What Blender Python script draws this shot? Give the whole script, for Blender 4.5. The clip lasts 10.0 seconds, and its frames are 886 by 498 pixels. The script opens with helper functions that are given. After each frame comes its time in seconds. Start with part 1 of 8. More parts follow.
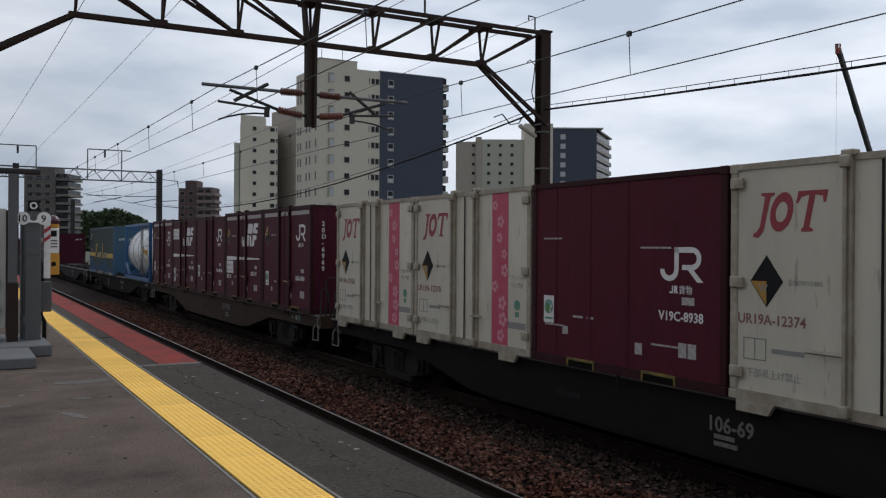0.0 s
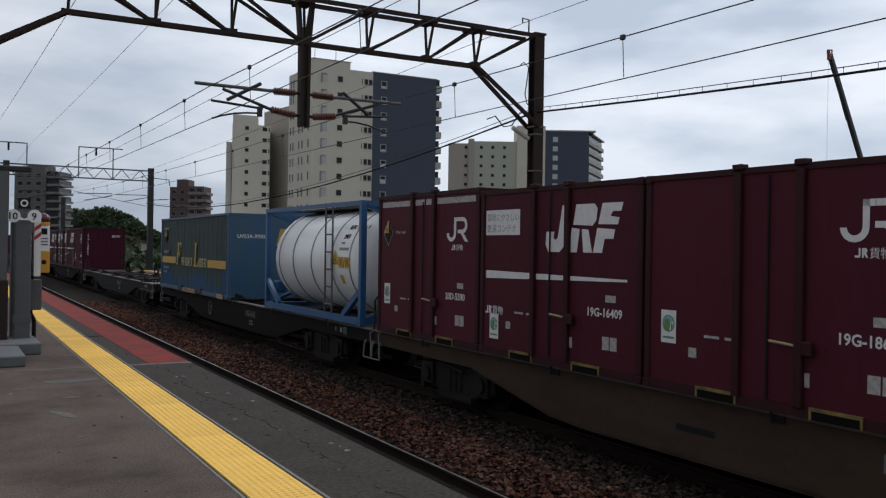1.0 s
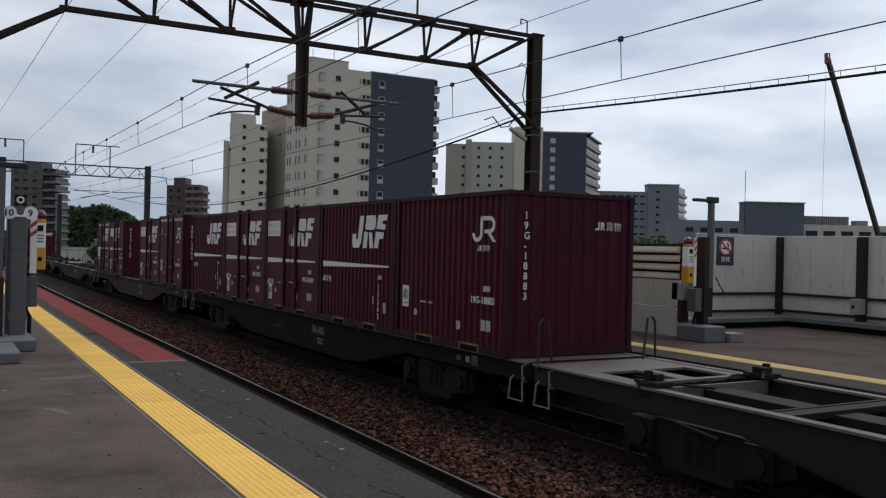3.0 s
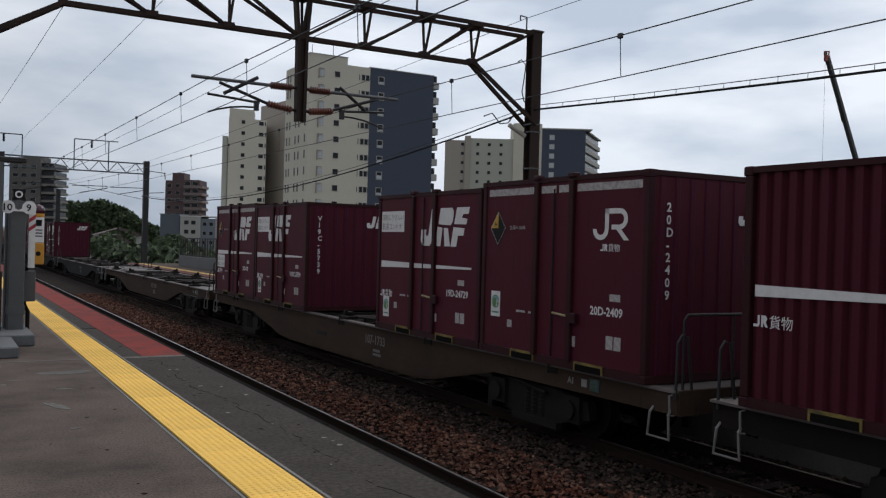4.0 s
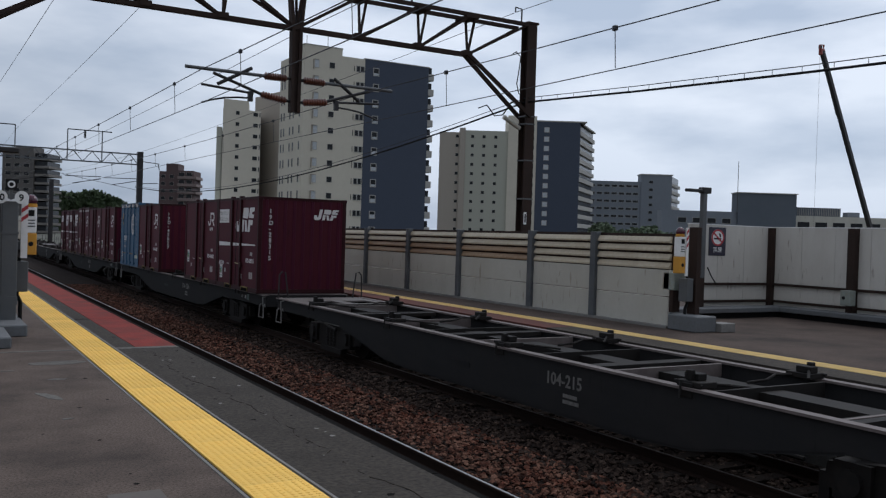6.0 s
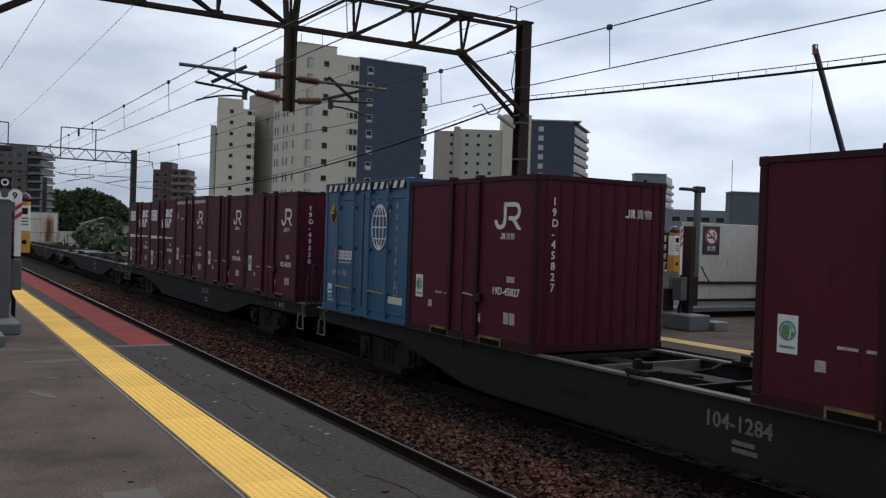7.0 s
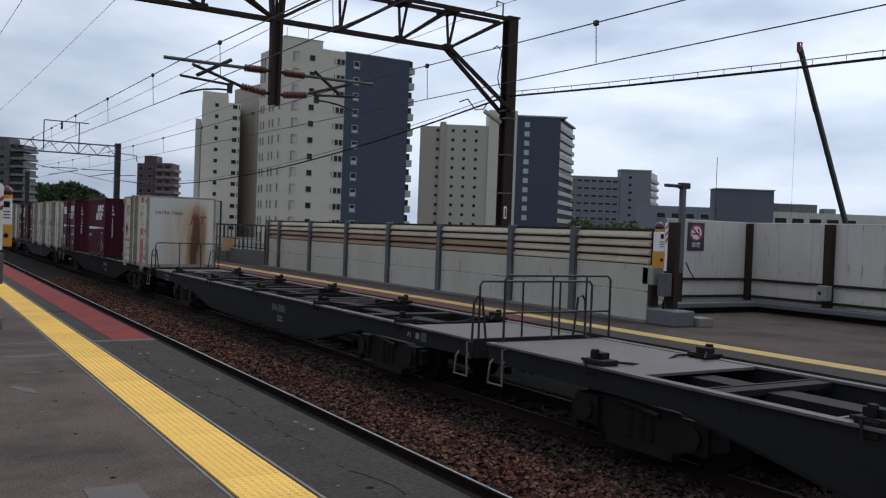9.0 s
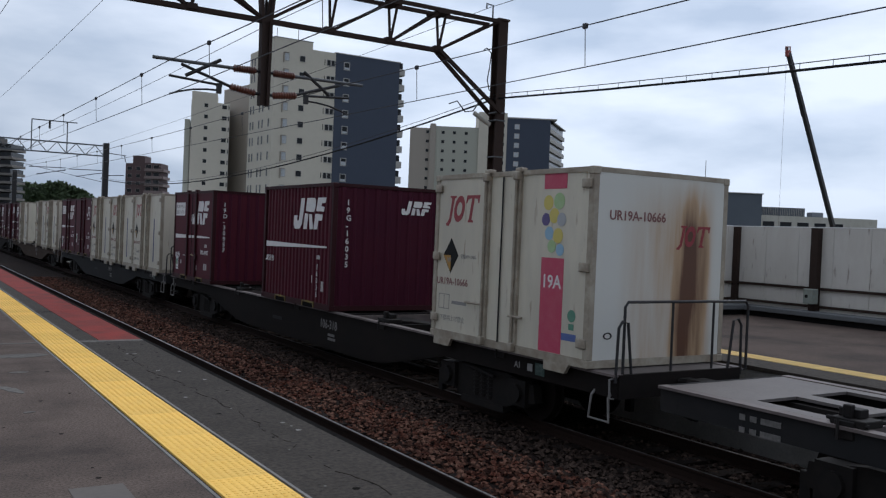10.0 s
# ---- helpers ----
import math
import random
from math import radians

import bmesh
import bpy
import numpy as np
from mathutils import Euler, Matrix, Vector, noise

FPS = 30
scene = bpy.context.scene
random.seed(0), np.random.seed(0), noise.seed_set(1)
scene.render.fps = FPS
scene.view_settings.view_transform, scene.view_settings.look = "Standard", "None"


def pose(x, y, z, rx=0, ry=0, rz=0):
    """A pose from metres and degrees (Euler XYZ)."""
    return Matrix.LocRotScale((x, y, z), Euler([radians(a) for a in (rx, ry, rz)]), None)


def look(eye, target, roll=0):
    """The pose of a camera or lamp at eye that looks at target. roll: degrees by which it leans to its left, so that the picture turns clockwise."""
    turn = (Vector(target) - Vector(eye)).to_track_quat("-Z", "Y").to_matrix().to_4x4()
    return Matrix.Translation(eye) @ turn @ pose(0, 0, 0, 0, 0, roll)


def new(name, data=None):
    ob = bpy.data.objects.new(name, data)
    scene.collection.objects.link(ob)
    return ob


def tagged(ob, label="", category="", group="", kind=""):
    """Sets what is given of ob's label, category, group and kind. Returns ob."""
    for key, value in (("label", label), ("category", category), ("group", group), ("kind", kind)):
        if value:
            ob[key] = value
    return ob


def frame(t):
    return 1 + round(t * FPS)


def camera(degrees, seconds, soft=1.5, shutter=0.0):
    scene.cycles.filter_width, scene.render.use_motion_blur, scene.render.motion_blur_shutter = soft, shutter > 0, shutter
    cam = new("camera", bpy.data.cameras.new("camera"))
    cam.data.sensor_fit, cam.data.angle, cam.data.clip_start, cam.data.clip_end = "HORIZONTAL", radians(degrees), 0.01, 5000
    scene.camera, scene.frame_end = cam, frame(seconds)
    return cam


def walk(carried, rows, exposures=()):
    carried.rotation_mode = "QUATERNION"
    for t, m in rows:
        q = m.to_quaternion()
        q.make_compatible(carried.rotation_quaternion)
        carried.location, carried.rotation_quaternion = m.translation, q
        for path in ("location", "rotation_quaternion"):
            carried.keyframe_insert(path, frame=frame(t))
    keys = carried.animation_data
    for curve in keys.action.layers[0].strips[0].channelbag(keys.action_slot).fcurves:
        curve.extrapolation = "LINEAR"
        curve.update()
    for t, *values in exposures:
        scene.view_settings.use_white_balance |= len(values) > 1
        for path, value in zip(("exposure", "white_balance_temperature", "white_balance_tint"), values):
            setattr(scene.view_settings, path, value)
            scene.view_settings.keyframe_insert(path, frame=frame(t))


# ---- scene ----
# ---- camera ----
cam = camera(53.1, 10.0, soft=1.25)
# seconds, place, yaw, pitch, roll
PATH = [
    (0.0, -0.007, -0.004, 1.556, -28.984, -0.140, -0.385),
    (0.5, -0.013, -0.003, 1.560, -29.201, 0.005, -0.721),
    (1.0, -0.012, 0.005, 1.558, -29.525, -0.045, -0.903),
    (1.5, -0.008, 0.018, 1.555, -29.736, -0.170, -1.093),
    (2.0, -0.006, -0.000, 1.553, -29.633, -0.176, -1.128),
    (2.5, -0.009, -0.002, 1.553, -29.673, -0.015, -1.219),
    (4.0, -0.012, -0.002, 1.552, -29.832, -0.253, -1.581),
    (4.5, -0.009, 0.003, 1.551, -29.909, -0.432, -1.679),
    (5.0, 0.003, 0.015, 1.548, -30.000, -0.545, -1.700),
    (5.5, 0.000, 0.000, 1.550, -30.111, -0.684, -1.750),
    (7.0, -0.010, -0.009, 1.544, -30.579, -0.820, -1.864),
    (7.5, -0.007, 0.006, 1.549, -30.901, -0.810, -1.808),
    (8.0, -0.001, -0.001, 1.548, -31.030, -0.978, -1.766),
    (8.5, -0.003, 0.001, 1.544, -31.331, -1.180, -1.897),
    (9.0, -0.000, 0.007, 1.543, -31.516, -1.091, -2.100),
    (9.5, -0.003, -0.012, 1.544, -31.917, -0.952, -2.307),
    (10.0, 0.002, -0.012, 1.541, -32.199, -0.956, -2.372),
]
walk(cam, [(t, pose(x, y, z, 0, 0, w) @ pose(0, 0, 0, p) @ pose(0, 0, 0, 0, r) @ pose(0, 0, 0, 90)) for t, x, y, z, w, p, r in PATH],
     exposures=[(0, -0.02, 6420, 10), (2.4, -0.03, 6330, 10), (4.4, 0.0, 6480, 10), (5.0, -0.08, 6200, 10), (5.7, -0.14, 6100, 10), (6.9, 0.09, 6280, 10), (7.6, 0.19, 6500, 10), (8.0, 0.24, 6580, 10), (8.4, 0.19, 6600, 10), (9.0, 0.07, 6080, 10), (10.0, 0.06, 5980, 10)])

# ---- world and light ----
world = bpy.data.worlds.new("overcast_sky")
scene.world = world
world.use_nodes = True
wn, wl = world.node_tree.nodes, world.node_tree.links
wn.clear()
w_out = wn.new("ShaderNodeOutputWorld")
w_bg = wn.new("ShaderNodeBackground")
w_mix = wn.new("ShaderNodeMix")
w_mix.data_type = "RGBA"
w_sky = wn.new("ShaderNodeTexSky")
w_sky.sky_type, w_sky.sun_disc = "NISHITA", False
w_sky.sun_elevation, w_sky.sun_rotation = radians(53), radians(62)
w_dim = wn.new("ShaderNodeVectorMath")
w_dim.operation = "SCALE"
w_dim.inputs["Scale"].default_value = 0.085
w_tc = wn.new("ShaderNodeTexCoord")
w_map = wn.new("ShaderNodeMapping")
w_map.inputs["Scale"].default_value = (1.6, 1.6, 5.0)
w_map.inputs["Location"].default_value = (1.1, 0.55, 0.35)
w_noise = wn.new("ShaderNodeTexNoise")
w_noise.inputs["Scale"].default_value = 2.0
w_noise.inputs["Detail"].default_value = 7
w_noise.inputs["Roughness"].default_value = 0.5
w_ramp = wn.new("ShaderNodeValToRGB")
w_ramp.color_ramp.elements[0].position, w_ramp.color_ramp.elements[0].color = 0.36, (0.50, 0.565, 0.665, 1)
w_ramp.color_ramp.elements[1].position, w_ramp.color_ramp.elements[1].color = 0.60, (0.87, 0.90, 0.955, 1)
w_mix.inputs[0].default_value = 0.90
wl.new(w_tc.outputs["Generated"], w_map.inputs["Vector"])
wl.new(w_map.outputs[0], w_noise.inputs["Vector"])
wl.new(w_noise.outputs["Fac"], w_ramp.inputs[0])
wl.new(w_sky.outputs[0], w_dim.inputs[0])
wl.new(w_dim.outputs[0], w_mix.inputs[6])
wl.new(w_ramp.outputs[0], w_mix.inputs[7])
# the cloud deck is brightest towards the veiled sun
w_dot = wn.new("ShaderNodeVectorMath")
w_dot.operation = "DOT_PRODUCT"
w_dot.inputs[1].default_value = Vector((26, 14, 40)).normalized()
w_fac = wn.new("ShaderNodeMapRange")
w_fac.inputs["From Min"].default_value, w_fac.inputs["From Max"].default_value = -1.0, 1.0
w_glow = wn.new("ShaderNodeValToRGB")
for i, (at, v) in enumerate(((0.15, 0.64), (0.69, 0.85), (0.81, 1.10), (1.0, 1.12))):
    e = w_glow.color_ramp.elements[i] if i < 2 else w_glow.color_ramp.elements.new(at)
    e.position, e.color = at, (v, v, v, 1)
w_mul = wn.new("ShaderNodeMix")
w_mul.data_type, w_mul.blend_type = "RGBA", "MULTIPLY"
w_mul.inputs[0].default_value = 1.0
wl.new(w_tc.outputs["Generated"], w_dot.inputs[0])
wl.new(w_dot.outputs["Value"], w_fac.inputs["Value"])
wl.new(w_fac.outputs[0], w_glow.inputs[0])
wl.new(w_mix.outputs[2], w_mul.inputs[6])
wl.new(w_glow.outputs[0], w_mul.inputs[7])
# an overcast sky dims towards the horizon
w_sep = wn.new("ShaderNodeSeparateXYZ")
w_low = wn.new("ShaderNodeValToRGB")
for i, (at, v) in enumerate(((0.0, (0.76, 0.80, 0.86)), (0.16, (0.95, 0.96, 0.97)), (0.40, (1.0, 1.0, 1.0)))):
    e = w_low.color_ramp.elements[i] if i < 2 else w_low.color_ramp.elements.new(at)
    e.position, e.color = at, (*v, 1)
w_mul2 = wn.new("ShaderNodeMix")
w_mul2.data_type, w_mul2.blend_type = "RGBA", "MULTIPLY"
w_mul2.inputs[0].default_value = 1.0
wl.new(w_tc.outputs["Generated"], w_sep.inputs[0])
wl.new(w_sep.outputs["Z"], w_low.inputs[0])
wl.new(w_mul.outputs[2], w_mul2.inputs[6])
wl.new(w_low.outputs[0], w_mul2.inputs[7])
wl.new(w_mul2.outputs[2], w_bg.inputs[0])
w_bg.inputs[1].default_value = 1.0
wl.new(w_bg.outputs[0], w_out.inputs[0])

sun = new("sun", bpy.data.lights.new("sun", "SUN"))
sun.data.energy, sun.data.angle, sun.data.color = 0.85, radians(30), (1.0, 0.97, 0.93)
sun.matrix_basis = look((26, 14, 40), (0, 0, 0))

# ---- materials ----
MATS = {}


def mat(name, color, rough=0.6, metal=0.0, grain=(), stain=(), bump=0.0, spec=0.5, vary=0.0, island=0.0):
    """A painted or raw surface. grain, stain: (scale, amount, colour) of fine and coarse variation."""
    if name in MATS:
        return MATS[name]
    m = bpy.data.materials.new(name)
    m.use_nodes = True
    n, l = m.node_tree.nodes, m.node_tree.links
    b = n["Principled BSDF"]
    b.inputs["Roughness"].default_value, b.inputs["Metallic"].default_value = rough, metal
    b.inputs["Specular IOR Level"].default_value = spec
    tc = n.new("ShaderNodeTexCoord")
    col = n.new("ShaderNodeRGB")
    col.outputs[0].default_value = (*color, 1)
    out = col.outputs[0]
    fine = None
    for layer in (stain, grain):
        if not layer:
            continue
        scale, amount, other = layer[:3]
        mp = n.new("ShaderNodeMapping")
        mp.inputs["Scale"].default_value = layer[3] if len(layer) > 3 else (1, 1, 1)
        l.new(tc.outputs["Object"], mp.inputs[0])
        nz = n.new("ShaderNodeTexNoise")
        nz.inputs["Scale"].default_value, nz.inputs["Detail"].default_value = scale, 6
        nz.inputs["Roughness"].default_value = 0.62
        l.new(mp.outputs[0], nz.inputs["Vector"])
        rp = n.new("ShaderNodeMapRange")
        rp.inputs["From Min"].default_value, rp.inputs["From Max"].default_value = 0.42, 0.72
        rp.inputs["To Max"].default_value = amount
        l.new(nz.outputs["Fac"], rp.inputs["Value"])
        mx = n.new("ShaderNodeMix")
        mx.data_type = "RGBA"
        l.new(rp.outputs[0], mx.inputs[0])
        l.new(out, mx.inputs[6])
        mx.inputs[7].default_value = (*other, 1)
        out = mx.outputs[2]
        fine = nz
    if vary or island:
        src = n.new("ShaderNodeObjectInfo").outputs["Random"] if vary else n.new("ShaderNodeNewGeometry").outputs["Random Per Island"]
        mr = n.new("ShaderNodeMapRange")
        mr.inputs["To Min"].default_value, mr.inputs["To Max"].default_value = 1 - (vary or island), 1 + (vary or island)
        l.new(src, mr.inputs["Value"])
        hs = n.new("ShaderNodeHueSaturation")
        l.new(mr.outputs[0], hs.inputs["Value"])
        l.new(out, hs.inputs["Color"])
        out = hs.outputs[0]
    l.new(out, b.inputs["Base Color"])
    if bump and fine:
        bp = n.new("ShaderNodeBump")
        bp.inputs["Strength"].default_value, bp.inputs["Distance"].default_value = bump, 0.02
        l.new(fine.outputs["Fac"], bp.inputs["Height"])
        l.new(bp.outputs[0], b.inputs["Normal"])
    MATS[name] = m
    return m


ASPHALT = mat("asphalt", (0.138, 0.104, 0.086), 0.9, grain=(55, 0.95, (0.035, 0.028, 0.024)), stain=(0.9, 0.95, (0.042, 0.033, 0.029)), bump=0.3, spec=0.12)
ASPHALT_FAR = mat("far_asphalt", (0.105, 0.077, 0.064), 0.9, grain=(40, 0.9, (0.03, 0.025, 0.022)), stain=(0.7, 0.95, (0.034, 0.027, 0.024)), bump=0.25, spec=0.12)
ASPHALT_EDGE = mat("edge_paving", (0.056, 0.046, 0.037), 0.9, grain=(26, 1.0, (0.014, 0.0125, 0.0105)), stain=(2.2, 0.8, (0.036, 0.029, 0.023)), bump=0.35, spec=0.2)
ASPHALT_CRACK = mat("crack_dirt", (0.022, 0.018, 0.015), 0.95, grain=(20, 0.6, (0.03, 0.026, 0.022)), spec=0.05)
SEAM = mat("joint_concrete", (0.15, 0.138, 0.125), 0.9, grain=(20, 0.7, (0.05, 0.045, 0.04)), stain=(1.6, 0.7, (0.055, 0.05, 0.045)), spec=0.15)
YELLOW = mat("tactile_yellow", (0.88, 0.55, 0.125), 0.8, grain=(30, 0.35, (0.66, 0.40, 0.10)), stain=(1.3, 0.45, (0.72, 0.46, 0.13)), vary=0.06, spec=0.2)
YELLOW_PALE = mat("faded_tactile_yellow", (0.62, 0.44, 0.17), 0.8, grain=(30, 0.35, (0.45, 0.33, 0.14)), stain=(1.3, 0.5, (0.45, 0.34, 0.17)), vary=0.06, spec=0.2)
RED_DULL = mat("dull_red_paving", (0.12, 0.042, 0.034), 0.88, grain=(40, 0.6, (0.07, 0.035, 0.03)), stain=(0.9, 0.8, (0.07, 0.052, 0.046)), bump=0.2, spec=0.15)
RED_PAVE = mat("red_paving", (0.235, 0.034, 0.026), 0.85, grain=(40, 0.6, (0.12, 0.026, 0.022)), stain=(2.1, 0.9, (0.085, 0.032, 0.027)), bump=0.2, spec=0.15)
KERB = mat("kerb_concrete", (0.2, 0.19, 0.175), 0.85, grain=(25, 0.5, (0.11, 0.105, 0.1)), stain=(1.5, 0.6, (0.1, 0.09, 0.085)), bump=0.3)
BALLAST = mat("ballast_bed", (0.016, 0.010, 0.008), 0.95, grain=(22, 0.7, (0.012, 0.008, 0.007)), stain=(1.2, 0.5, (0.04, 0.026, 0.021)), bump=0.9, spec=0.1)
STONE = mat("ballast_stone", (0.062, 0.0215, 0.0135), 0.9, grain=(7, 0.85, (0.175, 0.10, 0.07)), stain=(0.8, 0.6, (0.03, 0.016, 0.012)), island=0.95, spec=0.1)
# oily stone, darkened further to carry the train's shade
OILY_SHADED_STONE = mat("oily_shaded_stone", (0.023, 0.0148, 0.0115), 0.8, grain=(7, 0.8, (0.08, 0.056, 0.044)), island=0.8, spec=0.1)
RAIL_SIDE = mat("rail_rust", (0.022, 0.013, 0.010), 0.85, grain=(20, 0.5, (0.012, 0.008, 0.007)), spec=0.1)
# darker copy of the rail head, with the shade under the train in its colour
RAIL_SHADED = mat("rail_head_shaded", (0.11, 0.10, 0.095), 0.55, 0.7, grain=(30, 0.5, (0.05, 0.04, 0.035), (1, 0.05, 1)))
RAIL_TOP = mat("rail_polished", (0.42, 0.42, 0.43), 0.38, 1.0, grain=(30, 0.3, (0.4, 0.38, 0.36), (1, 0.05, 1)))
SLEEPER = mat("sleeper_wood", (0.014, 0.010, 0.0085), 0.95, grain=(14, 0.5, (0.02, 0.015, 0.012)), bump=0.4, spec=0.1)
STEEL_BROWN = mat("rusty_brown_steel", (0.030, 0.019, 0.015), 0.75, grain=(12, 0.4, (0.03, 0.02, 0.016)), stain=(2.2, 0.5, (0.055, 0.03, 0.022)), bump=0.1, spec=0.2)
STEEL_DARK = mat("dark_steel", (0.02, 0.019, 0.02), 0.55, 0.3, grain=(10, 0.4, (0.055, 0.045, 0.04)))
GREY_PAINT = mat("grey_painted_steel", (0.08, 0.084, 0.088), 0.55, grain=(10, 0.4, (0.07, 0.073, 0.076)), stain=(1.8, 0.4, (0.13, 0.12, 0.11)))
FENCE_GREY = mat("fence_post_grey", (0.06, 0.066, 0.073), 0.5, grain=(9, 0.4, (0.07, 0.076, 0.084)), stain=(2, 0.4, (0.18, 0.18, 0.175)))
PANEL = mat("pale_panel", (0.455, 0.435, 0.38), 0.6, grain=(14, 0.3, (0.38, 0.355, 0.30)), stain=(0.8, 0.55, (0.34, 0.31, 0.25), (1, 1, 0.35)))
LOUVRE = mat("cream_louvre", (0.49, 0.425, 0.315), 0.55, grain=(12, 0.4, (0.27, 0.2, 0.12)), stain=(0.9, 0.5, (0.25, 0.18, 0.11)))


def streaked(m, amount, color):
    """Adds sharp vertical rust drips to a wall material."""
    n, l = m.node_tree.nodes, m.node_tree.links
    b = n["Principled BSDF"]
    old = b.inputs["Base Color"].links[0].from_socket
    tc = n.new("ShaderNodeTexCoord")
    mp = n.new("ShaderNodeMapping")
    mp.inputs["Scale"].default_value = (6.0, 6.0, 1.3)
    l.new(tc.outputs["Object"], mp.inputs[0])
    nz = n.new("ShaderNodeTexNoise")
    nz.inputs["Scale"].default_value, nz.inputs["Detail"].default_value = 1.5, 3
    l.new(mp.outputs[0], nz.inputs["Vector"])
    rp = n.new("ShaderNodeMapRange")
    rp.inputs["From Min"].default_value, rp.inputs["From Max"].default_value, rp.inputs["To Max"].default_value = 0.64, 0.74, amount
    l.new(nz.outputs["Fac"], rp.inputs["Value"])
    mx = n.new("ShaderNodeMix")
    mx.data_type = "RGBA"
    l.new(rp.outputs[0], mx.inputs[0])
    l.new(old, mx.inputs[6])
    mx.inputs[7].default_value = (*color, 1)
    l.new(mx.outputs[2], b.inputs["Base Color"])


LOUVRE_RUST = mat("rust_stained_louvre", (0.30, 0.20, 0.115), 0.6, grain=(12, 0.5, (0.16, 0.085, 0.04)), stain=(0.7, 0.9, (0.17, 0.085, 0.04), (1, 0.4, 1)))
streaked(PANEL, 0.4, (0.16, 0.12, 0.085))
WALL_PANEL = mat("stained_white_wall", (0.56, 0.53, 0.48), 0.65, grain=(9, 0.35, (0.45, 0.41, 0.36), (1, 1, 0.25)), stain=(0.7, 0.5, (0.42, 0.385, 0.335), (1, 1, 0.4)))
streaked(WALL_PANEL, 0.7, (0.15, 0.11, 0.08))
streaked(PANEL, 0.3, (0.2, 0.15, 0.1))
CONCRETE = mat("grey_concrete", (0.12, 0.125, 0.13), 0.8, grain=(18, 0.5, (0.08, 0.08, 0.08)), stain=(1.1, 0.5, (0.085, 0.08, 0.078)), bump=0.2)
WIRE = mat("wire", (0.05, 0.05, 0.055), 0.5, 0.6)
INSUL = mat("brown_insulator", (0.12, 0.036, 0.02), 0.35, grain=(9, 0.6, (0.035, 0.018, 0.014)), vary=0.35)
WHITE = mat("white_paint", (0.78, 0.77, 0.75), 0.5, grain=(14, 0.35, (0.6, 0.58, 0.55)))
MATT_BLACK = mat("matt_black", (0.007, 0.0065, 0.006), 0.95, grain=(20, 0.5, (0.014, 0.012, 0.011)), spec=0.05)
BLACK = mat("black_paint", (0.010, 0.010, 0.0105), 0.65, grain=(12, 0.3, (0.022, 0.02, 0.019)), spec=0.15)
RED = mat("red_paint", (0.42, 0.03, 0.04), 0.5, grain=(14, 0.3, (0.3, 0.04, 0.045)))
ORANGE = mat("orange_paint", (0.55, 0.26, 0.02), 0.5, grain=(9, 0.4, (0.4, 0.2, 0.04)))
SIGN_NAVY = mat("navy_sign", (0.02, 0.018, 0.035), 0.5, grain=(9, 0.3, (0.03, 0.03, 0.05)))
# window glass, and the painted shade of balcony recesses
GLASS_AND_SHADE = mat("dark_glass_and_shade", (0.012, 0.013, 0.015), 0.25, grain=(0.8, 0.4, (0.03, 0.032, 0.036)), spec=0.25)
CURTAIN = mat("pale_window_blind", (0.46, 0.48, 0.50), 0.4, grain=(2, 0.5, (0.2, 0.21, 0.23)))
GROUND = mat("waste_ground", (0.09, 0.085, 0.07), 0.95, grain=(1.5, 0.5, (0.05, 0.06, 0.035)), stain=(0.05, 0.7, (0.07, 0.09, 0.04)))
BEIGE = mat("beige_render", (0.54, 0.495, 0.41), 0.85, grain=(1.2, 0.25, (0.44, 0.40, 0.33)), stain=(0.12, 0.4, (0.45, 0.41, 0.345)))
# brownish render, also used to paint shade on beige walls
BEIGE_DIM = mat("brown_beige_and_shade", (0.335, 0.295, 0.25), 0.85, grain=(1.2, 0.25, (0.31, 0.275, 0.235)), stain=(0.12, 0.4, (0.33, 0.295, 0.24)))
BEIGE_GREEN = mat("greenish_render", (0.37, 0.365, 0.305), 0.85, grain=(1.2, 0.25, (0.40, 0.395, 0.335)), stain=(0.12, 0.4, (0.37, 0.365, 0.31)))
NAVY = mat("navy_render", (0.045, 0.056, 0.083), 0.8, grain=(1.2, 0.25, (0.038, 0.047, 0.07)), stain=(0.12, 0.4, (0.052, 0.064, 0.092)))
GREY_BLOCK = mat("grey_render", (0.16, 0.175, 0.2), 0.85, grain=(1.2, 0.25, (0.2, 0.22, 0.25)), stain=(0.1, 0.4, (0.2, 0.22, 0.24)))
SLATE_BLOCK = mat("slate_cladding", (0.085, 0.098, 0.118), 0.8, grain=(1.2, 0.25, (0.1, 0.12, 0.14)), stain=(0.1, 0.4, (0.12, 0.135, 0.155)))
BROWN_BLOCK = mat("brown_tile_cladding", (0.078, 0.046, 0.046), 0.8, grain=(1.2, 0.3, (0.085, 0.058, 0.055)), stain=(0.1, 0.4, (0.13, 0.10, 0.095)))
TAUPE_BLOCK = mat("taupe_tile_cladding", (0.085, 0.077, 0.072), 0.8, grain=(1.2, 0.3, (0.1, 0.09, 0.085)), stain=(0.1, 0.4, (0.18, 0.165, 0.15)))
SLAB = mat("balcony_concrete", (0.34, 0.325, 0.30), 0.8, grain=(1.2, 0.3, (0.36, 0.34, 0.31)))
# both leaf greens are lightened to put distance haze into the colour
HAZY_LEAF = mat("haze_paled_leaves", (0.10, 0.13, 0.075), 0.8, grain=(0.6, 0.5, (0.06, 0.085, 0.05)), island=0.4)
LEAF = mat("dark_leaves", (0.055, 0.08, 0.034), 0.8, grain=(0.6, 0.5, (0.03, 0.048, 0.02)), island=0.45)
BARK = mat("bark", (0.07, 0.05, 0.035), 0.9, grain=(6, 0.5, (0.04, 0.03, 0.02)))


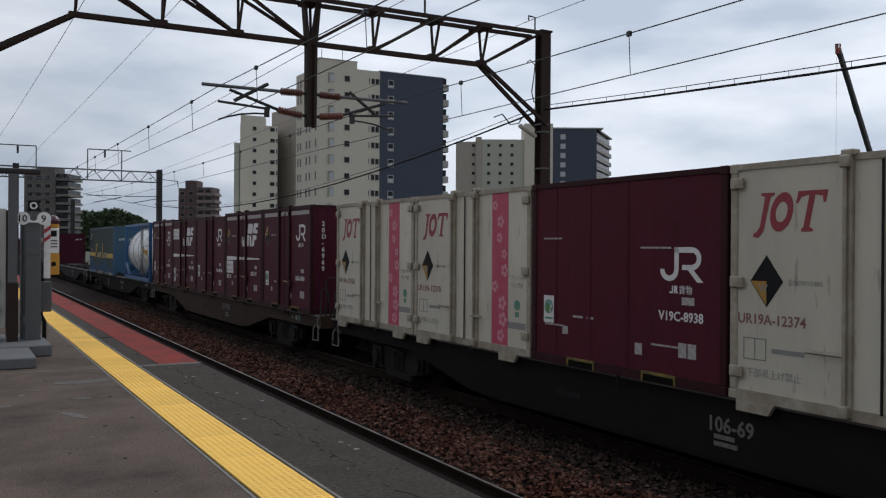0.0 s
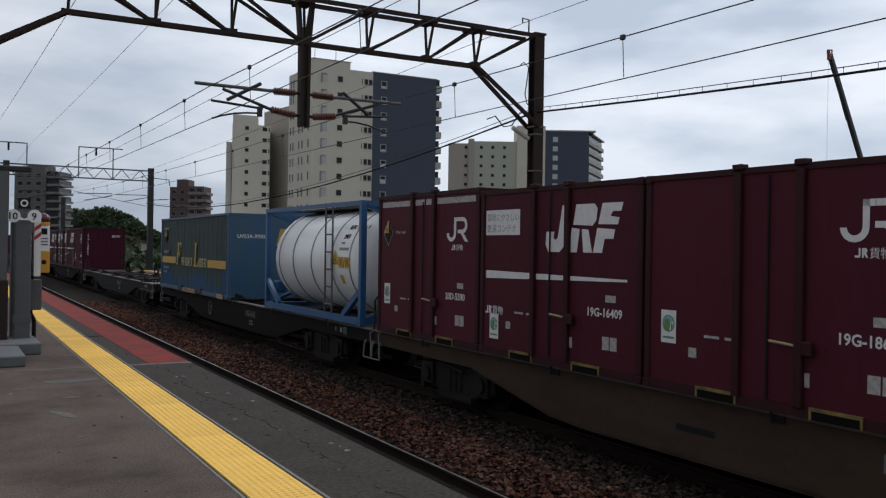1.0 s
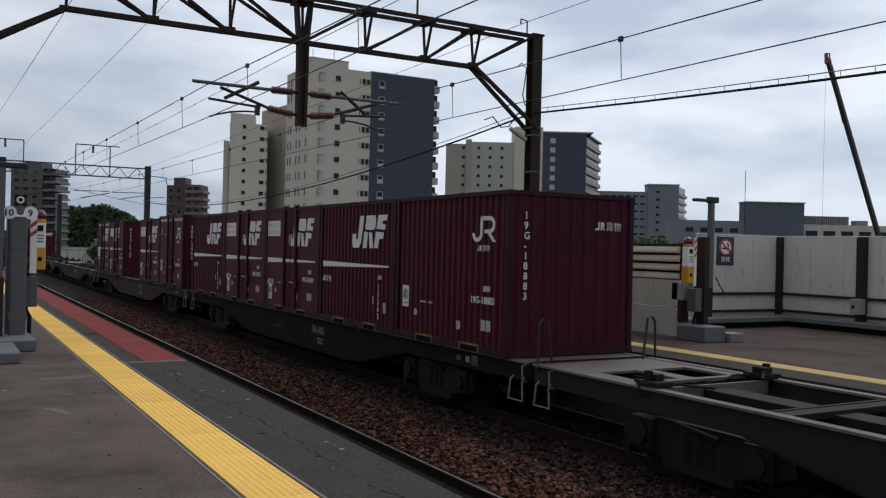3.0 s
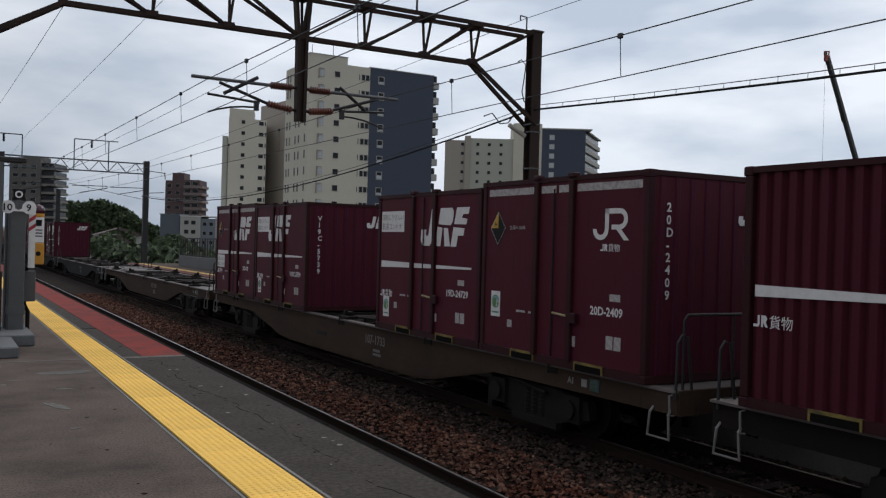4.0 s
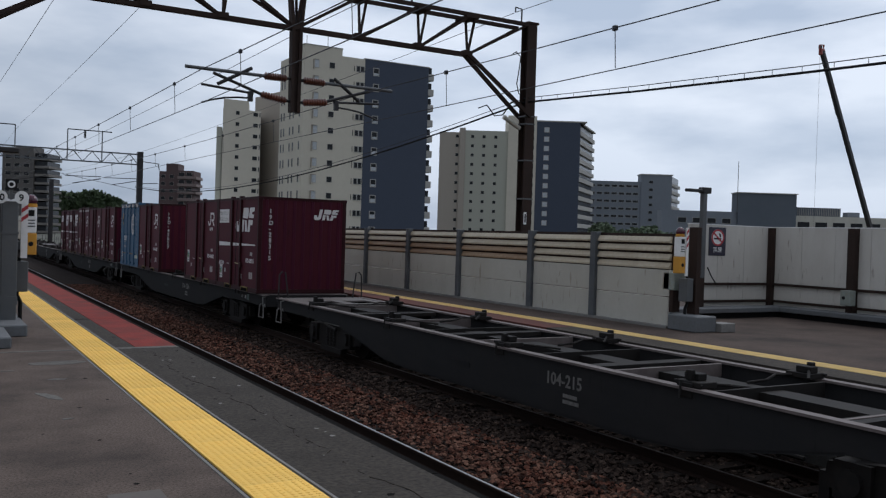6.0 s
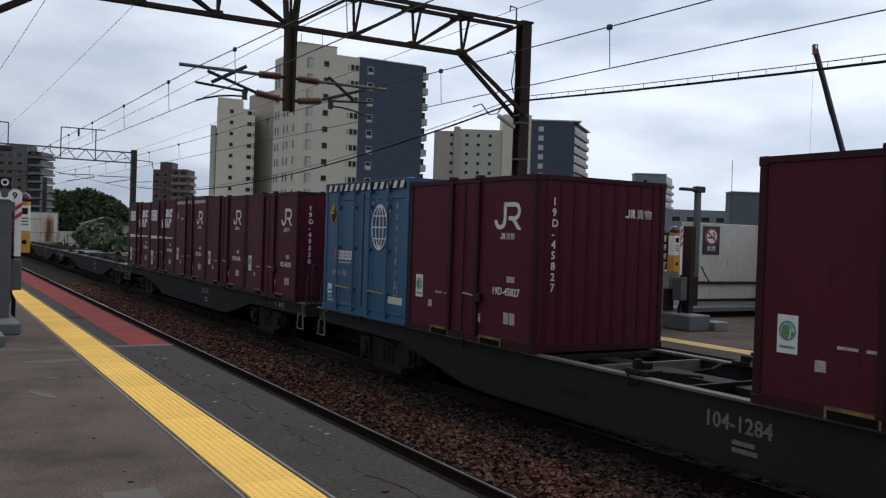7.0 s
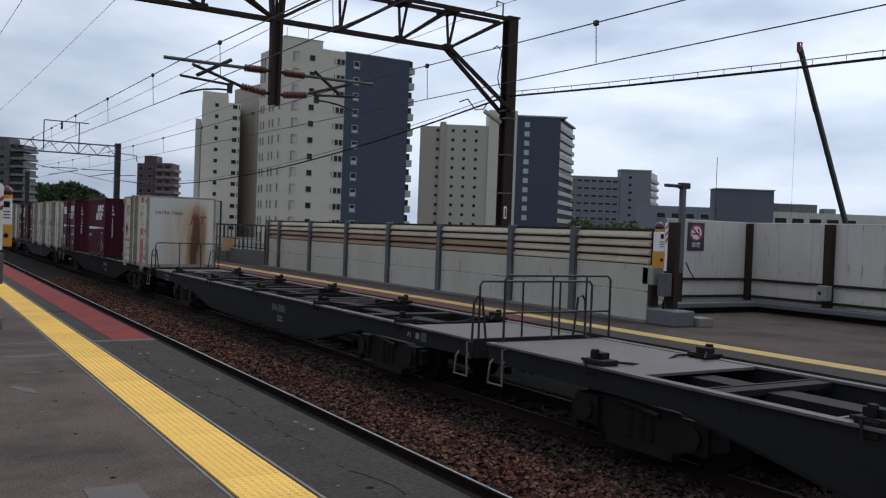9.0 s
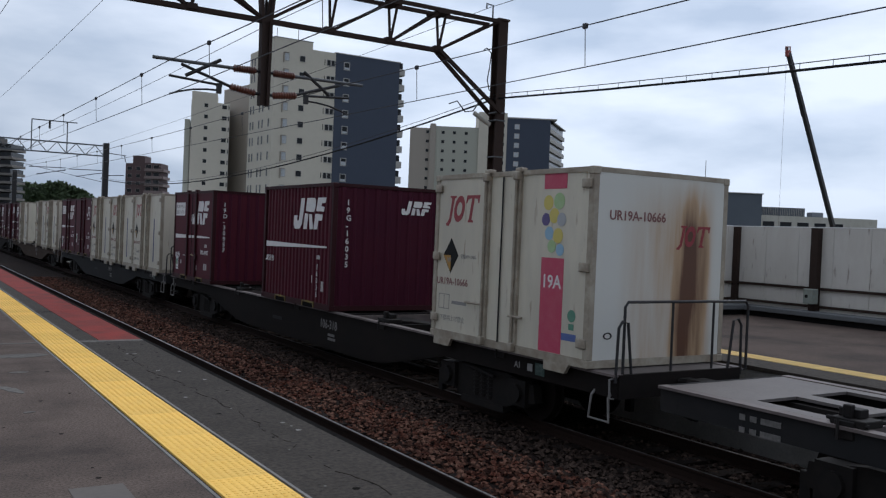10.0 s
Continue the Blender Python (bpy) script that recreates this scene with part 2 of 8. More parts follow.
# ---- building blocks ----
def part(name, bm, material, parent=None, label="", m=None, kind=""):
    me = bpy.data.meshes.new(name)
    bmesh.ops.recalc_face_normals(bm, faces=bm.faces)
    bm.to_mesh(me)
    bm.free()
    me.materials.append(material)
    ob = new(name, me)
    if parent:
        ob.parent = parent
    if m is not None:
        ob.matrix_basis = m
    return tagged(ob, label, kind=kind)


def shared(name, me, parent, m):
    ob = new(name, me)
    ob.parent = parent
    ob.matrix_basis = m
    return ob


def thing(name, m, label, category, group="", kind=""):
    ob = new(name)
    ob.matrix_basis = m
    ob.empty_display_size = 0.2
    return tagged(ob, label, category, group, kind)


def box(bm, x0, x1, y0, y1, z0, z1, bevel=0.0):
    vs = [bm.verts.new(p) for p in ((x0, y0, z0), (x1, y0, z0), (x1, y1, z0), (x0, y1, z0), (x0, y0, z1), (x1, y0, z1), (x1, y1, z1), (x0, y1, z1))]
    fs = [bm.faces.new([vs[i] for i in f]) for f in ((0, 3, 2, 1), (4, 5, 6, 7), (0, 1, 5, 4), (1, 2, 6, 5), (2, 3, 7, 6), (3, 0, 4, 7))]
    if bevel:
        es = {e for f in fs for e in f.edges}
        bmesh.ops.bevel(bm, geom=list(es), offset=bevel, segments=1, affect="EDGES")
    return bm


def boxes(*rows, bevel=0.0):
    bm = bmesh.new()
    for r in rows:
        box(bm, *r, bevel=bevel)
    return bm


def bar(bm, p, q, w, h=None, n=4):
    """A straight bar from p to q: n = 4 a w by h section, else round of radius w."""
    p, q = Vector(p), Vector(q)
    d = (q - p).normalized()
    up = Vector((0, 0, 1)) if abs(d.z) < 0.95 else Vector((0, 1, 0))
    a = d.cross(up).normalized()
    b = a.cross(d).normalized()
    if n == 4:
        h = h or w
        ring = [(-w / 2, -h / 2), (w / 2, -h / 2), (w / 2, h / 2), (-w / 2, h / 2)]
    else:
        ring = [(w * math.cos(2 * math.pi * i / n), w * math.sin(2 * math.pi * i / n)) for i in range(n)]
    lo = [bm.verts.new(p + a * u + b * v) for u, v in ring]
    hi = [bm.verts.new(q + a * u + b * v) for u, v in ring]
    for i in range(n):
        j = (i + 1) % n
        bm.faces.new((lo[i], lo[j], hi[j], hi[i]))
    bm.faces.new(lo[::-1])
    bm.faces.new(hi)
    return bm


def bars(rows, w, h=None, n=4):
    bm = bmesh.new()
    for p, q in rows:
        bar(bm, p, q, w, h, n)
    return bm


def chain(bm, pts, r, n=6):
    """One bent tube through the points."""
    pts = [Vector(p) for p in pts]
    rings = []
    a = None
    for i, p in enumerate(pts):
        d = (pts[min(i + 1, len(pts) - 1)] - pts[max(i - 1, 0)]).normalized()
        if a is None:
            a = d.cross(Vector((0, 0, 1)) if abs(d.z) < 0.95 else Vector((0, 1, 0)))
        a = (a - d * a.dot(d)).normalized()
        b = a.cross(d)
        rings.append([bm.verts.new(p + (a * math.cos(2 * math.pi * k / n) + b * math.sin(2 * math.pi * k / n)) * r) for k in range(n)])
    for lo, hi in zip(rings, rings[1:]):
        for k in range(n):
            bm.faces.new((lo[k], lo[(k + 1) % n], hi[(k + 1) % n], hi[k]))
    bm.faces.new(rings[0][::-1])
    bm.faces.new(rings[-1])
    return bm


def prism(bm, pts, m, depth=0.008):
    """A flat outline in the plane of m, raised by depth along its normal."""
    lo = [bm.verts.new(m @ Vector((x, y, 0))) for x, y in pts]
    hi = [bm.verts.new(m @ Vector((x, y, depth))) for x, y in pts]
    n = len(pts)
    for i in range(n):
        j = (i + 1) % n
        bm.faces.new((lo[i], lo[j], hi[j], hi[i]))
    bm.faces.new(lo[::-1])
    bm.faces.new(hi)
    return bm


def rect(x0, x1, y0, y1, lean=0.0):
    return [(x0 + lean * y0, y0), (x1 + lean * y0, y0), (x1 + lean * y1, y1), (x0 + lean * y1, y1)]


WORDS = {}


def words(text, size):
    """A mesh of the text in the built-in font, its left foot at the origin."""
    key = (text, size)
    if key not in WORDS:
        cu = bpy.data.curves.new("lettering", "FONT")
        cu.body, cu.size, cu.resolution_u, cu.extrude, cu.offset = text, size, 2, 0.001, 0.02 * size if text.isascii() else 0.0
        ob = new("lettering", cu)
        dg = bpy.context.evaluated_depsgraph_get()
        WORDS[key] = bpy.data.meshes.new_from_object(ob.evaluated_get(dg))
        bpy.data.objects.remove(ob)
    return WORDS[key]


def lettering(text, size, material, parent, m, name="lettering"):
    me = words(text, size)
    key = (text, size, material.name)
    if key not in WORDS:
        me = me.copy()
        me.materials.clear()
        me.materials.append(material)
        WORDS[key] = me
    return shared(name, WORDS[key], parent, m)

# ---- the station: levels and lines ----
RAIL_Z = -1.06          # rail head; the near platform is at 0
FAR_Z = -0.10           # far platform
TRACK_NEAR, TRACK_FAR = 4.65, 8.575
EDGE_NEAR, EDGE_FAR = 2.90, 10.15
FENCE_X = 12.67
MAST_X, GANTRY_Y, GANTRY2_Y = 13.5, 19.05, 68.1
BED_Z = RAIL_Z - 0.20

# ground to the horizon, one sheet
bm = bmesh.new()
bmesh.ops.create_grid(bm, x_segments=2, y_segments=2, size=2500)
tagged(part("ground", bm, GROUND, m=pose(0, 0, -1.75)), "waste ground around the station", kind="structure")

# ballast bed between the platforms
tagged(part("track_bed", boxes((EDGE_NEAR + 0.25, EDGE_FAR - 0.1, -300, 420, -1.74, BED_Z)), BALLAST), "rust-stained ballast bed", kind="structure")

# near platform: surface, dark edge strip, red strip, yellow line, kerb
plat = tagged(part("platform_near", boxes((-9, 1.62, -60, 90, -1.74, 0.0)), ASPHALT), "worn dark asphalt platform", kind="structure")
part("edge_strip", boxes((2.115, EDGE_NEAR - 0.02, -60, 11.72, -0.3, 0.0), (2.115, 2.36, 11.9, 90, -0.3, -0.002)), ASPHALT_EDGE, plat, "patched grey edge paving")
part("line_bed", boxes((1.62, 2.115, -60, 90, -0.3, -0.012)), ASPHALT_EDGE, plat)
part("red_strip", boxes((2.36, EDGE_NEAR - 0.02, 11.9, 90, -0.3, 0.003)), RED_PAVE, plat, "faded red painted edge paving")
part("concrete_seam", boxes((-3, 1.62, 11.76, 11.84, -0.1, 0.004), (2.115, EDGE_NEAR - 0.02, 11.74, 11.9, -0.1, 0.004)), SEAM, plat, "dull concrete joint strip")
part("platform_wall", boxes((EDGE_NEAR - 0.35, EDGE_NEAR - 0.02, -60, 90, -1.74, -0.3)), KERB, plat)
bm = bmesh.new()
for k in range(150):
    y = -60 + k * 1.0
    box(bm, EDGE_NEAR - 0.02, EDGE_NEAR + 0.03, y + 0.006, y + 0.994, -0.16, 0.0)
part("edge_kerb", bm, MATT_BLACK, plat, "dark edge angle")
# pale border lines of the tactile strip
part("border_line", boxes((1.625, 1.645, -60, 90, -0.05, 0.003)), KERB, plat, "pale border line")
part("border_line", boxes((2.09, 2.11, -60, 90, -0.05, 0.003)), KERB, plat, "pale border line")
# worn patches, cracks and a cover in the paving
rng = random.Random(4)


def blotch(x, y, rx, ry, rot, z=0.003):
    pts = []
    for i in range(14):
        a = 2 * math.pi * i / 14
        r = 0.75 + 0.4 * rng.random()
        pts.append((rx * r * math.cos(a), ry * r * math.sin(a)))
    return prism(bmesh.new(), pts, pose(x, y, -0.004, 0, 0, rot), z + 0.004)


for x, y, rx, ry, rot in ((1.33, 10.75, 0.32, 0.17, 5), (0.4, 9.4, 0.12, 0.06, 20), (0.98, 8.67, 0.06, 0.22, 20), (1.15, 9.6, 0.1, 0.05, 0), (0.75, 10.3, 0.08, 0.03, 0), (0.45, 10.4, 0.06, 0.03, 0), (1.0, 7.6, 0.05, 0.03, 0)):
    part("worn_patch", blotch(x, y, rx, ry, rot), SEAM, plat, "pale worn patch")
part("drain_cover", boxes((0.92, 1.22, 5.0, 5.34, -0.02, 0.004)), mat("worn_cover", (0.10, 0.082, 0.07), 0.8, grain=(20, 0.5, (0.07, 0.06, 0.05))), plat, "brownish square drain cover")
r7 = random.Random(12)
bm = bmesh.new()
x, y = 2.47, 11.5
while y > 2.5:
    nx, ny = min(2.62, max(2.34, x + r7.uniform(-0.035, 0.035))), y - r7.uniform(0.03, 0.1)
    if r7.random() < 0.6:
        bar(bm, (x, y, 0.0), (nx, ny, 0.0), r7.uniform(0.004, 0.013), 0.004)
    x, y = nx, ny
part("crack", bm, ASPHALT_CRACK, plat, "thin broken crack in the paving", kind="stuff")
for k in range(70):
    x, y = r7.choice((r7.uniform(-1.0, 1.5), r7.uniform(2.2, 2.8))), r7.uniform(4.2, 14)
    q = r7.uniform(0.008, 0.03)
    part("pit", prism(bmesh.new(), [(q * r7.uniform(0.6, 1.3) * math.cos(a), q * r7.uniform(0.6, 1.3) * math.sin(a)) for a in (0, 1, 2, 3, 4, 5)], pose(x, y, -0.002), 0.0028), MATT_BLACK if k % 3 else KERB, plat)
bm = bmesh.new()
for i in range(30):
    bar(bm, (1.66 + i * 0.045, 15.7 + 0.02 * math.sin(i), 0.001), (1.705 + i * 0.045, 15.7 + 0.02 * math.sin(i + 1), 0.001), 0.035, 0.004)
part("joint", bm, MATT_BLACK, plat, "dark expansion joint")

# far platform
fplat = tagged(part("platform_far", boxes((11.28, 30, -60, 58, -1.74, FAR_Z)), ASPHALT_FAR), "worn asphalt far platform", kind="structure")
part("line_bed", boxes((10.86, 11.28, -60, 58, -1.7, FAR_Z - 0.012)), ASPHALT_EDGE, fplat)
part("red_strip", boxes((EDGE_FAR + 0.03, 10.86, 13.5, 58, FAR_Z - 0.06, FAR_Z + 0.003)), RED_DULL, fplat, "faded red painted edge paving")
part("edge_strip", boxes((EDGE_FAR + 0.03, 10.86, -60, 13.5, FAR_Z - 0.06, FAR_Z)), ASPHALT_EDGE, fplat)
part("platform_wall", boxes((EDGE_FAR + 0.05, 10.86, -60, 58, -1.74, FAR_Z - 0.061)), KERB, fplat, "stained concrete platform wall")


def tactile_tile(material=YELLOW):
    bm = boxes((-0.199, 0.199, -0.199, 0.199, -0.02, 0.0))
    for i in range(8):
        for j in range(8):
            x, y = -0.168 + i * 0.048, -0.168 + j * 0.048
            box(bm, x - 0.011, x + 0.011, y - 0.011, y + 0.011, 0.0, 0.003)
    me = bpy.data.meshes.new("tile")
    bm.to_mesh(me)
    bm.free()
    me.materials.append(material)
    return me


# rails and sleepers
def rail_bm(x):
    prof = [(-0.063, 0), (0.063, 0), (0.063, 0.012), (0.012, 0.03), (0.01, 0.11), (0.032, 0.125), (0.032, 0.15), (-0.032, 0.15), (-0.032, 0.125), (-0.01, 0.11), (-0.012, 0.03), (-0.063, 0.012)]
    bm = bmesh.new()
    a = [bm.verts.new((x + u, -300, v)) for u, v in prof]
    b = [bm.verts.new((x + u, 420, v)) for u, v in prof]
    n = len(prof)
    for i in range(n):
        bm.faces.new((a[i], a[(i + 1) % n], b[(i + 1) % n], b[i]))
    return bm


for tx, nm in ((TRACK_NEAR, "near"), (TRACK_FAR, "far")):
    tr = thing("railway_track", pose(tx, 0, RAIL_Z - 0.155), "rusty steel rails on dark sleepers in ballast", "railway track", kind="structure")
    for s in (-0.5655, 0.5655):
        r = part("rail", rail_bm(s), RAIL_SIDE, tr, "rust-brown steel rail")
        # the far track takes the copy painted darker for the train's shade
        part("running_surface", boxes((s - 0.013, s + 0.013, -300, 420, 0.150, 0.154)), RAIL_TOP if tx == TRACK_NEAR else RAIL_SHADED, r, "polished rail head")
    bm = bmesh.new()
    for k in range(180):
        y = -12 + k * 0.6
        box(bm, -1.0, 1.0, y - 0.1, y + 0.1, -0.14, 0.0)
    part("sleeper", bm, SLEEPER, tr, kind="stuff")

# loose stones
rs = np.random.RandomState(3)


def stones(name, x0, x1, y0, y1, n, z, material, size=(0.018, 0.042)):
    base = np.array([(1, 0, 0), (-1, 0, 0), (0, 1, 0), (0, -1, 0), (0, 0, 1), (0, 0, -1), (0.6, 0.6, 0.6), (-0.6, 0.5, 0.55)])
    tri = [(0, 2, 6), (2, 4, 6), (4, 0, 6), (1, 4, 7), (4, 2, 7), (2, 1, 7), (3, 0, 4), (1, 3, 4), (2, 0, 5), (1, 2, 5), (3, 1, 5), (0, 3, 5)]
    v, f = [], []
    for i in range(n):
        s = rs.uniform(*size)
        a = rs.uniform(0, 6.283)
        p = base * rs.uniform(0.65, 1.25, (8, 3)) * s * np.array([1.2, 1.0, 0.75])
        c, d = math.cos(a), math.sin(a)
        p = np.stack([p[:, 0] * c - p[:, 1] * d, p[:, 0] * d + p[:, 1] * c, p[:, 2]], 1)
        yy = y0 + (y1 - y0) * rs.uniform() ** 1.7
        p += np.array([rs.uniform(x0, x1), yy, z + rs.uniform(0, 0.03)])
        k = len(v)
        v += p.tolist()
        f += [(t[0] + k, t[1] + k, t[2] + k) for t in tri]
    me = bpy.data.meshes.new(name)
    me.from_pydata(v, [], f)
    me.materials.append(material)
    return tagged(new(name, me), "loose rust-brown ballast stones between the rails", "ballast", kind="stuff")


stones("ballast", 5.28, 6.95, 4, 45, 19000, BED_Z + 0.012, STONE)
# darker stones from here on paint the train's shade along with the oil
stones("ballast", 6.6, 7.9, 4, 45, 12000, BED_Z + 0.012, OILY_SHADED_STONE)
stones("ballast", 7.9, 9.9, 4, 30, 7000, BED_Z + 0.012, OILY_SHADED_STONE)
stones("ballast", 2.95, 5.2, 6, 40, 3000, BED_Z + 0.012, STONE)

# ---- fence on the far platform ----
fence = thing("fence", pose(FENCE_X, 0, FAR_Z), "platform fence of pale panels under cream louvres, grey steel posts", "fence")
POSTS = [12.75, 15.1, 17.45, 20.8, 23.78, 26.75, 29.8, 32.85, 34.1]
for y in POSTS[1:]:
    part("post", boxes((-0.10, 0.08, y - 0.09, y + 0.09, -0.1, 1.88), bevel=0.01), FENCE_GREY, fence, "blue-grey steel post")
for y0, y1 in zip(POSTS, POSTS[1:]):
    part("panel", boxes((-0.02, 0.04, y0 + 0.09, y1 - 0.09, 0.62, 1.14), bevel=0.006), PANEL, fence, "pale stained panel")
    part("panel", boxes((-0.02, 0.04, y0 + 0.09, y1 - 0.09, 0.0, 0.605), bevel=0.006), PANEL, fence, "pale stained panel")
    for k in range(4):
        z = 1.165 + k * 0.172
        bm = bmesh.new()
        prism(bm, [(-0.03, 0.0), (0.03, -0.01), (0.045, 0.09), (0.045, 0.122), (0.02, 0.122), (-0.03, 0.035)], pose(0, y1 - 0.09, z, 90, 0, 0), y1 - y0 - 0.18)
        part("louvre", bm, LOUVRE if k > 1 or y0 < 17 else LOUVRE_RUST, fence, "cream weathered louvre slat" if k > 1 or y0 < 17 else "rust-stained louvre slat")
    # dark brown sheet added to paint the shadow gaps between the slats
    part("backing", boxes((0.05, 0.07, y0 + 0.05, y1 - 0.05, 1.14, 1.86)), STEEL_BROWN, fence)
part("base_strip", boxes((-0.14, 0.1, 12.75, 34.2, -0.02, 0.05)), KERB, fence)

# iron railing beyond the fence
rail = thing("railing", pose(FENCE_X, 34.3, FAR_Z), "dark iron railing along the end of the platform", "railing")
part("top_rail", boxes((-0.035, 0.035, 0, 19.1, 1.60, 1.67)), STEEL_DARK, rail)
part("bottom_rail", boxes((-0.02, 0.02, 0, 19.1, 0.68, 0.72)), STEEL_DARK, rail)
for k in range(8):
    part("post", boxes((-0.035, 0.035, k * 2.7 + 0.16, k * 2.7 + 0.23, 0, 1.62)), STEEL_DARK, rail)
me = bpy.data.meshes.new("baluster")
bm = boxes((-0.022, 0.022, -0.022, 0.022, 0.6, 1.61))
bm.to_mesh(me)
bm.free()
me.materials.append(STEEL_DARK)
for k in range(35):
    shared("baluster", me, rail, pose(0, 0.2 + k * 0.54, 0))
for k in range(7):
    part("plinth", boxes((-0.1, 0.1, k * 2.73 + 0.01, k * 2.73 + 2.72, -0.1, 0.62 - 0.02 * (k % 2)), bevel=0.012), CONCRETE, rail, "low concrete plinth block")
part("hand_rail", bars([((-0.25, 0.4, 1.05), (-0.25, 6.5, 1.05))], 0.025, None, 6), GREY_PAINT, rail, "pale hand rail")
for y in (0.6, 3.4, 6.2):
    part("bracket", bars([((-0.25, y, 1.05), (0.0, y, 1.0))], 0.015, None, 5), GREY_PAINT, rail)

notice = thing("notice_board", pose(12.45, 38.6, FAR_Z), "small faded orange notice on a post", "notice")
part("board", boxes((-0.28, 0.28, -0.02, 0.02, 0.45, 1.05)), mat("faded_orange", (0.45, 0.25, 0.12), 0.6, grain=(8, 0.4, (0.5, 0.4, 0.3))), notice)
part("post", boxes((-0.03, 0.03, 0.02, 0.06, 0, 1.05)), GREY_PAINT, notice)

# ---- white wall of the platform recess ----
WY, WX = 14.88, 18.05
wall = thing("wall_recess", pose(0, 0, FAR_Z), "stained white sheet wall with rusty steel posts and rails", "wall", kind="structure")
k = 0
for x0, x1 in ((15.25, 16.2), (16.2, 17.1), (17.1, WX)):
    part("sheet", boxes((x0 + 0.004, x1 - 0.004, WY, WY + 0.06, 0.1, 2.14)), WALL_PANEL, wall, "white rain-stained sheet")
for k in range(14):
    y1 = WY - k * 0.9
    part("sheet", boxes((WX, WX + 0.06, y1 - 0.896, y1 - 0.004, 0.1, 2.14)), WALL_PANEL, wall, "white rain-stained sheet")
for z in (0.34, 0.75):
    part("rail", boxes((15.25, WX - 0.06, WY - 0.06, WY, z - 0.03, z + 0.03)), STEEL_BROWN, wall, "rusty steel rail")
    part("rail", boxes((WX - 0.06, WX, 2.0, WY - 0.06, z - 0.03, z + 0.03)), STEEL_BROWN, wall, "rusty steel rail")
part("post", boxes((WX - 0.12, WX + 0.04, WY - 0.14, WY - 0.0, 0, 2.13)), STEEL_BROWN, wall, "rusty brown steel post")
for k in range(1, 5):
    y = WY - 2.32 * k
    part("post", boxes((WX - 0.17, WX - 0.003, y - 0.09, y + 0.09, 0, 2.13)), STEEL_BROWN, wall, "rusty brown steel post")
part("drip_edge", boxes((15.25, WX + 0.07, WY - 0.01, WY + 0.07, 2.14, 2.16), (WX - 0.01, WX + 0.07, 2, WY - 0.01, 2.14, 2.16)), WHITE, wall)
# kerb ledge along the foot of the wall
ledge = thing("ledge", pose(0, 0, FAR_Z), "low grey concrete ledge along the foot of the wall", "ledge")
part("slab", boxes((13.6, WX, WY - 0.75, WY - 0.15, 0.13, 0.24), (WX - 0.55, WX, 2.0, WY - 0.76, 0.13, 0.24), bevel=0.012), CONCRETE, ledge)
part("foot", boxes((13.7, WX, WY - 0.6, WY - 0.15, 0, 0.13), (WX - 0.4, WX, 2.0, WY - 0.62, 0, 0.13)), BLACK, ledge)
part("end_block", boxes((12.5, 13.05, 11.95, 12.7, 0, 0.3), bevel=0.02), CONCRETE, ledge, "grey concrete end block")
part("block", boxes((13.07, 13.45, 11.85, 12.2, 0.0, 0.17), bevel=0.01), KERB, ledge, "pale concrete block")

# no smoking sign
sign = thing("no_smoking_sign", pose(16.16, WY, FAR_Z + 1.76) @ Matrix.Diagonal((1.14, 1.0, 1.06, 1.0)), "navy no-smoking sign with a red ring on white", "sign")
part("plate", boxes((-0.245, 0.245, -0.02, -0.004, -0.32, 0.31), bevel=0.004), SIGN_NAVY, sign)


def disc(r, m, n=28, inner=0.0, depth=0.004):
    bm = bmesh.new()
    if not inner:
        return prism(bm, [(r * math.cos(2 * math.pi * i / n), r * math.sin(2 * math.pi * i / n)) for i in range(n)], m, depth)
    for i in range(n):
        a, b = 2 * math.pi * i / n, 2 * math.pi * (i + 1) / n
        prism(bm, [(inner * math.cos(a), inner * math.sin(a)), (r * math.cos(a), r * math.sin(a)), (r * math.cos(b), r * math.sin(b)), (inner * math.cos(b), inner * math.sin(b))], m, depth)
    return bm


FRONT = Matrix(((1, 0, 0, 0), (0, 0, -1, 0), (0, 1, 0, 0), (0, 0, 0, 1)))     # x right, y up, faces -Y
SIDE = Matrix(((0, 0, -1, 0), (-1, 0, 0, 0), (0, 1, 0, 0), (0, 0, 0, 1)))     # x towards -Y, y up, faces -X


def on_front(x, y, z):
    return Matrix.Translation((x, y, z)) @ FRONT


def on_side(x, y, z):
    return Matrix.Translation((x, y, z)) @ SIDE


part("disc", disc(0.185, on_front(0, -0.021, 0.08)), WHITE, sign, "white disc")
part("ring", disc(0.185, on_front(0, -0.026, 0.08), inner=0.15), RED, sign, "red ring")
part("slash", prism(bmesh.new(), rect(-0.16, 0.16, -0.017, 0.017), on_front(0, -0.026, 0.08) @ pose(0, 0, 0, 0, 0, -40)), RED, sign, "red slash")
part("cigarette", prism(bmesh.new(), rect(-0.11, 0.09, -0.022, 0.012), on_front(0, -0.0255, 0.06)), BLACK, sign, "black cigarette")
part("smoke", prism(bmesh.new(), [(0.06, 0.03), (0.09, 0.03), (0.07, 0.1), (0.03, 0.12), (0.04, 0.08)], on_front(0, -0.0255, 0.06)), BLACK, sign)
lettering("禁煙", 0.13, WHITE, sign, on_front(-0.13, -0.022, -0.235))

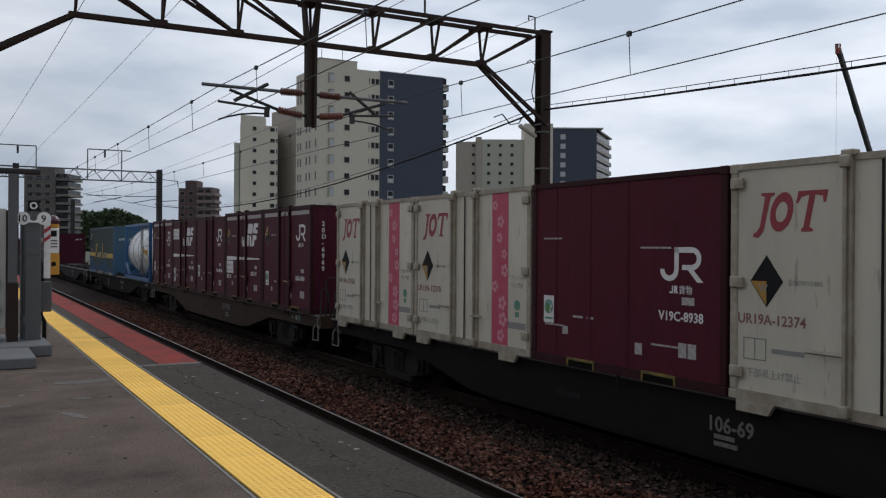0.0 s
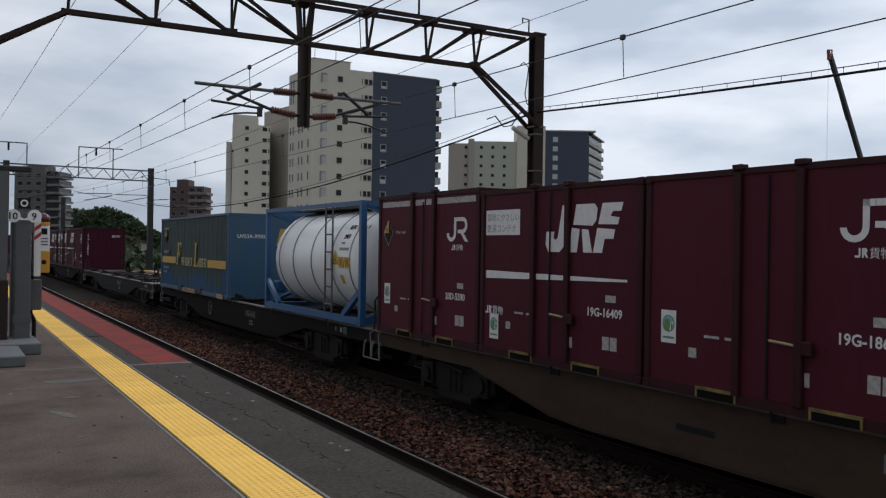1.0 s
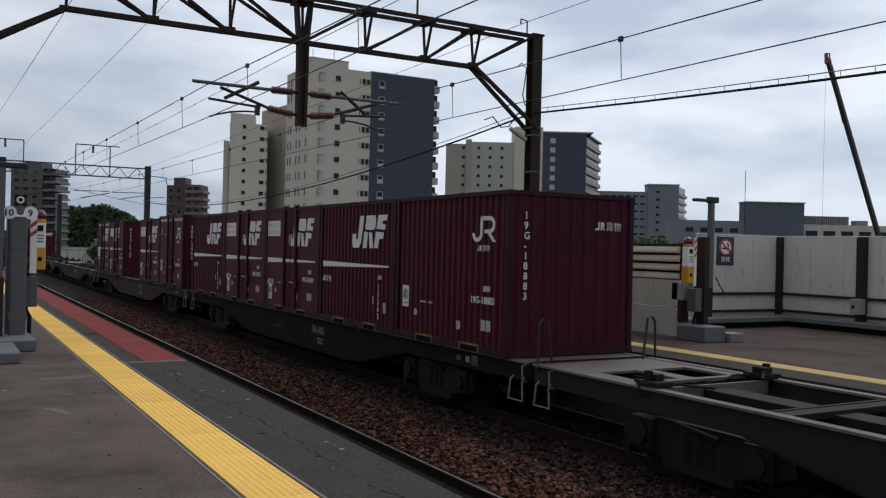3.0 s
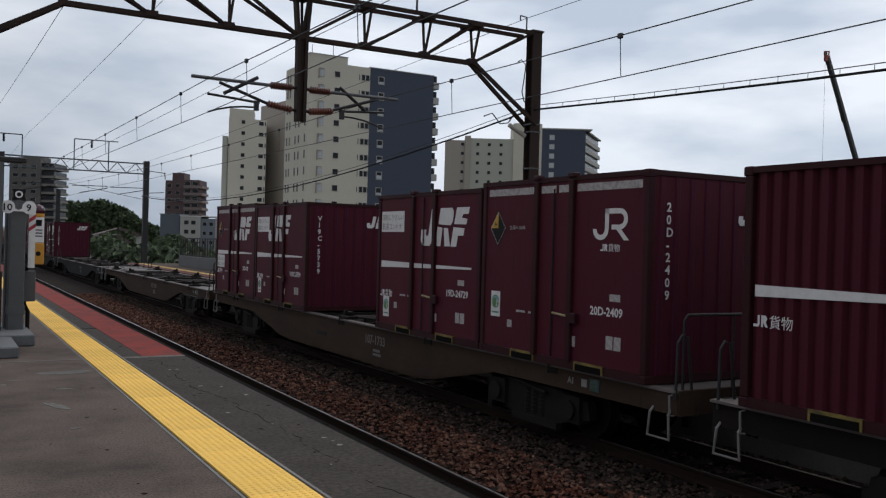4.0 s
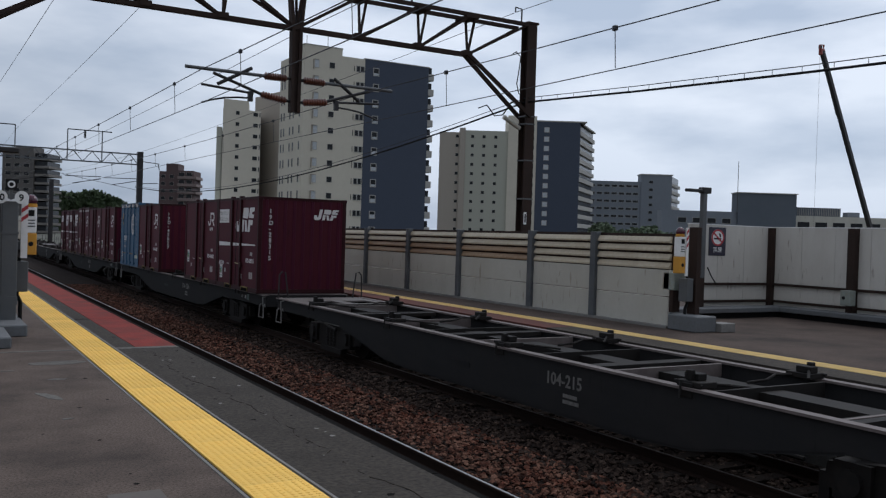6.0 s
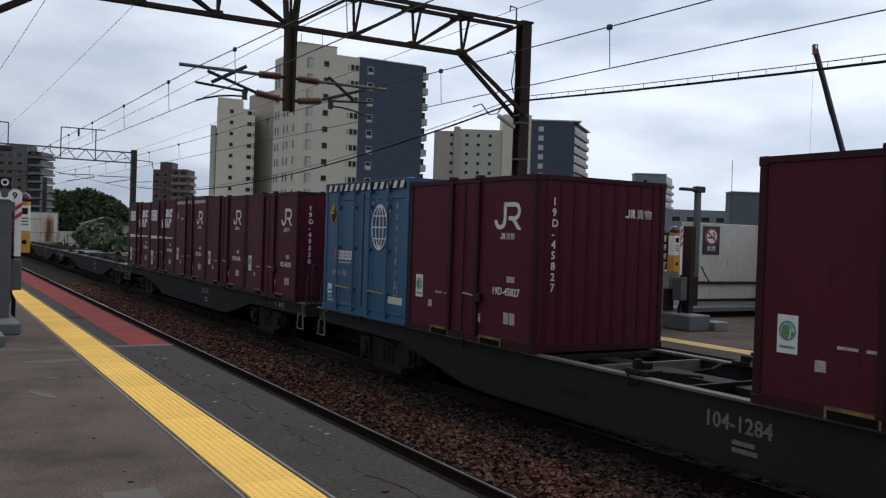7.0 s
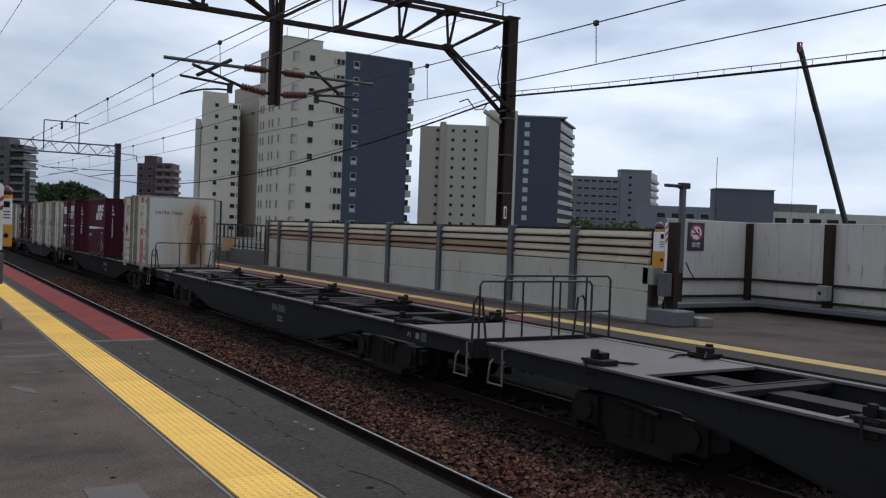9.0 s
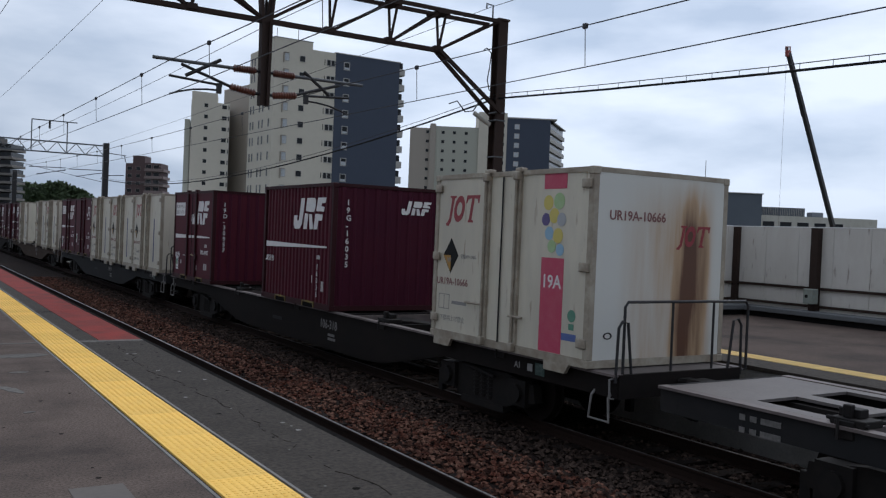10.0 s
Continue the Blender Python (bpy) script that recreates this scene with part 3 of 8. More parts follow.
# lamp post at the wall
lamp = thing("platform_lamp", pose(15.36, WY - 0.3, FAR_Z), "grey steel post with a flat lamp head", "lamp post")
part("post", boxes((-0.06, 0.06, -0.06, 0.06, 0.9, 2.86), bevel=0.01), GREY_PAINT, lamp)
part("lower_post", boxes((-0.09, 0.05, -0.06, 0.06, 0.0, 0.9)), STEEL_BROWN, lamp, "rusty lower post")
part("head", boxes((-0.55, -0.05, -0.07, 0.07, 2.86, 2.93), (-0.1, 0.17, -0.08, 0.08, 2.84, 2.98), bevel=0.015), STEEL_DARK, lamp, "dark flat lamp head")
part("cable", chain(bmesh.new(), [(0.1, -0.09, 1.15), (0.22, -0.1, 0.95), (0.36, -0.1, 0.8), (0.4, -0.1, 0.75)], 0.014), BLACK, lamp, "black cable")


def emergency_post(m, flip, post_m, bx, cx, bw=0.045, pw=0.11):
    """Emergency stop post: grey pole, striped board, call box and lamp."""
    t = thing("emergency_stop_post", m, "grey emergency post with striped board, orange box and red lamp", "emergency post", "emergency posts")
    part("pole", boxes((-pw, pw, -0.11, 0.11, 0, 2.0), bevel=0.01), post_m, t, "steel pole")
    f = flip
    b = part("stripe_board", boxes((f * bx - bw, f * bx + bw, -0.16, -0.13, 1.05, 1.98)), WHITE, t, "white board with dark red stripes")
    for k in range(3):
        part("stripe", prism(bmesh.new(), [(-bw, 0.0), (bw, 0.07), (bw, 0.13), (-bw, 0.06)], on_front(f * bx, -0.161, 1.58 + 0.13 * k), 0.004), RED, b, "dark red stripe")
    c = part("call_box", boxes((f * cx - 0.075, f * cx + 0.075, -0.14, 0.02, 1.42, 1.80), bevel=0.01), WHITE, t, "white instruction plate")
    part("pictogram", prism(bmesh.new(), rect(-0.04, 0.04, 0.0, 0.09), on_front(f * cx, -0.141, 1.67), 0.004), BLACK, c)
    for k in range(3):
        part("text_bar", prism(bmesh.new(), rect(-0.05, 0.05, 0.0, 0.018), on_front(f * cx, -0.141, 1.6 - 0.045 * k), 0.004), GREY_PAINT, c)
    part("button_box", boxes((f * cx - 0.08, f * cx + 0.08, -0.15, 0.03, 1.10, 1.418), bevel=0.012), ORANGE, t, "orange button box")
    part("button", disc(0.035, on_front(f * cx, -0.151, 1.26)), BLACK, t)
    part("lamp_hood", disc(0.085, pose(f * cx, -0.06, 1.805), 14, depth=0.05), ORANGE, t)
    bm = bmesh.new()
    bmesh.ops.create_uvsphere(bm, u_segments=14, v_segments=8, radius=0.09)
    part("lamp", bm, mat("dark_red_lens", (0.07, 0.015, 0.03), 0.25, grain=(5, 0.3, (0.04, 0.01, 0.02))), t, "dark red lamp dome", m=pose(f * cx, -0.06, 1.9))
    part("switch_box", boxes((f * 0.22 - 0.09, f * 0.22 + 0.09, -0.12, 0.1, 0.55, 1.0), bevel=0.012), GREY_PAINT, t, "grey switch box")
    part("conduit", chain(bmesh.new(), [(f * 0.2, 0, 1.05), (f * 0.16, 0, 0.95), (f * 0.17, 0, 0.5), (f * 0.22, 0, 0.4), (f * 0.22, 0, 0.0)], 0.03, 8), BLACK, t, "black conduit")
    return t


emergency_post(pose(12.98, 12.5, FAR_Z), -1, STEEL_BROWN, 0.37, 0.47, 0.028, 0.065)
box_far = thing("control_cabinet", pose(12.95, 12.85, FAR_Z), "rusty grey-green control box on a bracket", "cabinet")
part("box", boxes((-0.3, 0.0, -0.15, 0.15, 0.75, 1.1), bevel=0.015), mat("grey_green", (0.25, 0.28, 0.25), 0.6, grain=(8, 0.5, (0.2, 0.15, 0.1))), box_far)
part("stand", boxes((-0.28, -0.08, -0.1, 0.1, 0.32, 0.75)), STEEL_BROWN, box_far, "rusty stand")
box_wall = thing("wall_box", pose(17.86, 12.5, FAR_Z + 0.55), "small grey-green box on a rusty post", "switch box")
part("box", boxes((-0.22, 0.0, -0.12, 0.12, -0.14, 0.2), bevel=0.012), MATS["grey_green"], box_wall)
part("socket", disc(0.04, on_side(-0.221, 0.03, 0.03)), BLACK, box_wall)

# ---- near platform: post with car numbers, wall and plinth ----
npost = thing("platform_post", pose(1.03, 14.3, 0), "wide grey steel post on a concrete foot with car position signs", "post")
part("pole", boxes((-0.115, 0.105, -0.12, 0.12, 0.0, 1.9), bevel=0.015), GREY_PAINT, npost, "grey steel pole")
part("collar", boxes((-0.125, 0.115, -0.13, 0.13, 1.40, 1.43)), GREY_PAINT, npost)
part("collar", boxes((-0.125, 0.115, -0.13, 0.13, 0.38, 0.5)), GREY_PAINT, npost)
part("top_sign", boxes((-0.075, 0.075, -0.15, -0.13, 2.04, 2.19)), BLACK, npost, "black square sign with a white ring")
part("top_ring", disc(0.052, on_front(0, -0.151, 2.115), inner=0.03), WHITE, npost)
part("bracket", boxes((-0.02, 0.02, -0.13, -0.09, 1.8, 2.1)), GREY_PAINT, npost)
for x, tx in ((-0.14, "10"), (0.14, "9")):
    d = part("number_disc", disc(0.095, on_front(x, -0.145, 1.93)), WHITE, npost, "round white car number sign")
    lettering(tx, 0.14, BLACK, d, on_front(x - (0.082 if len(tx) > 1 else 0.042), -0.151, 1.88))
part("number_bridge", prism(bmesh.new(), [(-0.1, 0.03), (0.1, 0.03), (0.1, 0.1), (0, 0.05), (-0.1, 0.1)], on_front(0, -0.144, 1.84)), WHITE, npost)
ep = emergency_post(pose(0.99, 14.5, 0), 1, GREY_PAINT, 0.24, 0.33)
nlamp = thing("platform_lamp", pose(0.755, 14.1, 0), "slim grey steel lamp post, rusty at the foot", "lamp post")
part("post", boxes((-0.06, 0.06, -0.06, 0.06, 1.0, 2.62), bevel=0.01), GREY_PAINT, nlamp)
part("lower_post", boxes((-0.075, 0.075, -0.075, 0.075, 0.0, 1.0), bevel=0.01), STEEL_BROWN, nlamp, "rusty lower post")
part("head", boxes((-0.3, 0.36, -0.07, 0.07, 2.56, 2.64), bevel=0.015), STEEL_DARK, nlamp, "dark flat lamp head")
nplinth = thing("plinth", pose(0, 0, 0), "stepped grey concrete plinth under the posts", "plinth")
part("upper_step", boxes((0.1, 1.22, 13.4, 15.3, 0.0, 0.16), bevel=0.015), CONCRETE, nplinth)
part("lower_step", boxes((0.05, 0.93, 12.15, 13.39, 0.0, 0.14), bevel=0.015), CONCRETE, nplinth)
nwall = thing("wall_near", pose(0, 0, 0), "stained white sheet wall with rusty posts and rails", "wall", kind="structure")
for k in range(6):
    part("sheet", boxes((0.70 - (k + 1) * 0.9 + 0.004, 0.70 - k * 0.9 - 0.004, 14.7, 14.76, 0.3, 2.08)), WALL_PANEL, nwall, "white rain-stained sheet")
part("rail", boxes((-5, 0.62, 14.62, 14.7, 0.55, 0.62), (-5, 0.62, 14.62, 14.7, 0.95, 1.02)), STEEL_BROWN, nwall, "rusty steel rail")
part("post", boxes((0.70, 0.76, 14.66, 14.78, 0.14, 2.06)), STEEL_BROWN, nwall, "rusty brown steel post")

# ---- overhead line gantries ----
def gantry(y):
    g = thing("overhead_gantry", pose(0, y, 0), "rusty brown lattice gantry over the tracks", "gantry", "overhead line gantries")
    top, bot = 7.10, 6.14
    x0, x1 = 0.6, MAST_X
    for s in (-0.24, 0.24):
        part("top_chord", boxes((x0, x1 - 0.2, s - 0.04, s + 0.04, top - 0.05, top + 0.04)), STEEL_BROWN, g)
    part("bottom_chord", boxes((2.0, 11.62, -0.07, 0.07, bot - 0.05, bot + 0.05)), STEEL_BROWN, g)
    nodes = [2.1, 3.79, 5.4, 7.07, 8.63, 10.22, 11.6]
    for i, nx in enumerate(nodes):
        for s in (-0.24, 0.24):
            part("vertical", bars([((nx + 0.02, 0, bot), (nx + 0.08, s, top))], 0.05), STEEL_BROWN, g)
            if i:
                part("diagonal", bars([((nx, 0, bot), (nodes[i - 1] + (nx - nodes[i - 1]) * (-0.02 if nx < 7.1 else 0.0), s, top))] if nx <= 7.1 else [((nodes[i - 1], 0, bot), (nx, s, top))], 0.065), STEEL_BROWN, g)
    for s in (-0.24, 0.24):
        part("diagonal", bars([((11.6, 0, bot), (MAST_X - 0.2, s, top))], 0.065), STEEL_BROWN, g)
        part("knee", bars([((11.6, s * 0.4, bot), (MAST_X - 0.05, s, 4.75))], 0.085), STEEL_BROWN, g, "knee brace")
        part("knee", bars([((2.1, s * 0.4, bot), (0.55, s, 5.2))], 0.085), STEEL_BROWN, g, "knee brace")
    for nx in nodes[1:]:
        part("gusset", boxes((nx - 0.12, nx + 0.12, -0.09, 0.09, bot - 0.02, bot + 0.1)), STEEL_BROWN, g)
        part("gusset", boxes((nx - 0.2, nx + 0.16, -0.29, 0.29, top - 0.09, top - 0.03)), STEEL_BROWN, g)
    # masts
    for x, foot in ((MAST_X, FAR_Z - 1.6), (0.45, 0.0)):
        sec = [(-0.14, -0.155), (0.14, -0.155), (0.14, -0.125), (0.015, -0.125), (0.015, 0.125), (0.14, 0.125), (0.14, 0.155), (-0.14, 0.155), (-0.14, 0.125), (-0.015, 0.125), (-0.015, -0.125), (-0.14, -0.125)]
        part("mast", prism(bmesh.new(), sec, pose(x, 0, foot), top + 0.06 - foot), STEEL_BROWN, g, "rusty brown steel mast")
        part("mast_cap", boxes((x - 0.18, x + 0.18, -0.18, 0.18, top + 0.06, top + 0.11)), STEEL_BROWN, g)
    for z in (2.6, 3.6, 4.55, 4.75):
        part("band", boxes((MAST_X - 0.155, MAST_X + 0.155, -0.165, 0.165, z, z + 0.035)), GREY_PAINT, g, "pale steel band")
    return g


g1 = gantry(GANTRY_Y)
# hanging post with two bracket arms
drop = thing("drop_post", pose(7.09, GANTRY_Y, 0), "rusty hanging post that carries the wire brackets", "drop post")
for s in (-1, 1):
    part("channel", bars([((s * 0.2, 0, 7.4), (s * 0.09, 0, 6.1)), ((s * 0.09, 0, 6.1), (s * 0.075, 0, 4.25))], 0.07, 0.2), STEEL_BROWN, drop)
part("web", boxes((-0.08, 0.08, -0.04, 0.04, 4.27, 6.2)), STEEL_BROWN, drop)


def insulator(bm, p, q):
    """A ribbed insulator turned as one body from p to q."""
    p, q = Vector(p), Vector(q)
    d = (q - p).normalized()
    a = d.cross(Vector((0, 1, 0)) if abs(d.y) < 0.9 else Vector((1, 0, 0))).normalized()
    b = d.cross(a)
    prof = [(0.0, 0.05)]
    for i in range(9):
        c = 0.08 + 0.84 * i / 8
        prof += [(c - 0.032, 0.058), (c - 0.014, 0.086), (c + 0.014, 0.086), (c + 0.03, 0.058)]
    prof.append((1.0, 0.05))
    rings = [[bm.verts.new(p.lerp(q, f) + (a * math.cos(k * math.pi / 6) + b * math.sin(k * math.pi / 6)) * r) for k in range(12)] for f, r in prof]
    for lo, hi in zip(rings, rings[1:]):
        for k in range(12):
            bm.faces.new((lo[k], lo[(k + 1) % 12], hi[(k + 1) % 12], hi[k]))
    bm.faces.new(rings[0][::-1])
    bm.faces.new(rings[-1])
    return bm


def bracket(s, reach, name="bracket_arm"):
    t = thing(name, pose(7.09, GANTRY_Y, 0), "tubular bracket arm with brown insulators and a pull-off", "bracket", "bracket arms")
    e = s * 0.1
    a = s * 0.42
    part("upper_insulator", insulator(bmesh.new(), (s * 0.2, 0, 5.0), (s * 0.72, 0, 5.0 - 0.005)), INSUL, t, "brown insulator")
    part("lower_insulator", insulator(bmesh.new(), (s * 0.2, 0, 4.5), (s * 0.78, 0, 4.58 if s < 0 else 4.56)), INSUL, t, "brown insulator")
    for z in (5.0, 4.5):
        part("socket", bars([((e, 0, z), (s * 0.22, 0, z))], 0.035, None, 8), STEEL_DARK, t)
    part("top_tube", bars([((s * 0.7, 0, 4.995), (s * reach, 0, 5.0))], 0.038, None, 8), GREY_PAINT, t, "pale steel tube")
    part("stay_tube", bars([((s * 0.76, 0, 4.58), (s * 1.85, 0, 4.93))], 0.035, None, 8), STEEL_DARK, t)
    part("drop_tube", bars([((s * 1.0, 0, 5.13), (s * 1.75, 0, 4.7))] if s < 0 else [((s * 0.95, 0, 5.13), (s * 1.6, 0, 4.66))], 0.04, None, 8), STEEL_DARK, t)
    part("registration_tube", bars([((s * 0.95, 0, 4.58), (s * 2.1, 0, 4.66))], 0.028, None, 8), STEEL_DARK, t)
    part("clamp", boxes((s * 1.02 - 0.05, s * 1.02 + 0.05, -0.04, 0.04, 4.4, 4.62)), STEEL_DARK, t)
    pts = [(s * 1.05, 0, 4.47), (s * 1.3, 0, 4.46), (s * 1.6, 0, 4.42), (s * 1.9, 0, 4.34), (s * 2.08, 0, 4.27)]
    part("pull_off", chain(bmesh.new(), pts, 0.022), STEEL_DARK, t)
    return t


bracket(-1, 2.45)
bracket(1, 2.45)


def span(bm, pts, r, sag=0.0):
    """A wire through points along the track, with a little sag between them."""
    row = []
    for p, q in zip(pts, pts[1:]):
        p, q = Vector(p), Vector(q)
        n = 14
        row += [p.lerp(q, i / n) - Vector((0, 0, sag * 4 * (i / n) * (1 - i / n))) for i in range(1 if row else 0, n + 1)]
    return chain(bm, row, r, 5)


GA, GB, GC = GANTRY_Y, GANTRY2_Y, -30.0
for x, zm, zc, sag, sag2, rise, first in ((TRACK_NEAR + 0.3, 4.95, 4.26, 0.3, 0.06, 0.05, 16.2), (TRACK_FAR + 0.25, 4.88, 4.19, 0.2, 0.2, 0.3, 10.25)):
    cat = thing("overhead_line", pose(0, 0, 0), "catenary wire with droppers over the track", "overhead line", "overhead lines")
    part("messenger_wire", span(span(bmesh.new(), [(x, GC, zm), (x, GA, zm)], 0.010, sag), [(x, GA, zm), (x - 0.5, GB, zm + rise), (x, 118, 5.2)], 0.010, sag2), WIRE, cat)
    part("contact_wire", span(bmesh.new(), [(x + 0.05, GC, zc - (0.16 if x > 8 else 0)), (x + 0.05, GA, zc), (x - 0.45, GB, 4.4), (x, 118, 4.4)], 0.009, 0.02), WIRE, cat)
    for k in range(-7, 11):
        y = first + 5.0 * k
        y0, y1 = (GC, GA) if y < GA else (GA, GB)
        if abs(y - GA) < 1.5 or y > GB - 1 or y < GC + 1:
            continue
        f = (y - y0) / (y1 - y0)
        xx = x if y < GA else x - 0.5 * f
        zt = zm + (rise * f if y > GA else 0) - (sag2 if y > GA else sag) * 4 * f * (1 - f)
        zb = zc + (0.21 * f if y > GA else 0) + (0.16 * (f - 1) if x > 8 and y < GA else 0)
        part("dropper", bars([((xx, y, zt), (xx + 0.03, y, zb))], 0.007, None, 5), WIRE, cat)
        part("clip", boxes((xx - 0.03, xx + 0.03, y - 0.045, y + 0.045, zt - 0.045, zt + 0.035), bevel=0.012), WIRE, cat)

feeder = thing("feeder_cable", pose(0, 0, 0), "bundled cable hung from a carrier wire along the masts", "cable")
part("cable", span(span(bmesh.new(), [(MAST_X - 0.05, -40, 5.2), (MAST_X - 0.05, GA, 5.15)], 0.026, 0.95), [(MAST_X - 0.05, GA, 5.15), (MAST_X - 0.3, GB, 4.55)], 0.026, 1.14), BLACK, feeder)
part("carrier_wire", span(span(bmesh.new(), [(MAST_X - 0.05, -40, 5.3), (MAST_X - 0.05, GA, 5.26)], 0.010, 0.93), [(MAST_X - 0.05, GA, 5.26), (MAST_X - 0.3, GB, 4.65)], 0.010, 1.12), WIRE, feeder)
for k in range(60):
    y = -20 + k * 0.65
    f = (y + 40) / (GA + 40)
    z = 5.2 - 0.05 * f - 0.95 * 4 * f * (1 - f)
    part("hanger", bars([((MAST_X - 0.05, y, z), (MAST_X - 0.05, y, z + 0.11))], 0.008, None, 4), WIRE, feeder)
for x, z in ((13.2, 7.5), (7.2, 6.1), (2.6, 7.05), (5.5, 8.35)):
    w = thing("feeder_wire", pose(0, 0, 0), "thin feeder wire along the line", "wire", "feeder wires")
    part("wire", span(bmesh.new(), [(x, -30, z), (x, GA, z), (x, GB, 7.0 if x > 13 else (6.3 if x > 7 else 8.6)), (x, 118, 8)], 0.008, 0.12), WIRE, w)
hook = thing("wire_hook", pose(13.24, GANTRY_Y, 7.2), "bent steel hook that holds a wire on the mast", "hook")
part("arm", chain(bmesh.new(), [(0, 0, 0), (0, 0, 0.34), (-0.2, 0, 0.36), (-0.2, 0, 0.24)], 0.022), STEEL_DARK, hook)
hook2 = thing("wire_hook", pose(10.0, GANTRY_Y, 7.14), "short steel post that holds a wire", "hook")
part("arm", chain(bmesh.new(), [(0, 0, 0), (0, 0, 0.6)], 0.03), STEEL_DARK, hook2)
loop = thing("jumper_cable", pose(0, GANTRY_Y, 0), "loose looping cable on the mast", "cable")
part("cable", chain(bmesh.new(), [(13.0, 0, 6.35), (13.1, 0, 6.42), (13.25, 0, 6.3), (13.2, 0, 5.9), (13.15, 0, 5.6), (13.22, 0, 5.35), (13.33, 0, 5.3)], 0.014), BLACK, loop)
part("cable", chain(bmesh.new(), [(12.0, 0, 4.85), (12.25, 0, 4.95), (12.5, 0, 4.7), (12.75, 0, 4.75), (13.0, 0, 5.1), (13.33, 0, 5.15)], 0.016), BLACK, loop)
spk = thing("floodlight", pose(13.0, GANTRY_Y, 4.55), "pale tubular floodlight on the mast", "floodlight")
part("tube", bars([((-0.22, 0, 0.15), (0.28, 0, -0.1))], 0.06, None, 10), PANEL, spk)
part("bracket", bars([((0.1, 0, -0.02), (0.32, 0, -0.02))], 0.04), STEEL_DARK, spk)
plate = thing("mast_plate", pose(MAST_X - 0.06, GANTRY_Y - 0.155, 2.15), "small white number plate on the mast", "plate")
part("plate", boxes((-0.05, 0.03, -0.02, 0.0, -0.2, 0.12)), WHITE, plate)
part("bar", boxes((-0.03, 0.01, -0.024, -0.02, -0.15, 0.07)), STEEL_DARK, plate)

# second gantry, lighter, with two wire frames on top
g2 = thing("overhead_gantry", pose(0, GANTRY2_Y, 0), "light lattice gantry with dark masts and wire frames", "gantry", "overhead line gantries")
for z in (6.95, 6.2):
    part("chord", boxes((-2, 13.4, -0.06, 0.06, z - 0.045, z + 0.045)), FENCE_GREY, g2)
for k in range(12):
    x = -2 + k * 1.28
    part("diagonal", bars([((x, 0, 6.2), (x + 0.64, 0, 6.95)), ((x + 0.64, 0, 6.95), (x + 1.28, 0, 6.2))], 0.05), FENCE_GREY, g2)
for x in (13.5, 3.84):
    part("mast", boxes((x - 0.19, x + 0.19, -0.2, 0.2, -1.7, 7.15)), STEEL_DARK, g2, "dark concrete-grey mast")
for x0, x1, ext in ((8.49, 10.82, 0.65), (2.8, 5.12, 0.0)):
    part("wire_frame", bars([((x0, 0, 6.2), (x0, 0, 8.42)), ((x1, 0, 6.2), (x1, 0, 8.42)), ((x0, 0, 8.42), (x1 + ext, 0, 8.42))], 0.07), FENCE_GREY, g2)
    part("insulator", insulator(bmesh.new(), ((x0 + x1) / 2, 0, 8.4), ((x0 + x1) / 2, 0, 7.85)), STEEL_DARK, g2)
for x in (4.7, 8.4, 11.0):
    part("arm", bars([((x, 0, 5.1), (x + 2.4, 0, 5.15)), ((x + 0.5, 0, 4.6), (x + 2.4, 0, 5.0))], 0.05), STEEL_DARK, g2, "bracket arm")
part("stay", bars([((13.4, 0, 4.3), (9.0, 20, 6.6))], 0.03), STEEL_DARK, g2)
part("side_arm", bars([((13.6, 0, 6.45), (14.9, 0, 6.35)), ((14.8, 0, 6.35), (14.9, 0, 5.9))], 0.05), STEEL_DARK, g2)
part("side_arm", bars([((13.6, 0, 4.8), (14.8, 0, 4.9))], 0.05), STEEL_DARK, g2)
g3 = thing("overhead_mast", pose(13.0, 118, 0), "dark concrete mast with bracket arms", "mast")
part("mast", boxes((-0.25, 0.25, -0.25, 0.25, -1.7, 7.1)), STEEL_DARK, g3)
part("arm", bars([((0, 0, 5.2), (-4.5, 0, 5.3)), ((0, 0, 4.5), (-3.5, 0, 5.2)), ((0, 0, 5.2), (2.5, 0, 5.0))], 0.07), STEEL_DARK, g3)
lampf = thing("street_lamp", pose(13.3, 42.5, FAR_Z), "slim dark street lamp with a bent arm", "lamp post")
part("post", chain(bmesh.new(), [(0, 0, 0), (0, 0, 2.75), (-0.4, 0.6, 2.75), (-0.8, 1.2, 2.68)], 0.05, 8), STEEL_DARK, lampf)
part("head", boxes((-1.1, -0.7, 1.1, 1.3, 2.6, 2.7)), STEEL_DARK, lampf)

# ---- buildings ----
def block(parent, name, material, x0, x1, y0, y1, z1, z0=-1.7, label=""):
    return part(name, boxes((x0, x1, y0, y1, z0, z1)), material, parent, label)


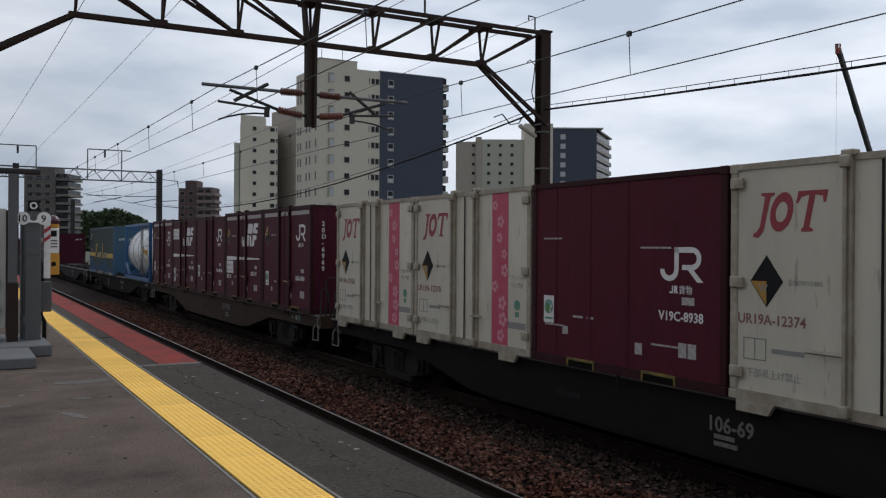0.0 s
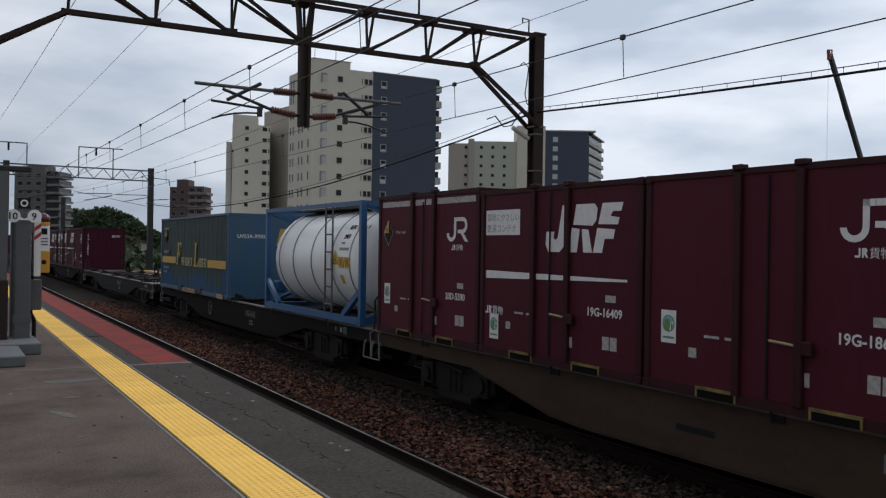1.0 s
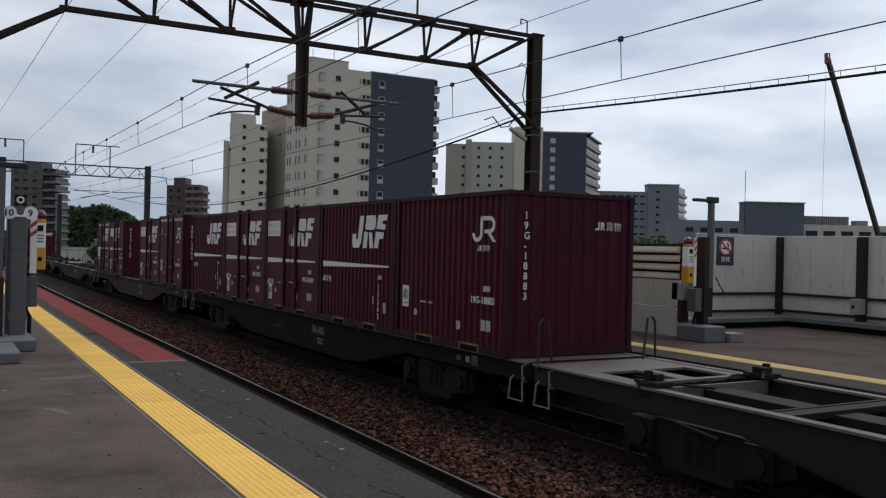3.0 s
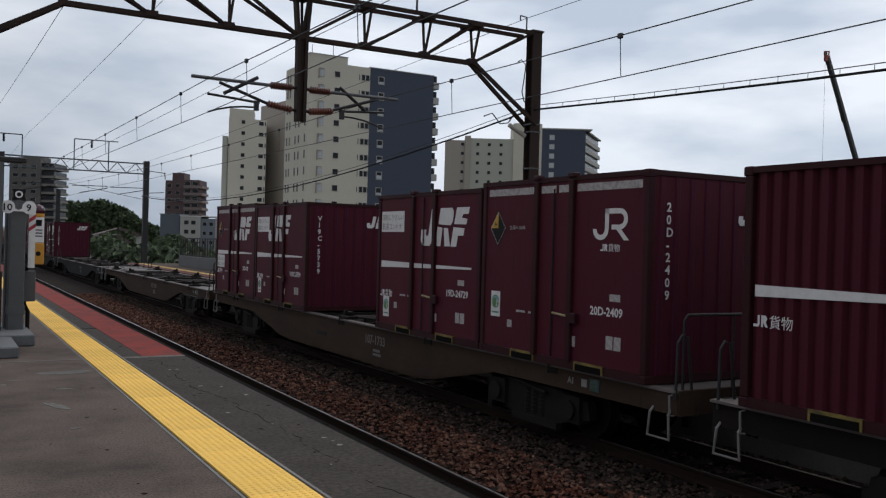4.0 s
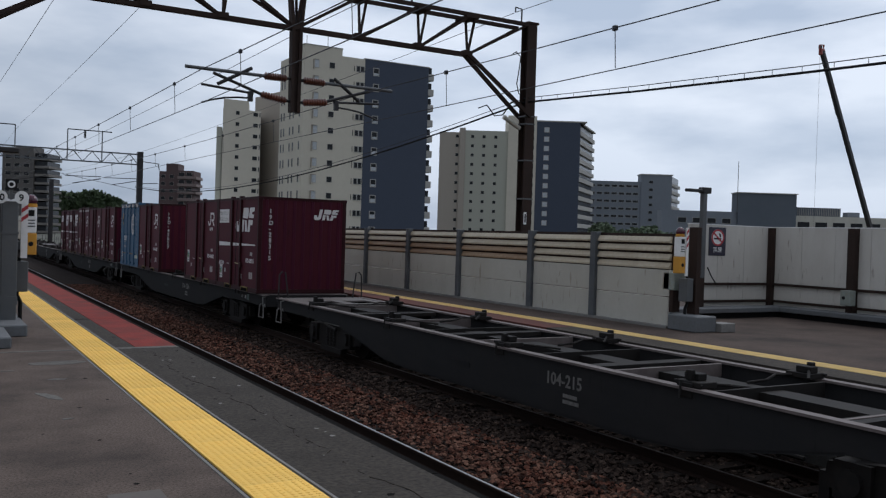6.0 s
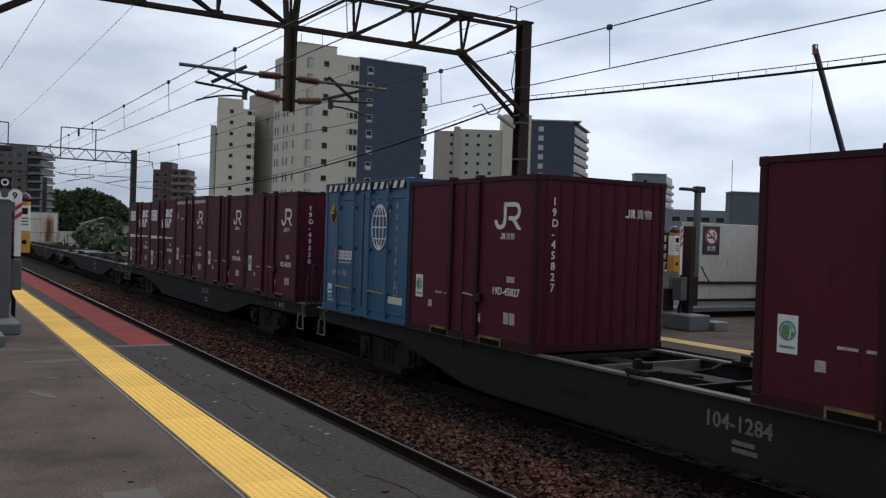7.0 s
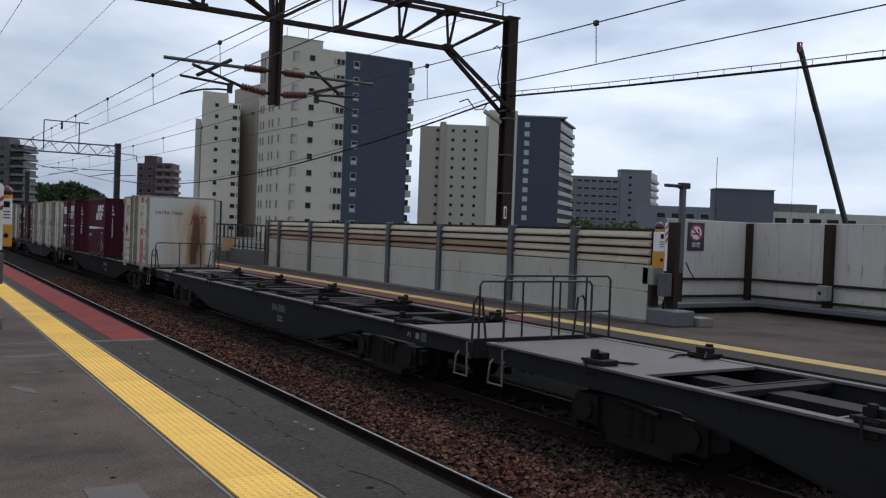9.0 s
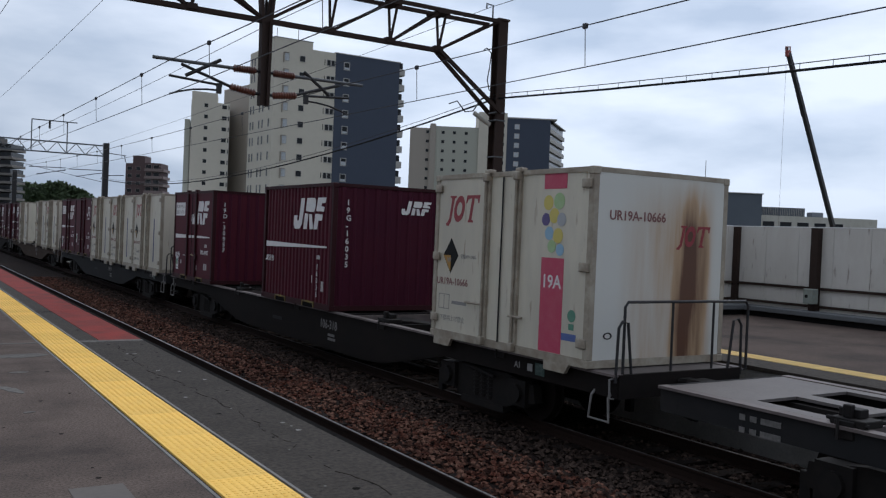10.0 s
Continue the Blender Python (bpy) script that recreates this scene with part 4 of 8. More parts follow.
def window_mesh(w, h, frame_w, glass):
    """A window unit facing -Y: frame, reveal and glass, centred at the origin."""
    key = ("win", w, h, frame_w, glass.name)
    if key not in WORDS:
        bm = boxes((-w / 2 - frame_w, w / 2 + frame_w, -0.06, 0.02, h / 2, h / 2 + frame_w), (-w / 2 - frame_w, w / 2 + frame_w, -0.10, 0.02, -h / 2 - frame_w, -h / 2),
                   (-w / 2 - frame_w, -w / 2, -0.06, 0.02, -h / 2, h / 2), (w / 2, w / 2 + frame_w, -0.06, 0.02, -h / 2, h / 2))
        fme = bpy.data.meshes.new("window")
        bm.to_mesh(fme)
        bm.free()
        fme.materials.append(SLAB)
        bm = boxes((-w / 2, w / 2, -0.04, 0.01, -h / 2, h / 2))
        gme = bpy.data.meshes.new("pane")
        bm.to_mesh(gme)
        bm.free()
        gme.materials.append(glass)
        WORDS[key] = (fme, gme)
    return WORDS[key]


def windows(parent, xs, zs, y, w, h, glass=None, frame_w=0.05, at=None):
    f, g = window_mesh(w, h, frame_w, glass or GLASS_AND_SHADE)
    for x in xs:
        for z in zs:
            m = pose(x, y, z) if at is None else at(x, z)
            win = shared("window", f, parent, m)
            shared("pane", g, win, Matrix())


FL = 2.88
tower = thing("apartment_tower", pose(0, 0, 0), "beige apartment tower with a navy end wall and balconies", "apartment building", "apartment towers")
YA = 146.2
block(tower, "wall", BEIGE, 56.1, 67.7, YA, YA + 12, 33.2, label="beige rendered wall")
block(tower, "wall", NAVY, 67.72, 80.8, YA - 0.03, YA + 12, 33.25, label="navy rendered wall")
block(tower, "roof_house", BEIGE, 56.12, 63.2, YA - 0.02, YA + 5, 34.4, z0=33.0)
block(tower, "roof_edge", SLAB, 56.0, 63.3, YA - 0.1, YA + 5.1, 34.55, z0=34.4)
part("aerial", bars([((61.2, YA + 2, 34.4), (61.2, YA + 2, 37.4)), ((57.2, YA + 2, 34.4), (57.2, YA + 2, 36.4))], 0.05, None, 5), STEEL_DARK, tower)
block(tower, "parapet", SLAB, 67.6, 81.0, YA - 0.1, YA + 12.1, 33.4, z0=33.26)
ZS = [31.3 - FL * k for k in range(12)]
windows(tower, (61.3,), ZS, YA, 0.95, 0.95)
windows(tower, (66.35, 67.15), ZS, YA, 0.62, 0.95, frame_w=0.09)
windows(tower, (58.4,), ZS, YA, 0.75, 1.3, CURTAIN)
for z in ZS:
    part("louvre_slot", boxes((65.52, 65.64, YA - 0.03, YA, z - 0.5, z + 0.5)), GLASS_AND_SHADE, tower, "dark slot beside the window")
    part("louvre_slot", boxes((67.52, 67.64, YA - 0.03, YA, z - 0.5, z + 0.5)), GLASS_AND_SHADE, tower)
    # darker beige strips paint the shade of a narrow recess beside the pale blinds
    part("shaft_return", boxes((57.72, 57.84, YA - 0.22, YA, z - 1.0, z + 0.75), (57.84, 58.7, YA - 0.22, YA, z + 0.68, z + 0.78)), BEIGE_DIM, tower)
windows(tower, (69.9,), [z - 0.15 for z in ZS], YA - 0.03, 0.95, 1.2, frame_w=0.13)
for z in ZS:
    part("blind", boxes((69.45, 70.35, YA - 0.09, YA - 0.065, z - 0.72, z - (0.1 if round(z * 7) % 3 else 0.38))), CURTAIN, tower, "pale lower sash")
for y in (147.9, 150.9, 152.6, 155.6, 157.0):
    windows(tower, (y,), ZS, 0, 0.5, 1.4, at=lambda a, z: pose(56.1, a, z, 0, 0, -90))
for k in range(12):
    z = 32.4 - FL * k
    b = part("balcony", boxes((80.8, 82.0, YA - 0.05, YA + 10, z - 1.5, z - 0.25), bevel=0.05), SLAB, tower, "projecting concrete balcony")
    # dark box paints the shade between the balconies
    part("balcony_gap", boxes((80.8, 81.6, YA + 0.2, YA + 10, z - 0.25, z + 0.9)), GLASS_AND_SHADE, b)

# beige tower further back, beside the first one
tower_b = thing("apartment_tower", pose(0, 0, 0), "beige apartment tower with a stepped end wall, standing further back", "apartment building", "apartment towers")


def raised(name, material, plan, z0, z1, label=""):
    return part(name, prism(bmesh.new(), plan, pose(0, 0, z0), z1 - z0), material, tower_b, label)


YB = 236.0
raised("wall", BEIGE, [(67.9, YB), (78.4, YB), (83.0, YB + 15), (72.3, YB + 15)], -1.7, 34.4, "beige rendered wall")
raised("roof_house", BEIGE, [(68.1, YB + 0.3), (75.0, YB + 0.3), (78.0, YB + 9), (70.7, YB + 9)], 34.3, 36.9)
raised("wall", BEIGE_GREEN, [(66.4, YB + 0.4), (67.88, YB + 0.4), (72.3, YB + 15), (70.6, YB + 15)], -1.7, 29.3, "lower stair end")
# the brownish tone puts the shade of this side face into the colour
raised("wall", BEIGE_DIM, [(83.8, YB), (96, YB), (96, YB + 16), (81.9, YB + 16)], -1.7, 40.5, "rendered wall, its shaded side painted brownish")
ZD = [33.4 - 2.98 * k for k in range(12)]
windows(tower_b, (71.9,), ZD, YB, 0.95, 0.95)
windows(tower_b, (76.9,), ZD, YB, 1.25, 1.0)
windows(tower_b, (78.1,), ZD, YB, 0.22, 1.1)

tower2 = thing("apartment_tower", pose(0, 0, 0), "pale stepped apartment tower with a navy wall and long balconies", "apartment building", "apartment towers")
O2 = Vector((136.8, 239.1, 0))
D2 = Vector((174.4 - 136.8, 217.3 - 239.1, 0)).normalized()
ANG2 = math.degrees(math.atan2(D2.y, D2.x))
M2 = pose(O2.x, O2.y, 0, 0, 0, ANG2)


def block2(name, material, x0, x1, y0, y1, z1, label="", m=M2, t=tower2, z0=-1.7):
    return part(name, boxes((x0, x1, y0, y1, z0, z1)), material, t, label, m=m)


block2("wall", BEIGE_DIM, 0, 6.2, 0.3, 14, 34.3, "pinkish grey rendered wall")
block2("wall", BEIGE_DIM, 6.2, 8.0, -0.3, 14, 35.7)
block2("wall", BEIGE_GREEN, 7.6, 21.2, 0, 14, 35.0, "greenish rendered wall")
block2("wall", BEIGE, 21.2, 30.0, -0.5, 14, 39.9, "beige rendered wall")
block2("wall", NAVY, 30.02, 43.5, -0.55, 26, 38.3, "navy rendered wall")
block2("roof_edge", SLAB, 29.9, 45.5, -0.7, 27, 38.7, z0=38.3)
Z2 = [33.1 - FL * k for k in range(11)]
windows(tower2, (5.45,), Z2, 0, 0.9, 0.9, at=lambda a, z: M2 @ pose(a, 0.3, z))
windows(tower2, (10.2, 13.75, 17.4), Z2, 0, 0.9, 0.9, at=lambda a, z: M2 @ pose(a, 0, z))
windows(tower2, (28.8,), [z + 2.8 for z in Z2], 0, 0.8, 1.0, at=lambda a, z: M2 @ pose(a, -0.5, z))
windows(tower2, (33.1,), [z + 2.7 for z in Z2], 0, 1.3, 1.3, CURTAIN, at=lambda a, z: M2 @ pose(a, -0.55, z), frame_w=0.16)
# balcony wing at an angle to the navy wall
MW = pose(174.3, 217.4, 0, 0, 0, math.degrees(math.atan2(0.653, 0.757)))
# one dark block holds the shade behind the balcony fronts
block2("wing", GLASS_AND_SHADE, 0.2, 28, 0.6, 9, 38.2, "dark block painted as the shade of the balcony recesses", m=MW)
block2("wing_roof", SLAB, -0.2, 28.5, -0.3, 9, 38.7, m=MW, z0=38.3)
for k in range(13):
    z = 37.6 - FL * k
    block2("balcony", SLAB, 0.0, 28, -0.1, 0.6, z - 1.6, "pale concrete balcony front", m=MW, z0=z - 2.9)
office = thing("office_block", pose(0, 0, 0), "grey office block with rows of strip windows", "office building")
O3 = Vector((222.3, 264.5, 0))
D3 = Vector((246.5 - 222.3, 250.5 - 264.5, 0)).normalized()
MO = pose(246.6, 250.4, 0, 0, 0, math.degrees(math.atan2(13.1, 17.3)))
M3 = pose(O3.x, O3.y, 0, 0, 0, math.degrees(math.atan2(D3.y, D3.x)))
block2("wall", GREY_BLOCK, -8, 16.2, 0.3, 6, 25.2, "grey rendered wall", m=M3, t=office)
block2("wall", GREY_BLOCK, 16.22, 28.0, 0, 6, 27.9, "grey rendered wall", m=M3, t=office)
block2("roof_edge", SLAB, 16.0, 28.3, -0.3, 6.5, 28.3, m=M3, t=office, z0=27.9)
for k in range(8):
    z = 23.4 - 2.9 * k
    for x in (-5.5, -2.5, 0.4, 3.2, 6.0, 8.8, 11.6, 14.2):
        windows(office, (x,), (z,), 0, 2.0, 0.8, at=lambda a, zz: M3 @ pose(a, 0.3, zz), frame_w=0.08)
    windows(office, (20.0,), (z + 1.8,), 0, 1.4, 1.0, at=lambda a, zz: M3 @ pose(a, 0, zz))
    block2("balcony", SLAB, 0.0, 21, -0.1, 0.7, z + 1.6, "pale balcony front", m=MO, t=office, z0=z + 0.5)
# shade of the office balconies, painted as a solid dark block
block2("wing", GLASS_AND_SHADE, 0.2, 21, 0.7, 9, 27.8, "dark block painted as the shade of the balcony recesses", m=MO, t=office)
low = thing("warehouse", pose(0, 0, 0), "low slate-grey clad hall with a taller box", "hall")
M5 = pose(109.9, 109.7, 0, 0, 0, -30)
block2("wall", GREY_BLOCK, -3, 9.8, 0, 3, 7.4, m=M5, t=low)
block2("wall", SLATE_BLOCK, 9.8, 19.6, -0.5, 3, 10.6, "slate-grey clad box", m=M5, t=low)
block2("roof_edge", SLAB, 9.6, 19.8, -0.7, 3, 10.75, m=M5, t=low, z0=10.6)
block2("wall", PANEL, 19.7, 40, -0.2, 3, 7.1, "pale clad wall", m=M5, t=low)
block2("glass_loft", SLATE_BLOCK, 20.0, 28.0, 1.5, 5, 8.6, m=M5, t=low, z0=7.1)
for k in range(26):
    part("mullion", boxes((20.0 + k * 0.31, 20.06 + k * 0.31, 1.40, 1.5, 7.2, 8.55)), SLAB, low, m=M5)
windows(low, (21, 24.0, 27.0, 30, 33), (5.6,), 0, 2.0, 0.9, at=lambda a, z: M5 @ pose(a, -0.2, z))
windows(low, (0.5, 3.0, 5.5, 8), (5.8,), 0, 1.4, 0.8, at=lambda a, z: M5 @ pose(a, 0, z))
block2("plant_room", GREY_BLOCK, 29.5, 31.5, 2, 4, 8.0, m=M5, t=low, z0=7.1)
pole = thing("antenna_mast", pose(118.0, 104.5, 0), "thin dark antenna mast on a roof", "antenna")
part("pole", bars([((0, 0, 7), (0, 0, 15.9))], 0.05, None, 6), STEEL_DARK, pole)

# apartment blocks in the distance
PINK_TAUPE = mat("pinkish_taupe_front", (0.19, 0.145, 0.135), 0.8, grain=(1.2, 0.3, (0.13, 0.10, 0.095)))
far1 = thing("apartment_block", pose(0, 0, 0), "brown tiled apartment block with balconies", "apartment building", "distant apartment blocks")
M4 = pose(74.2, 338.8, 0, 0, 0, -30)
block2("wall", BROWN_BLOCK, 0, 7.0, 0, 9, 22.9, m=M4, t=far1)
block2("roof_house", BROWN_BLOCK, 2.4, 6.8, 0.5, 8, 25.8, m=M4, t=far1, z0=22.9)
block2("wall", BROWN_BLOCK, 7.0, 13.0, -1, 9, 23.2, m=M4, t=far1)
for k in range(9):
    z = 21 - 2.7 * k
    windows(far1, (1.5, 4.6), (z,), 0, 1.5, 1.2, at=lambda a, zz: M4 @ pose(a, 0, zz))
    block2("balcony", PINK_TAUPE, 7.2, 13.4, -1.6, -1.0, z + 0.1, m=M4, t=far1, z0=z - 0.9)
    windows(far1, (8.6, 11.4), (z + 0.8,), 0, 2.0, 1.3, at=lambda a, zz: M4 @ pose(a, -1.0, zz))
    block2("balcony", PINK_TAUPE, 13.0, 14.0, -1, 8, z + 0.1, m=M4, t=far1, z0=z - 0.9)
PALE_TAUPE = mat("pale_taupe", (0.17, 0.155, 0.14), 0.8, grain=(1.2, 0.3, (0.12, 0.11, 0.1)))
far2 = thing("apartment_block", pose(0, 0, 0), "taupe tiled apartment tower with stacked balconies", "apartment building", "distant apartment blocks")
M6 = pose(21.5, 334.7, 0, 0, 0, -30)
block2("wall", TAUPE_BLOCK, 0, 10.6, 0, 12, 25.9, m=M6, t=far2)
block2("roof_house", TAUPE_BLOCK, 4.0, 10.0, 1, 9, 27.9, m=M6, t=far2, z0=25.9)
for k in range(10):
    z = 24.2 - 2.75 * k
    windows(far2, (2.0, 5.0, 8.2), (z,), 0, 1.8, 1.2, at=lambda a, zz: M6 @ pose(a, 0, zz))
    block2("balcony", PALE_TAUPE, 10.6, 15.5, 0.5, 11, z, "taupe balcony", m=M6, t=far2, z0=z - 0.8)
    # dark box as painted shade over each balcony front
    block2("balcony_gap", GLASS_AND_SHADE, 10.6, 14.8, 1.0, 11, z + 1.5, m=M6, t=far2, z0=z)
far3 = thing("office_building", pose(0, 0, 0), "small pale house block behind the railing", "building")
M7 = pose(56.0, 233.0, 0, 0, 0, -28)
block2("wall", SLAB, -1.0, 4.2, 0, 9, 7.2, m=M7, t=far3)
block2("wall", GREY_BLOCK, 4.2, 8.0, 0.4, 9, 6.7, m=M7, t=far3)
block2("wall", SLAB, 8.0, 13.5, 0.2, 9, 6.9, m=M7, t=far3)
block2("roof_edge", WHITE, -1.2, 13.7, -0.1, 9, 7.35, m=M7, t=far3, z0=7.2)
for k in range(3):
    windows(far3, (0.6, 2.4, 9.6, 11.8), (5.6 - 2.4 * k,), 0, 1.1, 1.0, at=lambda a, zz: M7 @ pose(a, 0 if a < 5 else 0.2, zz))
    windows(far3, (5.2, 6.9), (5.3 - 2.4 * k,), 0, 0.9, 0.9, at=lambda a, zz: M7 @ pose(a, 0.4, zz))
far4 = thing("shop_building", pose(0, 0, 0), "plain slate-grey building with a flat roof", "building")
block2("wall", SLATE_BLOCK, -6.3, -1.3, 0.5, 9, 7.6, m=M7, t=far4)
block2("roof_edge", GREY_BLOCK, -6.5, -1.2, 0.4, 9, 7.75, m=M7, t=far4, z0=7.6)
for x, y, w, h in ((33, 190, 9, 3.4), (28, 165, 5, 2.0)):
    hs = thing("house", pose(x, y, -1.7), "small house with a dark roof behind the tracks", "house", "houses behind the tracks")
    part("wall", boxes((-w / 2, w / 2, 0, 6, 0, h)), SLAB, hs)
    part("roof", prism(bmesh.new(), [(-w / 2 - 0.4, h), (w / 2 + 0.4, h), (0, h + 1.6)], pose(0, 6.4, 0, 90), 6.8), BROWN_BLOCK, hs)
    windows(hs, (-w / 4, w / 4), (h * 0.6,), -0.01, 1.1, 1.0)

# crane
crane = thing("crane", pose(103.0, 68.4, -1.7), "mobile crane with a dark raised boom", "crane")
ct = Vector((95.5 - 103.0, 72.1 - 68.4, 26.1 + 1.7))
part("boom", bars([((0, 0, 2), ct)], 0.45, 0.5), STEEL_DARK, crane, "dark boom")
part("inner_boom", bars([(ct * 0.72, ct * 1.0)], 0.34, 0.36), STEEL_DARK, crane)
part("sheave", disc(0.3, Matrix.Translation((ct.x - 0.35, ct.y + 0.05, ct.z + 0.45)) @ FRONT, 14, depth=0.1), STEEL_DARK, crane)
part("fly_head", bars([((ct.x - 0.5, ct.y, ct.z - 0.2), (ct.x - 0.55, ct.y, ct.z + 0.7)), ((ct.x - 0.55, ct.y, ct.z + 0.7), (ct.x + 0.3, ct.y, ct.z + 0.8)), ((ct.x + 0.3, ct.y, ct.z + 0.8), (ct.x + 0.25, ct.y, ct.z + 0.2))], 0.13), mat("crane_red", (0.28, 0.06, 0.05), 0.5, grain=(4, 0.4, (0.2, 0.05, 0.04))), crane, "red head frame")
part("head", boxes((ct.x - 0.4, ct.x + 0.3, ct.y - 0.25, ct.y + 0.25, ct.z - 0.5, ct.z + 0.3), bevel=0.08), mat("crane_red", (0.28, 0.06, 0.05), 0.5, grain=(4, 0.4, (0.2, 0.05, 0.04))), crane, "red boom head")
part("rope", bars([((ct.x - 0.35, ct.y, ct.z), (ct.x - 0.35, ct.y, 6))], 0.014, None, 5), WIRE, crane)
part("body", boxes((-2, 2, -2, 2, 0, 5.6), bevel=0.3), ORANGE, crane, "orange cab")

# ---- trees ----
def leaf_mass(name, blobs, per, size, label, seed):
    r = np.random.RandomState(seed)
    v, f = [], []
    for cx, cy, cz, rx, ry, rz in blobs:
        for i in range(per):
            d = r.normal(size=3)
            d /= np.linalg.norm(d)
            p = np.array((cx, cy, cz)) + d * np.array((rx, ry, rz)) * r.uniform(0.55, 1.08)
            for j in range(2):
                a, b = r.normal(size=3), r.normal(size=3)
                a /= np.linalg.norm(a)
                b -= a * a.dot(b)
                b /= np.linalg.norm(b)
                s = size * r.uniform(0.6, 1.4)
                k = len(v)
                v += [(p + a * s).tolist(), (p + b * s * 0.6).tolist(), (p - a * s).tolist(), (p - b * s * 0.6).tolist()]
                f.append((k, k + 1, k + 2, k + 3))
    me = bpy.data.meshes.new(name)
    me.from_pydata(v, [], f)
    me.materials.append(LEAF)
    return me


r5 = random.Random(8)
hill_mesh = leaf_mass("wooded_hill", [(48 + i * 1.4 + r5.uniform(-1, 1), 455 - i * 0.8, 1.5 + (14 - 0.03 * (i - 12) ** 2 if i < 18 else 12 - (i - 18) * 0.9) * r5.uniform(0.75, 1.0) - k * 4, 4, 5, 4) for i in range(30) for k in range(4)], 160, 1.0, "", 5)
tagged(new("wooded_hill", hill_mesh), "dark wooded hill in the distance", "woods", kind="stuff")
bush_mesh = leaf_mass("scrub", [(x, y, z, 3, 4, 1.6) for x, y, z in ((26, 120, -1), (30, 128, -0.4), (22, 135, -0.5), (34, 150, 0.2), (20, 110, -1), (38, 165, 0.4), (27, 100, -1.2), (17.5, 95, -1.2), (19, 88, -1.2), (30, 175, 1), (24, 150, 0))], 220, 0.5, "", 6)
tagged(new("scrub", bush_mesh), "green scrub beside the line", "bushes", kind="stuff")


def tree(x, y, z, h, seed):
    t = thing("tree", pose(x, y, z), "leafy green tree behind the fence", "tree", "trees behind the fence")
    r = random.Random(seed)
    bm = bmesh.new()
    bar(bm, (0, 0, 0), (0.1, 0, h * 0.5), 0.18, None, 8)
    for k in range(5):
        a = k * 1.26
        bar(bm, (0.1, 0, h * (0.35 + 0.04 * k)), (math.cos(a) * h * 0.25, math.sin(a) * h * 0.25, h * 0.75), 0.07, None, 6)
    part("trunk", bm, BARK, t)
    bl = [(r.uniform(-1, 1) * h * 0.28, r.uniform(-1, 1) * h * 0.28, h * r.uniform(0.55, 0.9), h * 0.2, h * 0.2, h * 0.15) for k in range(9)]
    crown_me = leaf_mass("crown", bl, 150, 0.16, "", seed)
    # crowns use the green with haze mixed into its colour
    crown_me.materials[0] = HAZY_LEAF
    ob = new("crown", crown_me)
    ob.parent = t
    return t


for k, (x, y) in enumerate(((41.2, 47.8), (42.2, 47.2), (43.2, 46.6), (44.1, 46.0))):
    tree(x, y, -1.7, 4.4 - 0.25 * (k % 2), 20 + k)

# ---- the freight train ----
DECK_Z = -0.06
SLOT, BOX_L, BOX_W, BOX_H = 3.736, 3.69, 2.45, 2.51
MAROON = mat("maroon_paint", (0.069, 0.0102, 0.0195), 0.6, grain=(7, 0.35, (0.045, 0.009, 0.013), (1, 1, 0.35)), stain=(0.9, 0.5, (0.082, 0.015, 0.02), (1, 1, 0.5)), vary=0.13, spec=0.12)
MAROON_END = mat("maroon_end_paint", (0.056, 0.0078, 0.0205), 0.6, grain=(7, 0.3, (0.052, 0.009, 0.016), (1, 1, 0.3)), stain=(0.8, 0.4, (0.088, 0.014, 0.022)), vary=0.13, spec=0.12)
MAROON_FRAME = mat("maroon_frame_paint", (0.034, 0.009, 0.011), 0.55, grain=(9, 0.4, (0.022, 0.008, 0.009)), stain=(1.2, 0.4, (0.05, 0.02, 0.018)), spec=0.12)
REEFER = mat("white_reefer_paint", (0.57, 0.525, 0.42), 0.45, grain=(6, 0.35, (0.39, 0.365, 0.30), (1, 1, 0.25)), stain=(0.8, 0.5, (0.34, 0.305, 0.24), (1, 1, 0.3)), vary=0.05)
streaked(REEFER, 0.4, (0.20, 0.15, 0.10))
REEFER_FRAME = mat("grimy_white_frame", (0.36, 0.32, 0.25), 0.55, grain=(8, 0.6, (0.19, 0.14, 0.095)), stain=(1.5, 0.75, (0.12, 0.075, 0.045)))
LOGO_WHITE = mat("worn_white_marking", (0.66, 0.64, 0.62), 0.55, grain=(9, 0.4, (0.45, 0.40, 0.39), (1, 1, 0.5)))
LOGO_RED = mat("worn_red_marking", (0.24, 0.022, 0.03), 0.55, grain=(9, 0.4, (0.32, 0.07, 0.07)))
PINK = mat("pink_band", (0.44, 0.05, 0.10), 0.55, grain=(6, 0.4, (0.5, 0.12, 0.16)), stain=(1.5, 0.4, (0.36, 0.08, 0.10)))
BLOSSOM = mat("pale_pink_blossom", (0.55, 0.22, 0.27), 0.55, grain=(6, 0.3, (0.5, 0.3, 0.33)))
GREY_TEXT = mat("grey_marking", (0.22, 0.21, 0.20), 0.6, grain=(9, 0.3, (0.3, 0.28, 0.26)))
SILL_TEXT = mat("dim_grey_marking", (0.15, 0.14, 0.13), 0.65, grain=(12, 0.7, (0.05, 0.045, 0.04)))
GOLD = mat("yellow_marking", (0.52, 0.30, 0.03), 0.55, grain=(8, 0.4, (0.4, 0.24, 0.06)))
LIME = mat("fork_pocket_yellow", (0.24, 0.17, 0.03), 0.7, grain=(8, 0.8, (0.03, 0.02, 0.012)), stain=(2.5, 0.9, (0.03, 0.015, 0.012)))
ECO = mat("green_marking", (0.09, 0.22, 0.15), 0.6, grain=(8, 0.3, (0.15, 0.3, 0.2)))
